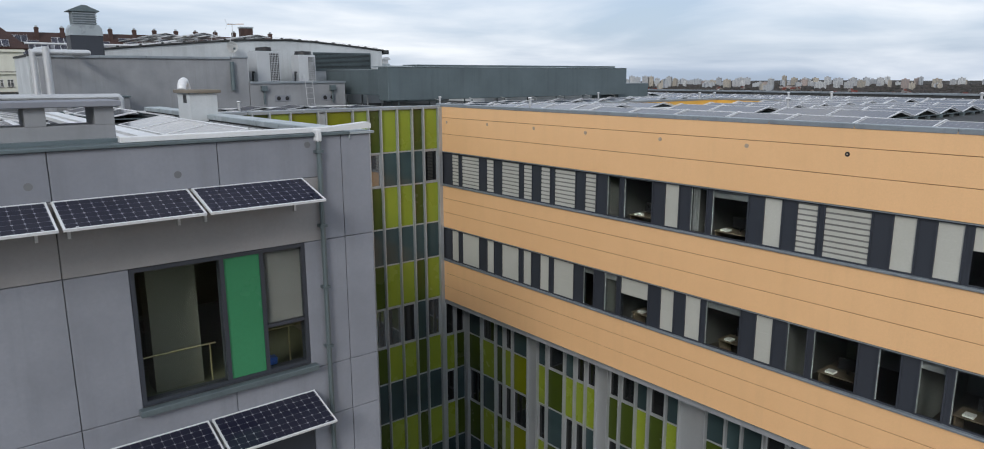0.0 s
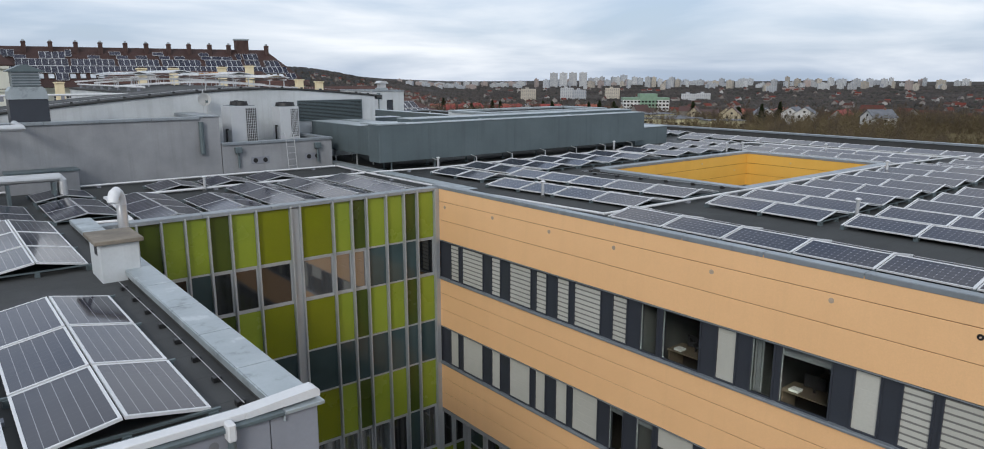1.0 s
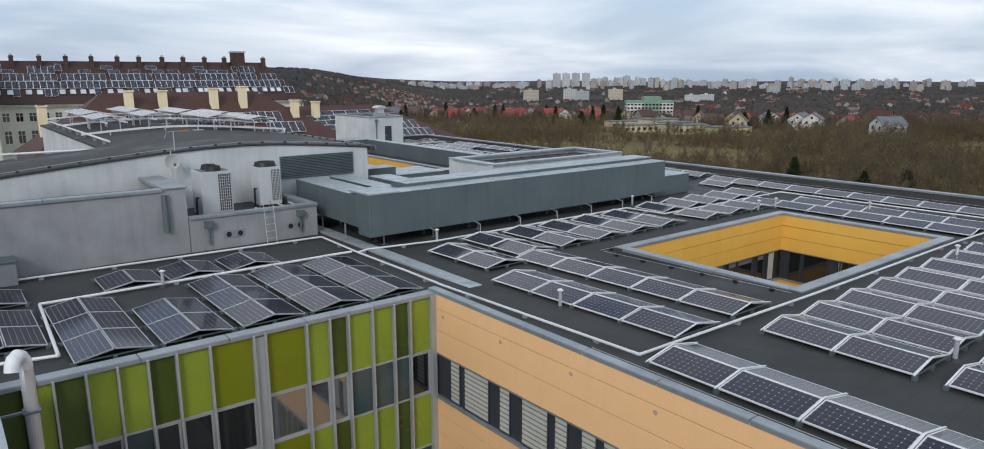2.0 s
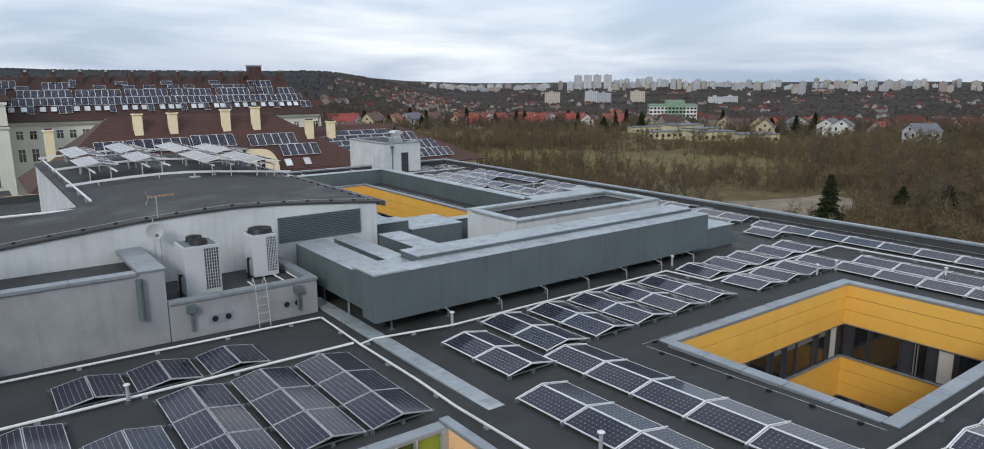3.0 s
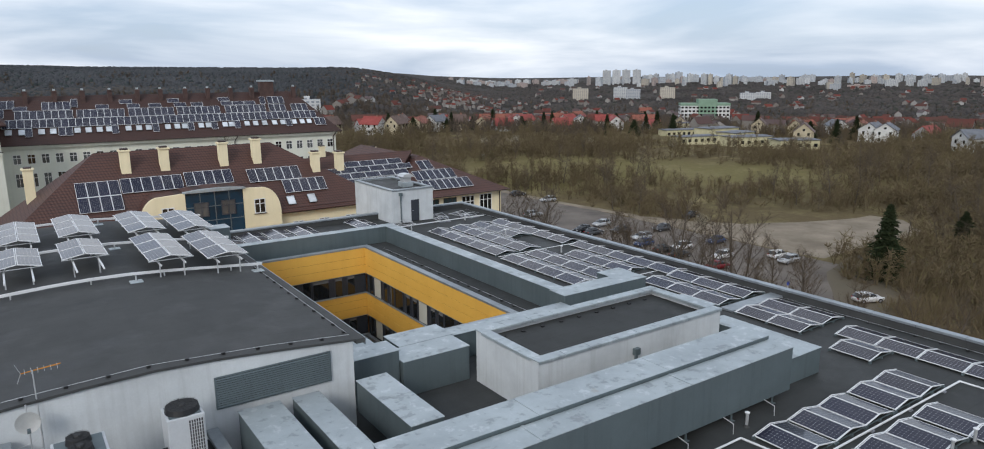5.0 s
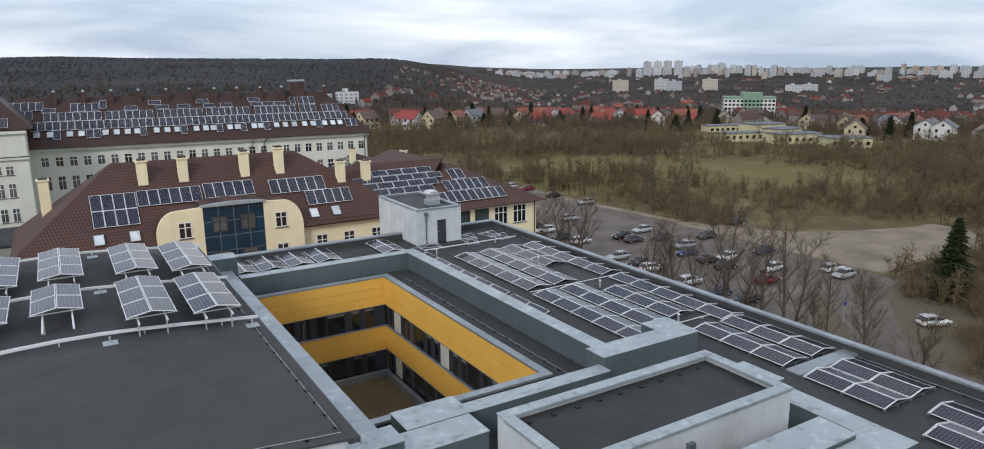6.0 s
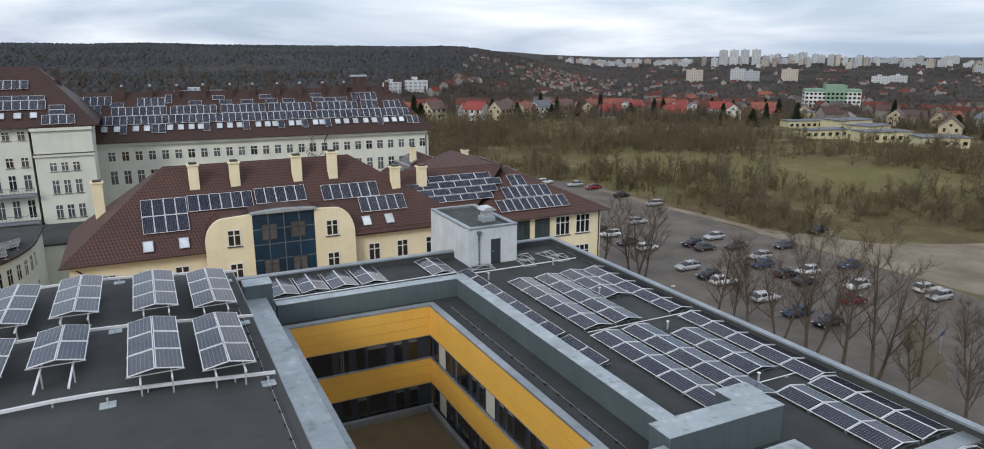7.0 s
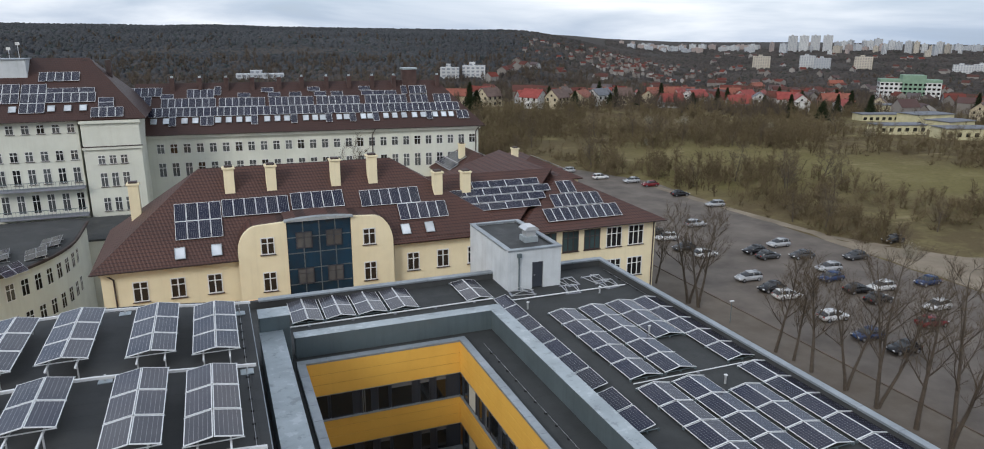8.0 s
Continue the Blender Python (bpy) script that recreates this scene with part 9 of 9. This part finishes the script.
HOUSES_BACK = [(390, 263, 2, 20), (493, 294, 1, -30), (363, 207, 4, 10), (300, 432, 3, -25), (330, 452, 3, -28), (345, 392, 0, 30), (633, 724, 3, 10), (793, 760, 3, -30), (249, 416, 4, 30), (380, 190, 5, 0), (418, 242, 1, 20), (408, 300, 2, 30), (430, 285, 1, -20), (447, 262, 3, 40), (415, 255, 4, 55), (395, 385, 0, 5), (375, 400, 5, -40), (350, 430, 3, -15), (320, 440, 0, 22), (290, 445, 5, 50), (262, 445, 1, -5)]
for i, (x, y, k, a) in enumerate(HOUSES_FRONT + HOUSES_MIDDLE + HOUSES_BACK):
    o = copy_thing(MODELS[k], pose(x, y, land_z(x, y), 0, 0, a))
    o["group"] = "houses of the suburb"
for k in MODELS:
    for o in (*k.children_recursive, k):
        bpy.data.objects.remove(o)

# flat yellow school pavilions
PALE_Y = surface("pale yellow render", (0.56, 0.52, 0.33), None, 0.85)
for x, y, w, d, h, a in ((331, 294, 24, 9, 3.6, 51), (378, 328, 16, 9, 6.0, 48), (288, 250, 20, 8, 3.4, 55), (338, 277, 20, 12, 5.2, 62), (326, 256, 16, 11, 4.0, 72), (299, 230, 20, 10, 4.0, 50), (300, 207, 17, 11, 3.8, 40)):
    p_ = thing("pavilion", "low pale yellow pavilion with flat grey roof", "pavilion", (x, y, land_z(x, y)), a - 70, group="school pavilions")
    part("wall", boxes((-w / 2, -d / 2, -2, w / 2, d / 2, h)), PALE_Y, p_)
    part("roof", prism([(-d / 2 - 0.5, h), (d / 2 + 0.5, h), (d / 2 + 0.5, h + 0.2), (0, h + 0.4), (-d / 2 - 0.5, h + 0.2)], "x", -w / 2 - 0.5, w / 2 + 0.5), GRY_T, p_, "flat grey sheet roof")
    n = int(w / 3)
    wm = mesh_of("window", boxes((-0.8, -0.06, 1.0, 0.8, -0.005, 2.4)), DARK_GLASS)
    for i in range(n):
        placed("window", wm, p_, pose(-w / 2 + w * (i + 0.5) / n, -d / 2, 0))

# green and white office block
GREEN_B = surface("mint green cladding", (0.20, 0.31, 0.22), None, 0.7)
gb_ = thing("office_block", "white and mint green office block with window bands", "office block", (541, 451, land_z(541, 451)), -42)
part("wall", boxes((-21, -8, -3, 21, 8, 18)), WALLS[0], gb_)
part("wing", boxes((-6, -8.6, -3, 10, 7, 22)), GREEN_B, gb_, "mint green middle bay")
part("attic", boxes((-21.2, -8.2, 16.6, -6.1, 8.2, 18.6), (10.1, -8.2, 16.6, 21.2, 8.2, 18.6)), GREEN_B, gb_)
wm = mesh_of("window", boxes((-1.0, -0.08, 0, 1.0, -0.005, 1.6)), DARK_GLASS)
for lev in range(5):
    for i in range(13):
        u = -19.4 + i * 3.23
        placed("window", wm, gb_, pose(u, -8.0 if not -7.2 < u < 11.2 else -8.6, 1.4 + lev * 3.2))
wm2 = mesh_of("window", boxes((-0.08, -1.0, 0, -0.005, 1.0, 1.6)), DARK_GLASS)
for lev in range(5):
    for i in range(4):
        placed("window", wm2, gb_, pose(-21, -5.4 + i * 3.6, 1.4 + lev * 3.2))


def block_material(name, wall, glass):
    """Far slab block: storeys and bays as faint relief and tint."""
    m, nt, b = nodes_of(name)
    p = nt.nodes.new("ShaderNodeTexCoord").outputs["Object"]
    sep = nt.nodes.new("ShaderNodeSeparateXYZ")
    nt.links.new(p, sep.inputs[0])
    fz = op(nt, "FRACT", op(nt, "MULTIPLY", sep.outputs["Z"], 1 / 2.9))
    fx = op(nt, "FRACT", op(nt, "MULTIPLY", op(nt, "ADD", sep.outputs["X"], op(nt, "MULTIPLY", sep.outputs["Y"], 0.73)), 1 / 4.2))
    win = op(nt, "MULTIPLY", op(nt, "GREATER_THAN", fz, 0.45), op(nt, "GREATER_THAN", fx, 0.4))
    info = nt.nodes.new("ShaderNodeObjectInfo")
    base = mixer(nt, info.outputs["Random"], wall, tuple(c * 0.72 for c in wall))
    col = mixer(nt, win, base, glass)
    col = mixer(nt, ramp(nt, noise_of(nt, p, 0.06, 3.0), 0.4, 0.7, 0, 0.3), col, tuple(c * 0.6 for c in wall))
    nt.links.new(col, b.inputs["Base Color"])
    b.inputs["Roughness"].default_value = 0.8
    return m


BLOCKS = [block_material("pale slab block", (0.54, 0.55, 0.55), (0.2, 0.22, 0.25)), block_material("cream slab block", (0.49, 0.44, 0.36), (0.2, 0.2, 0.2)), block_material("grey slab block", (0.46, 0.48, 0.5), (0.2, 0.22, 0.25)), block_material("pink slab block", (0.40, 0.32, 0.29), (0.2, 0.2, 0.2))]
rnd_c = random.Random(13)


def slab_block(az, r, w, d, h, mat, turn=None, label="tall pale apartment block on the skyline"):
    x, y = EYE0[0] + r * math.sin(radians(az)), EYE0[1] + r * math.cos(radians(az))
    b = thing("apartment_block", label, "apartment block", (x, y, land_z(x, y)), turn if turn is not None else -az + rnd_c.uniform(-30, 30), group="skyline blocks")
    h = h + 10 if r > 2200 else h
    part("body", boxes((-w / 2, -d / 2, -8, w / 2, d / 2, h)), mat, b)
    part("roof_house", boxes((-w * 0.2, -d * 0.3, h, w * 0.05, d * 0.3, h + 2.8)), mat, b)
    return b


for az in (43.45, 44.2, 44.95, 45.75):
    slab_block(az, 2500, 27, 14, 38, BLOCKS[0], -az)
for i in range(10):
    az = 46.4 + i * 0.42
    slab_block(az, rnd_c.uniform(2500, 2750), rnd_c.uniform(11, 24), 13, rnd_c.choice((12, 18, 22, 28)), BLOCKS[0] if i % 3 else BLOCKS[2])
for i in range(6):
    slab_block(50.8 + i * 0.45, 2450, rnd_c.uniform(11, 22), 13, rnd_c.choice((13, 18, 24)), BLOCKS[1 if i % 2 else 0])
for i in range(12):
    slab_block(32.9 + i * 0.72, rnd_c.uniform(2350, 2600), rnd_c.uniform(18, 42), 13, rnd_c.choice((3, 5, 7)), BLOCKS[3 if i % 3 == 1 else 0], label="low pale block on the far ridge")
for i in range(6):
    slab_block(53.3 + i * 0.5, 2900, rnd_c.uniform(22, 48), 13, rnd_c.choice((4, 7, 9)), BLOCKS[i % 4], label="low pale block on the far ridge")
for az, r, w, h, k in ((56.9, 2300, 36, 24, 1), (57.9, 2500, 40, 16, 0), (59.9, 2000, 48, 22, 2), (59.5, 2050, 26, 26, 1), (60.9, 2600, 22, 36, 1), (61.6, 2650, 34, 27, 1), (62.3, 2700, 34, 27, 0), (63.0, 2700, 36, 25, 1), (63.8, 2750, 34, 28, 0),
                       (64.6, 2700, 40, 24, 2), (65.5, 2700, 34, 27, 0), (66.3, 2750, 36, 24, 2), (67.2, 2700, 40, 26, 0), (61.4, 2200, 110, 12, 3), (63.4, 2250, 60, 12, 0), (69.5, 2800, 50, 20, 3), (70.6, 2800, 50, 18, 1), (72.0, 2800, 40, 22, 0), (73.5, 2800, 60, 15, 2)):
    slab_block(az, r, w * 0.52, 14, h * 0.68, BLOCKS[k])
for az, r, w, h, k in ((41.4, 1500, 32, 25, 1), (44.5, 1500, 28, 26, 0), (45.5, 1480, 28, 22, 2), (48.1, 1500, 30, 25, 1)):
    slab_block(az, r, w, 14, h, BLOCKS[k], -az, "mid-rise apartment block above bare trees")
for az, r, w, h in ((54.0, 1500, 30, 14), (55.1, 1530, 28, 15)):
    slab_block(az, r, w, 22, h, BLOCKS[0], -az, "white commercial building among trees")

for i in range(96):
    az = 31.5 + i * 0.43 + rnd_c.uniform(-0.3, 0.3)
    tall = rnd_c.choice((3, 4, 6, 9, 13, 18)) if az > 42 else rnd_c.choice((2, 3, 5))
    slab_block(az, rnd_c.uniform(2250, 2900), rnd_c.uniform(9, 24) if az > 42 else rnd_c.uniform(10, 34), 12, tall, BLOCKS[rnd_c.choice((0, 0, 1, 2, 2, 3))] if az > 42 else BLOCKS[rnd_c.choice((2, 3, 3))], label="pale block in the hazy skyline row")
slab_block(19.6, 650, 20, 13, 13, BLOCKS[0], -22, "white block of flats behind the long roof")
slab_block(17.7, 640, 16, 13, 12, BLOCKS[0], -22, "white block of flats behind the long roof")
slab_block(3.4, 640, 38, 16, 6.5, BLOCKS[2], -4, "low pale hall among bare trees")

# far suburb on the slope: many tiny houses
net_w, net_r = Net(), Net()


def tiny(x, y, z, w, d, h, rise, a):
    ca, sa = math.cos(a), math.sin(a)

    def q(u, v, t):
        return Vector((x + u * ca - v * sa, y + u * sa + v * ca, z + t))
    n = len(net_w.v)
    net_w.v += [q(-w, -d, -2), q(w, -d, -2), q(w, d, -2), q(-w, d, -2), q(-w, -d, h), q(w, -d, h), q(w, d, h), q(-w, d, h), q(-w, 0, h + rise), q(w, 0, h + rise)]
    net_w.f += [(n, n + 1, n + 5, n + 4), (n + 1, n + 2, n + 6, n + 5), (n + 2, n + 3, n + 7, n + 6), (n + 3, n, n + 4, n + 7), (n + 4, n + 8, n + 7), (n + 5, n + 6, n + 9)]
    n = len(net_r.v)
    e = 0.4
    net_r.v += [q(-w - e, -d - e, h - 0.2), q(w + e, -d - e, h - 0.2), q(w + e, 0, h + rise + 0.15), q(-w - e, 0, h + rise + 0.15), q(-w - e, d + e, h - 0.2), q(w + e, d + e, h - 0.2)]
    net_r.f += [(n, n + 1, n + 2, n + 3), (n + 3, n + 2, n + 5, n + 4)]


for k in range(900):
    small = 1.0
    if k < 240:
        if k % 5 < 2:
            continue
        az, r, small = rnd_c.gauss(31.5, 2.8), rnd_c.uniform(1000, 1500), 0.58
    elif k < 450:
        az, r = rnd_c.uniform(19, 50), rnd_c.uniform(430, 900)
        if noise.noise((az / 3.5, r / 120, 2)) < 0.08:
            continue
    elif k < 500:
        az, r = rnd_c.uniform(50, 74), rnd_c.uniform(400, 900)
    else:
        az, r = rnd_c.uniform(38, 76), 700 + 1500 * rnd_c.random() ** 1.3
        if noise.noise((az / 3.0, r / 160, 9)) < 0.02:
            continue
    x, y = EYE0[0] + r * math.sin(radians(az)), EYE0[1] + r * math.cos(radians(az))
    tiny(x, y, land_z(x, y), rnd_c.uniform(4, 7.5) * small, rnd_c.uniform(3.4, 4.6) * small, rnd_c.uniform(4.0, 6.5), rnd_c.uniform(2.4, 4) * small, rnd_c.uniform(0, 3.14))
sub = tagged(new("far_suburb", net_w.mesh("far_suburb", island_material("far house walls", (0.27, 0.255, 0.24), (0.19, 0.17, 0.15), (0.46, 0.46, 0.45)))), "far suburb houses scattered over the slope", "suburb", kind="stuff")
rf = new("roofs", net_r.mesh("roofs", island_material("far house roofs", (0.16, 0.046, 0.036), (0.085, 0.050, 0.043), (0.11, 0.105, 0.11))))
rf.parent = sub
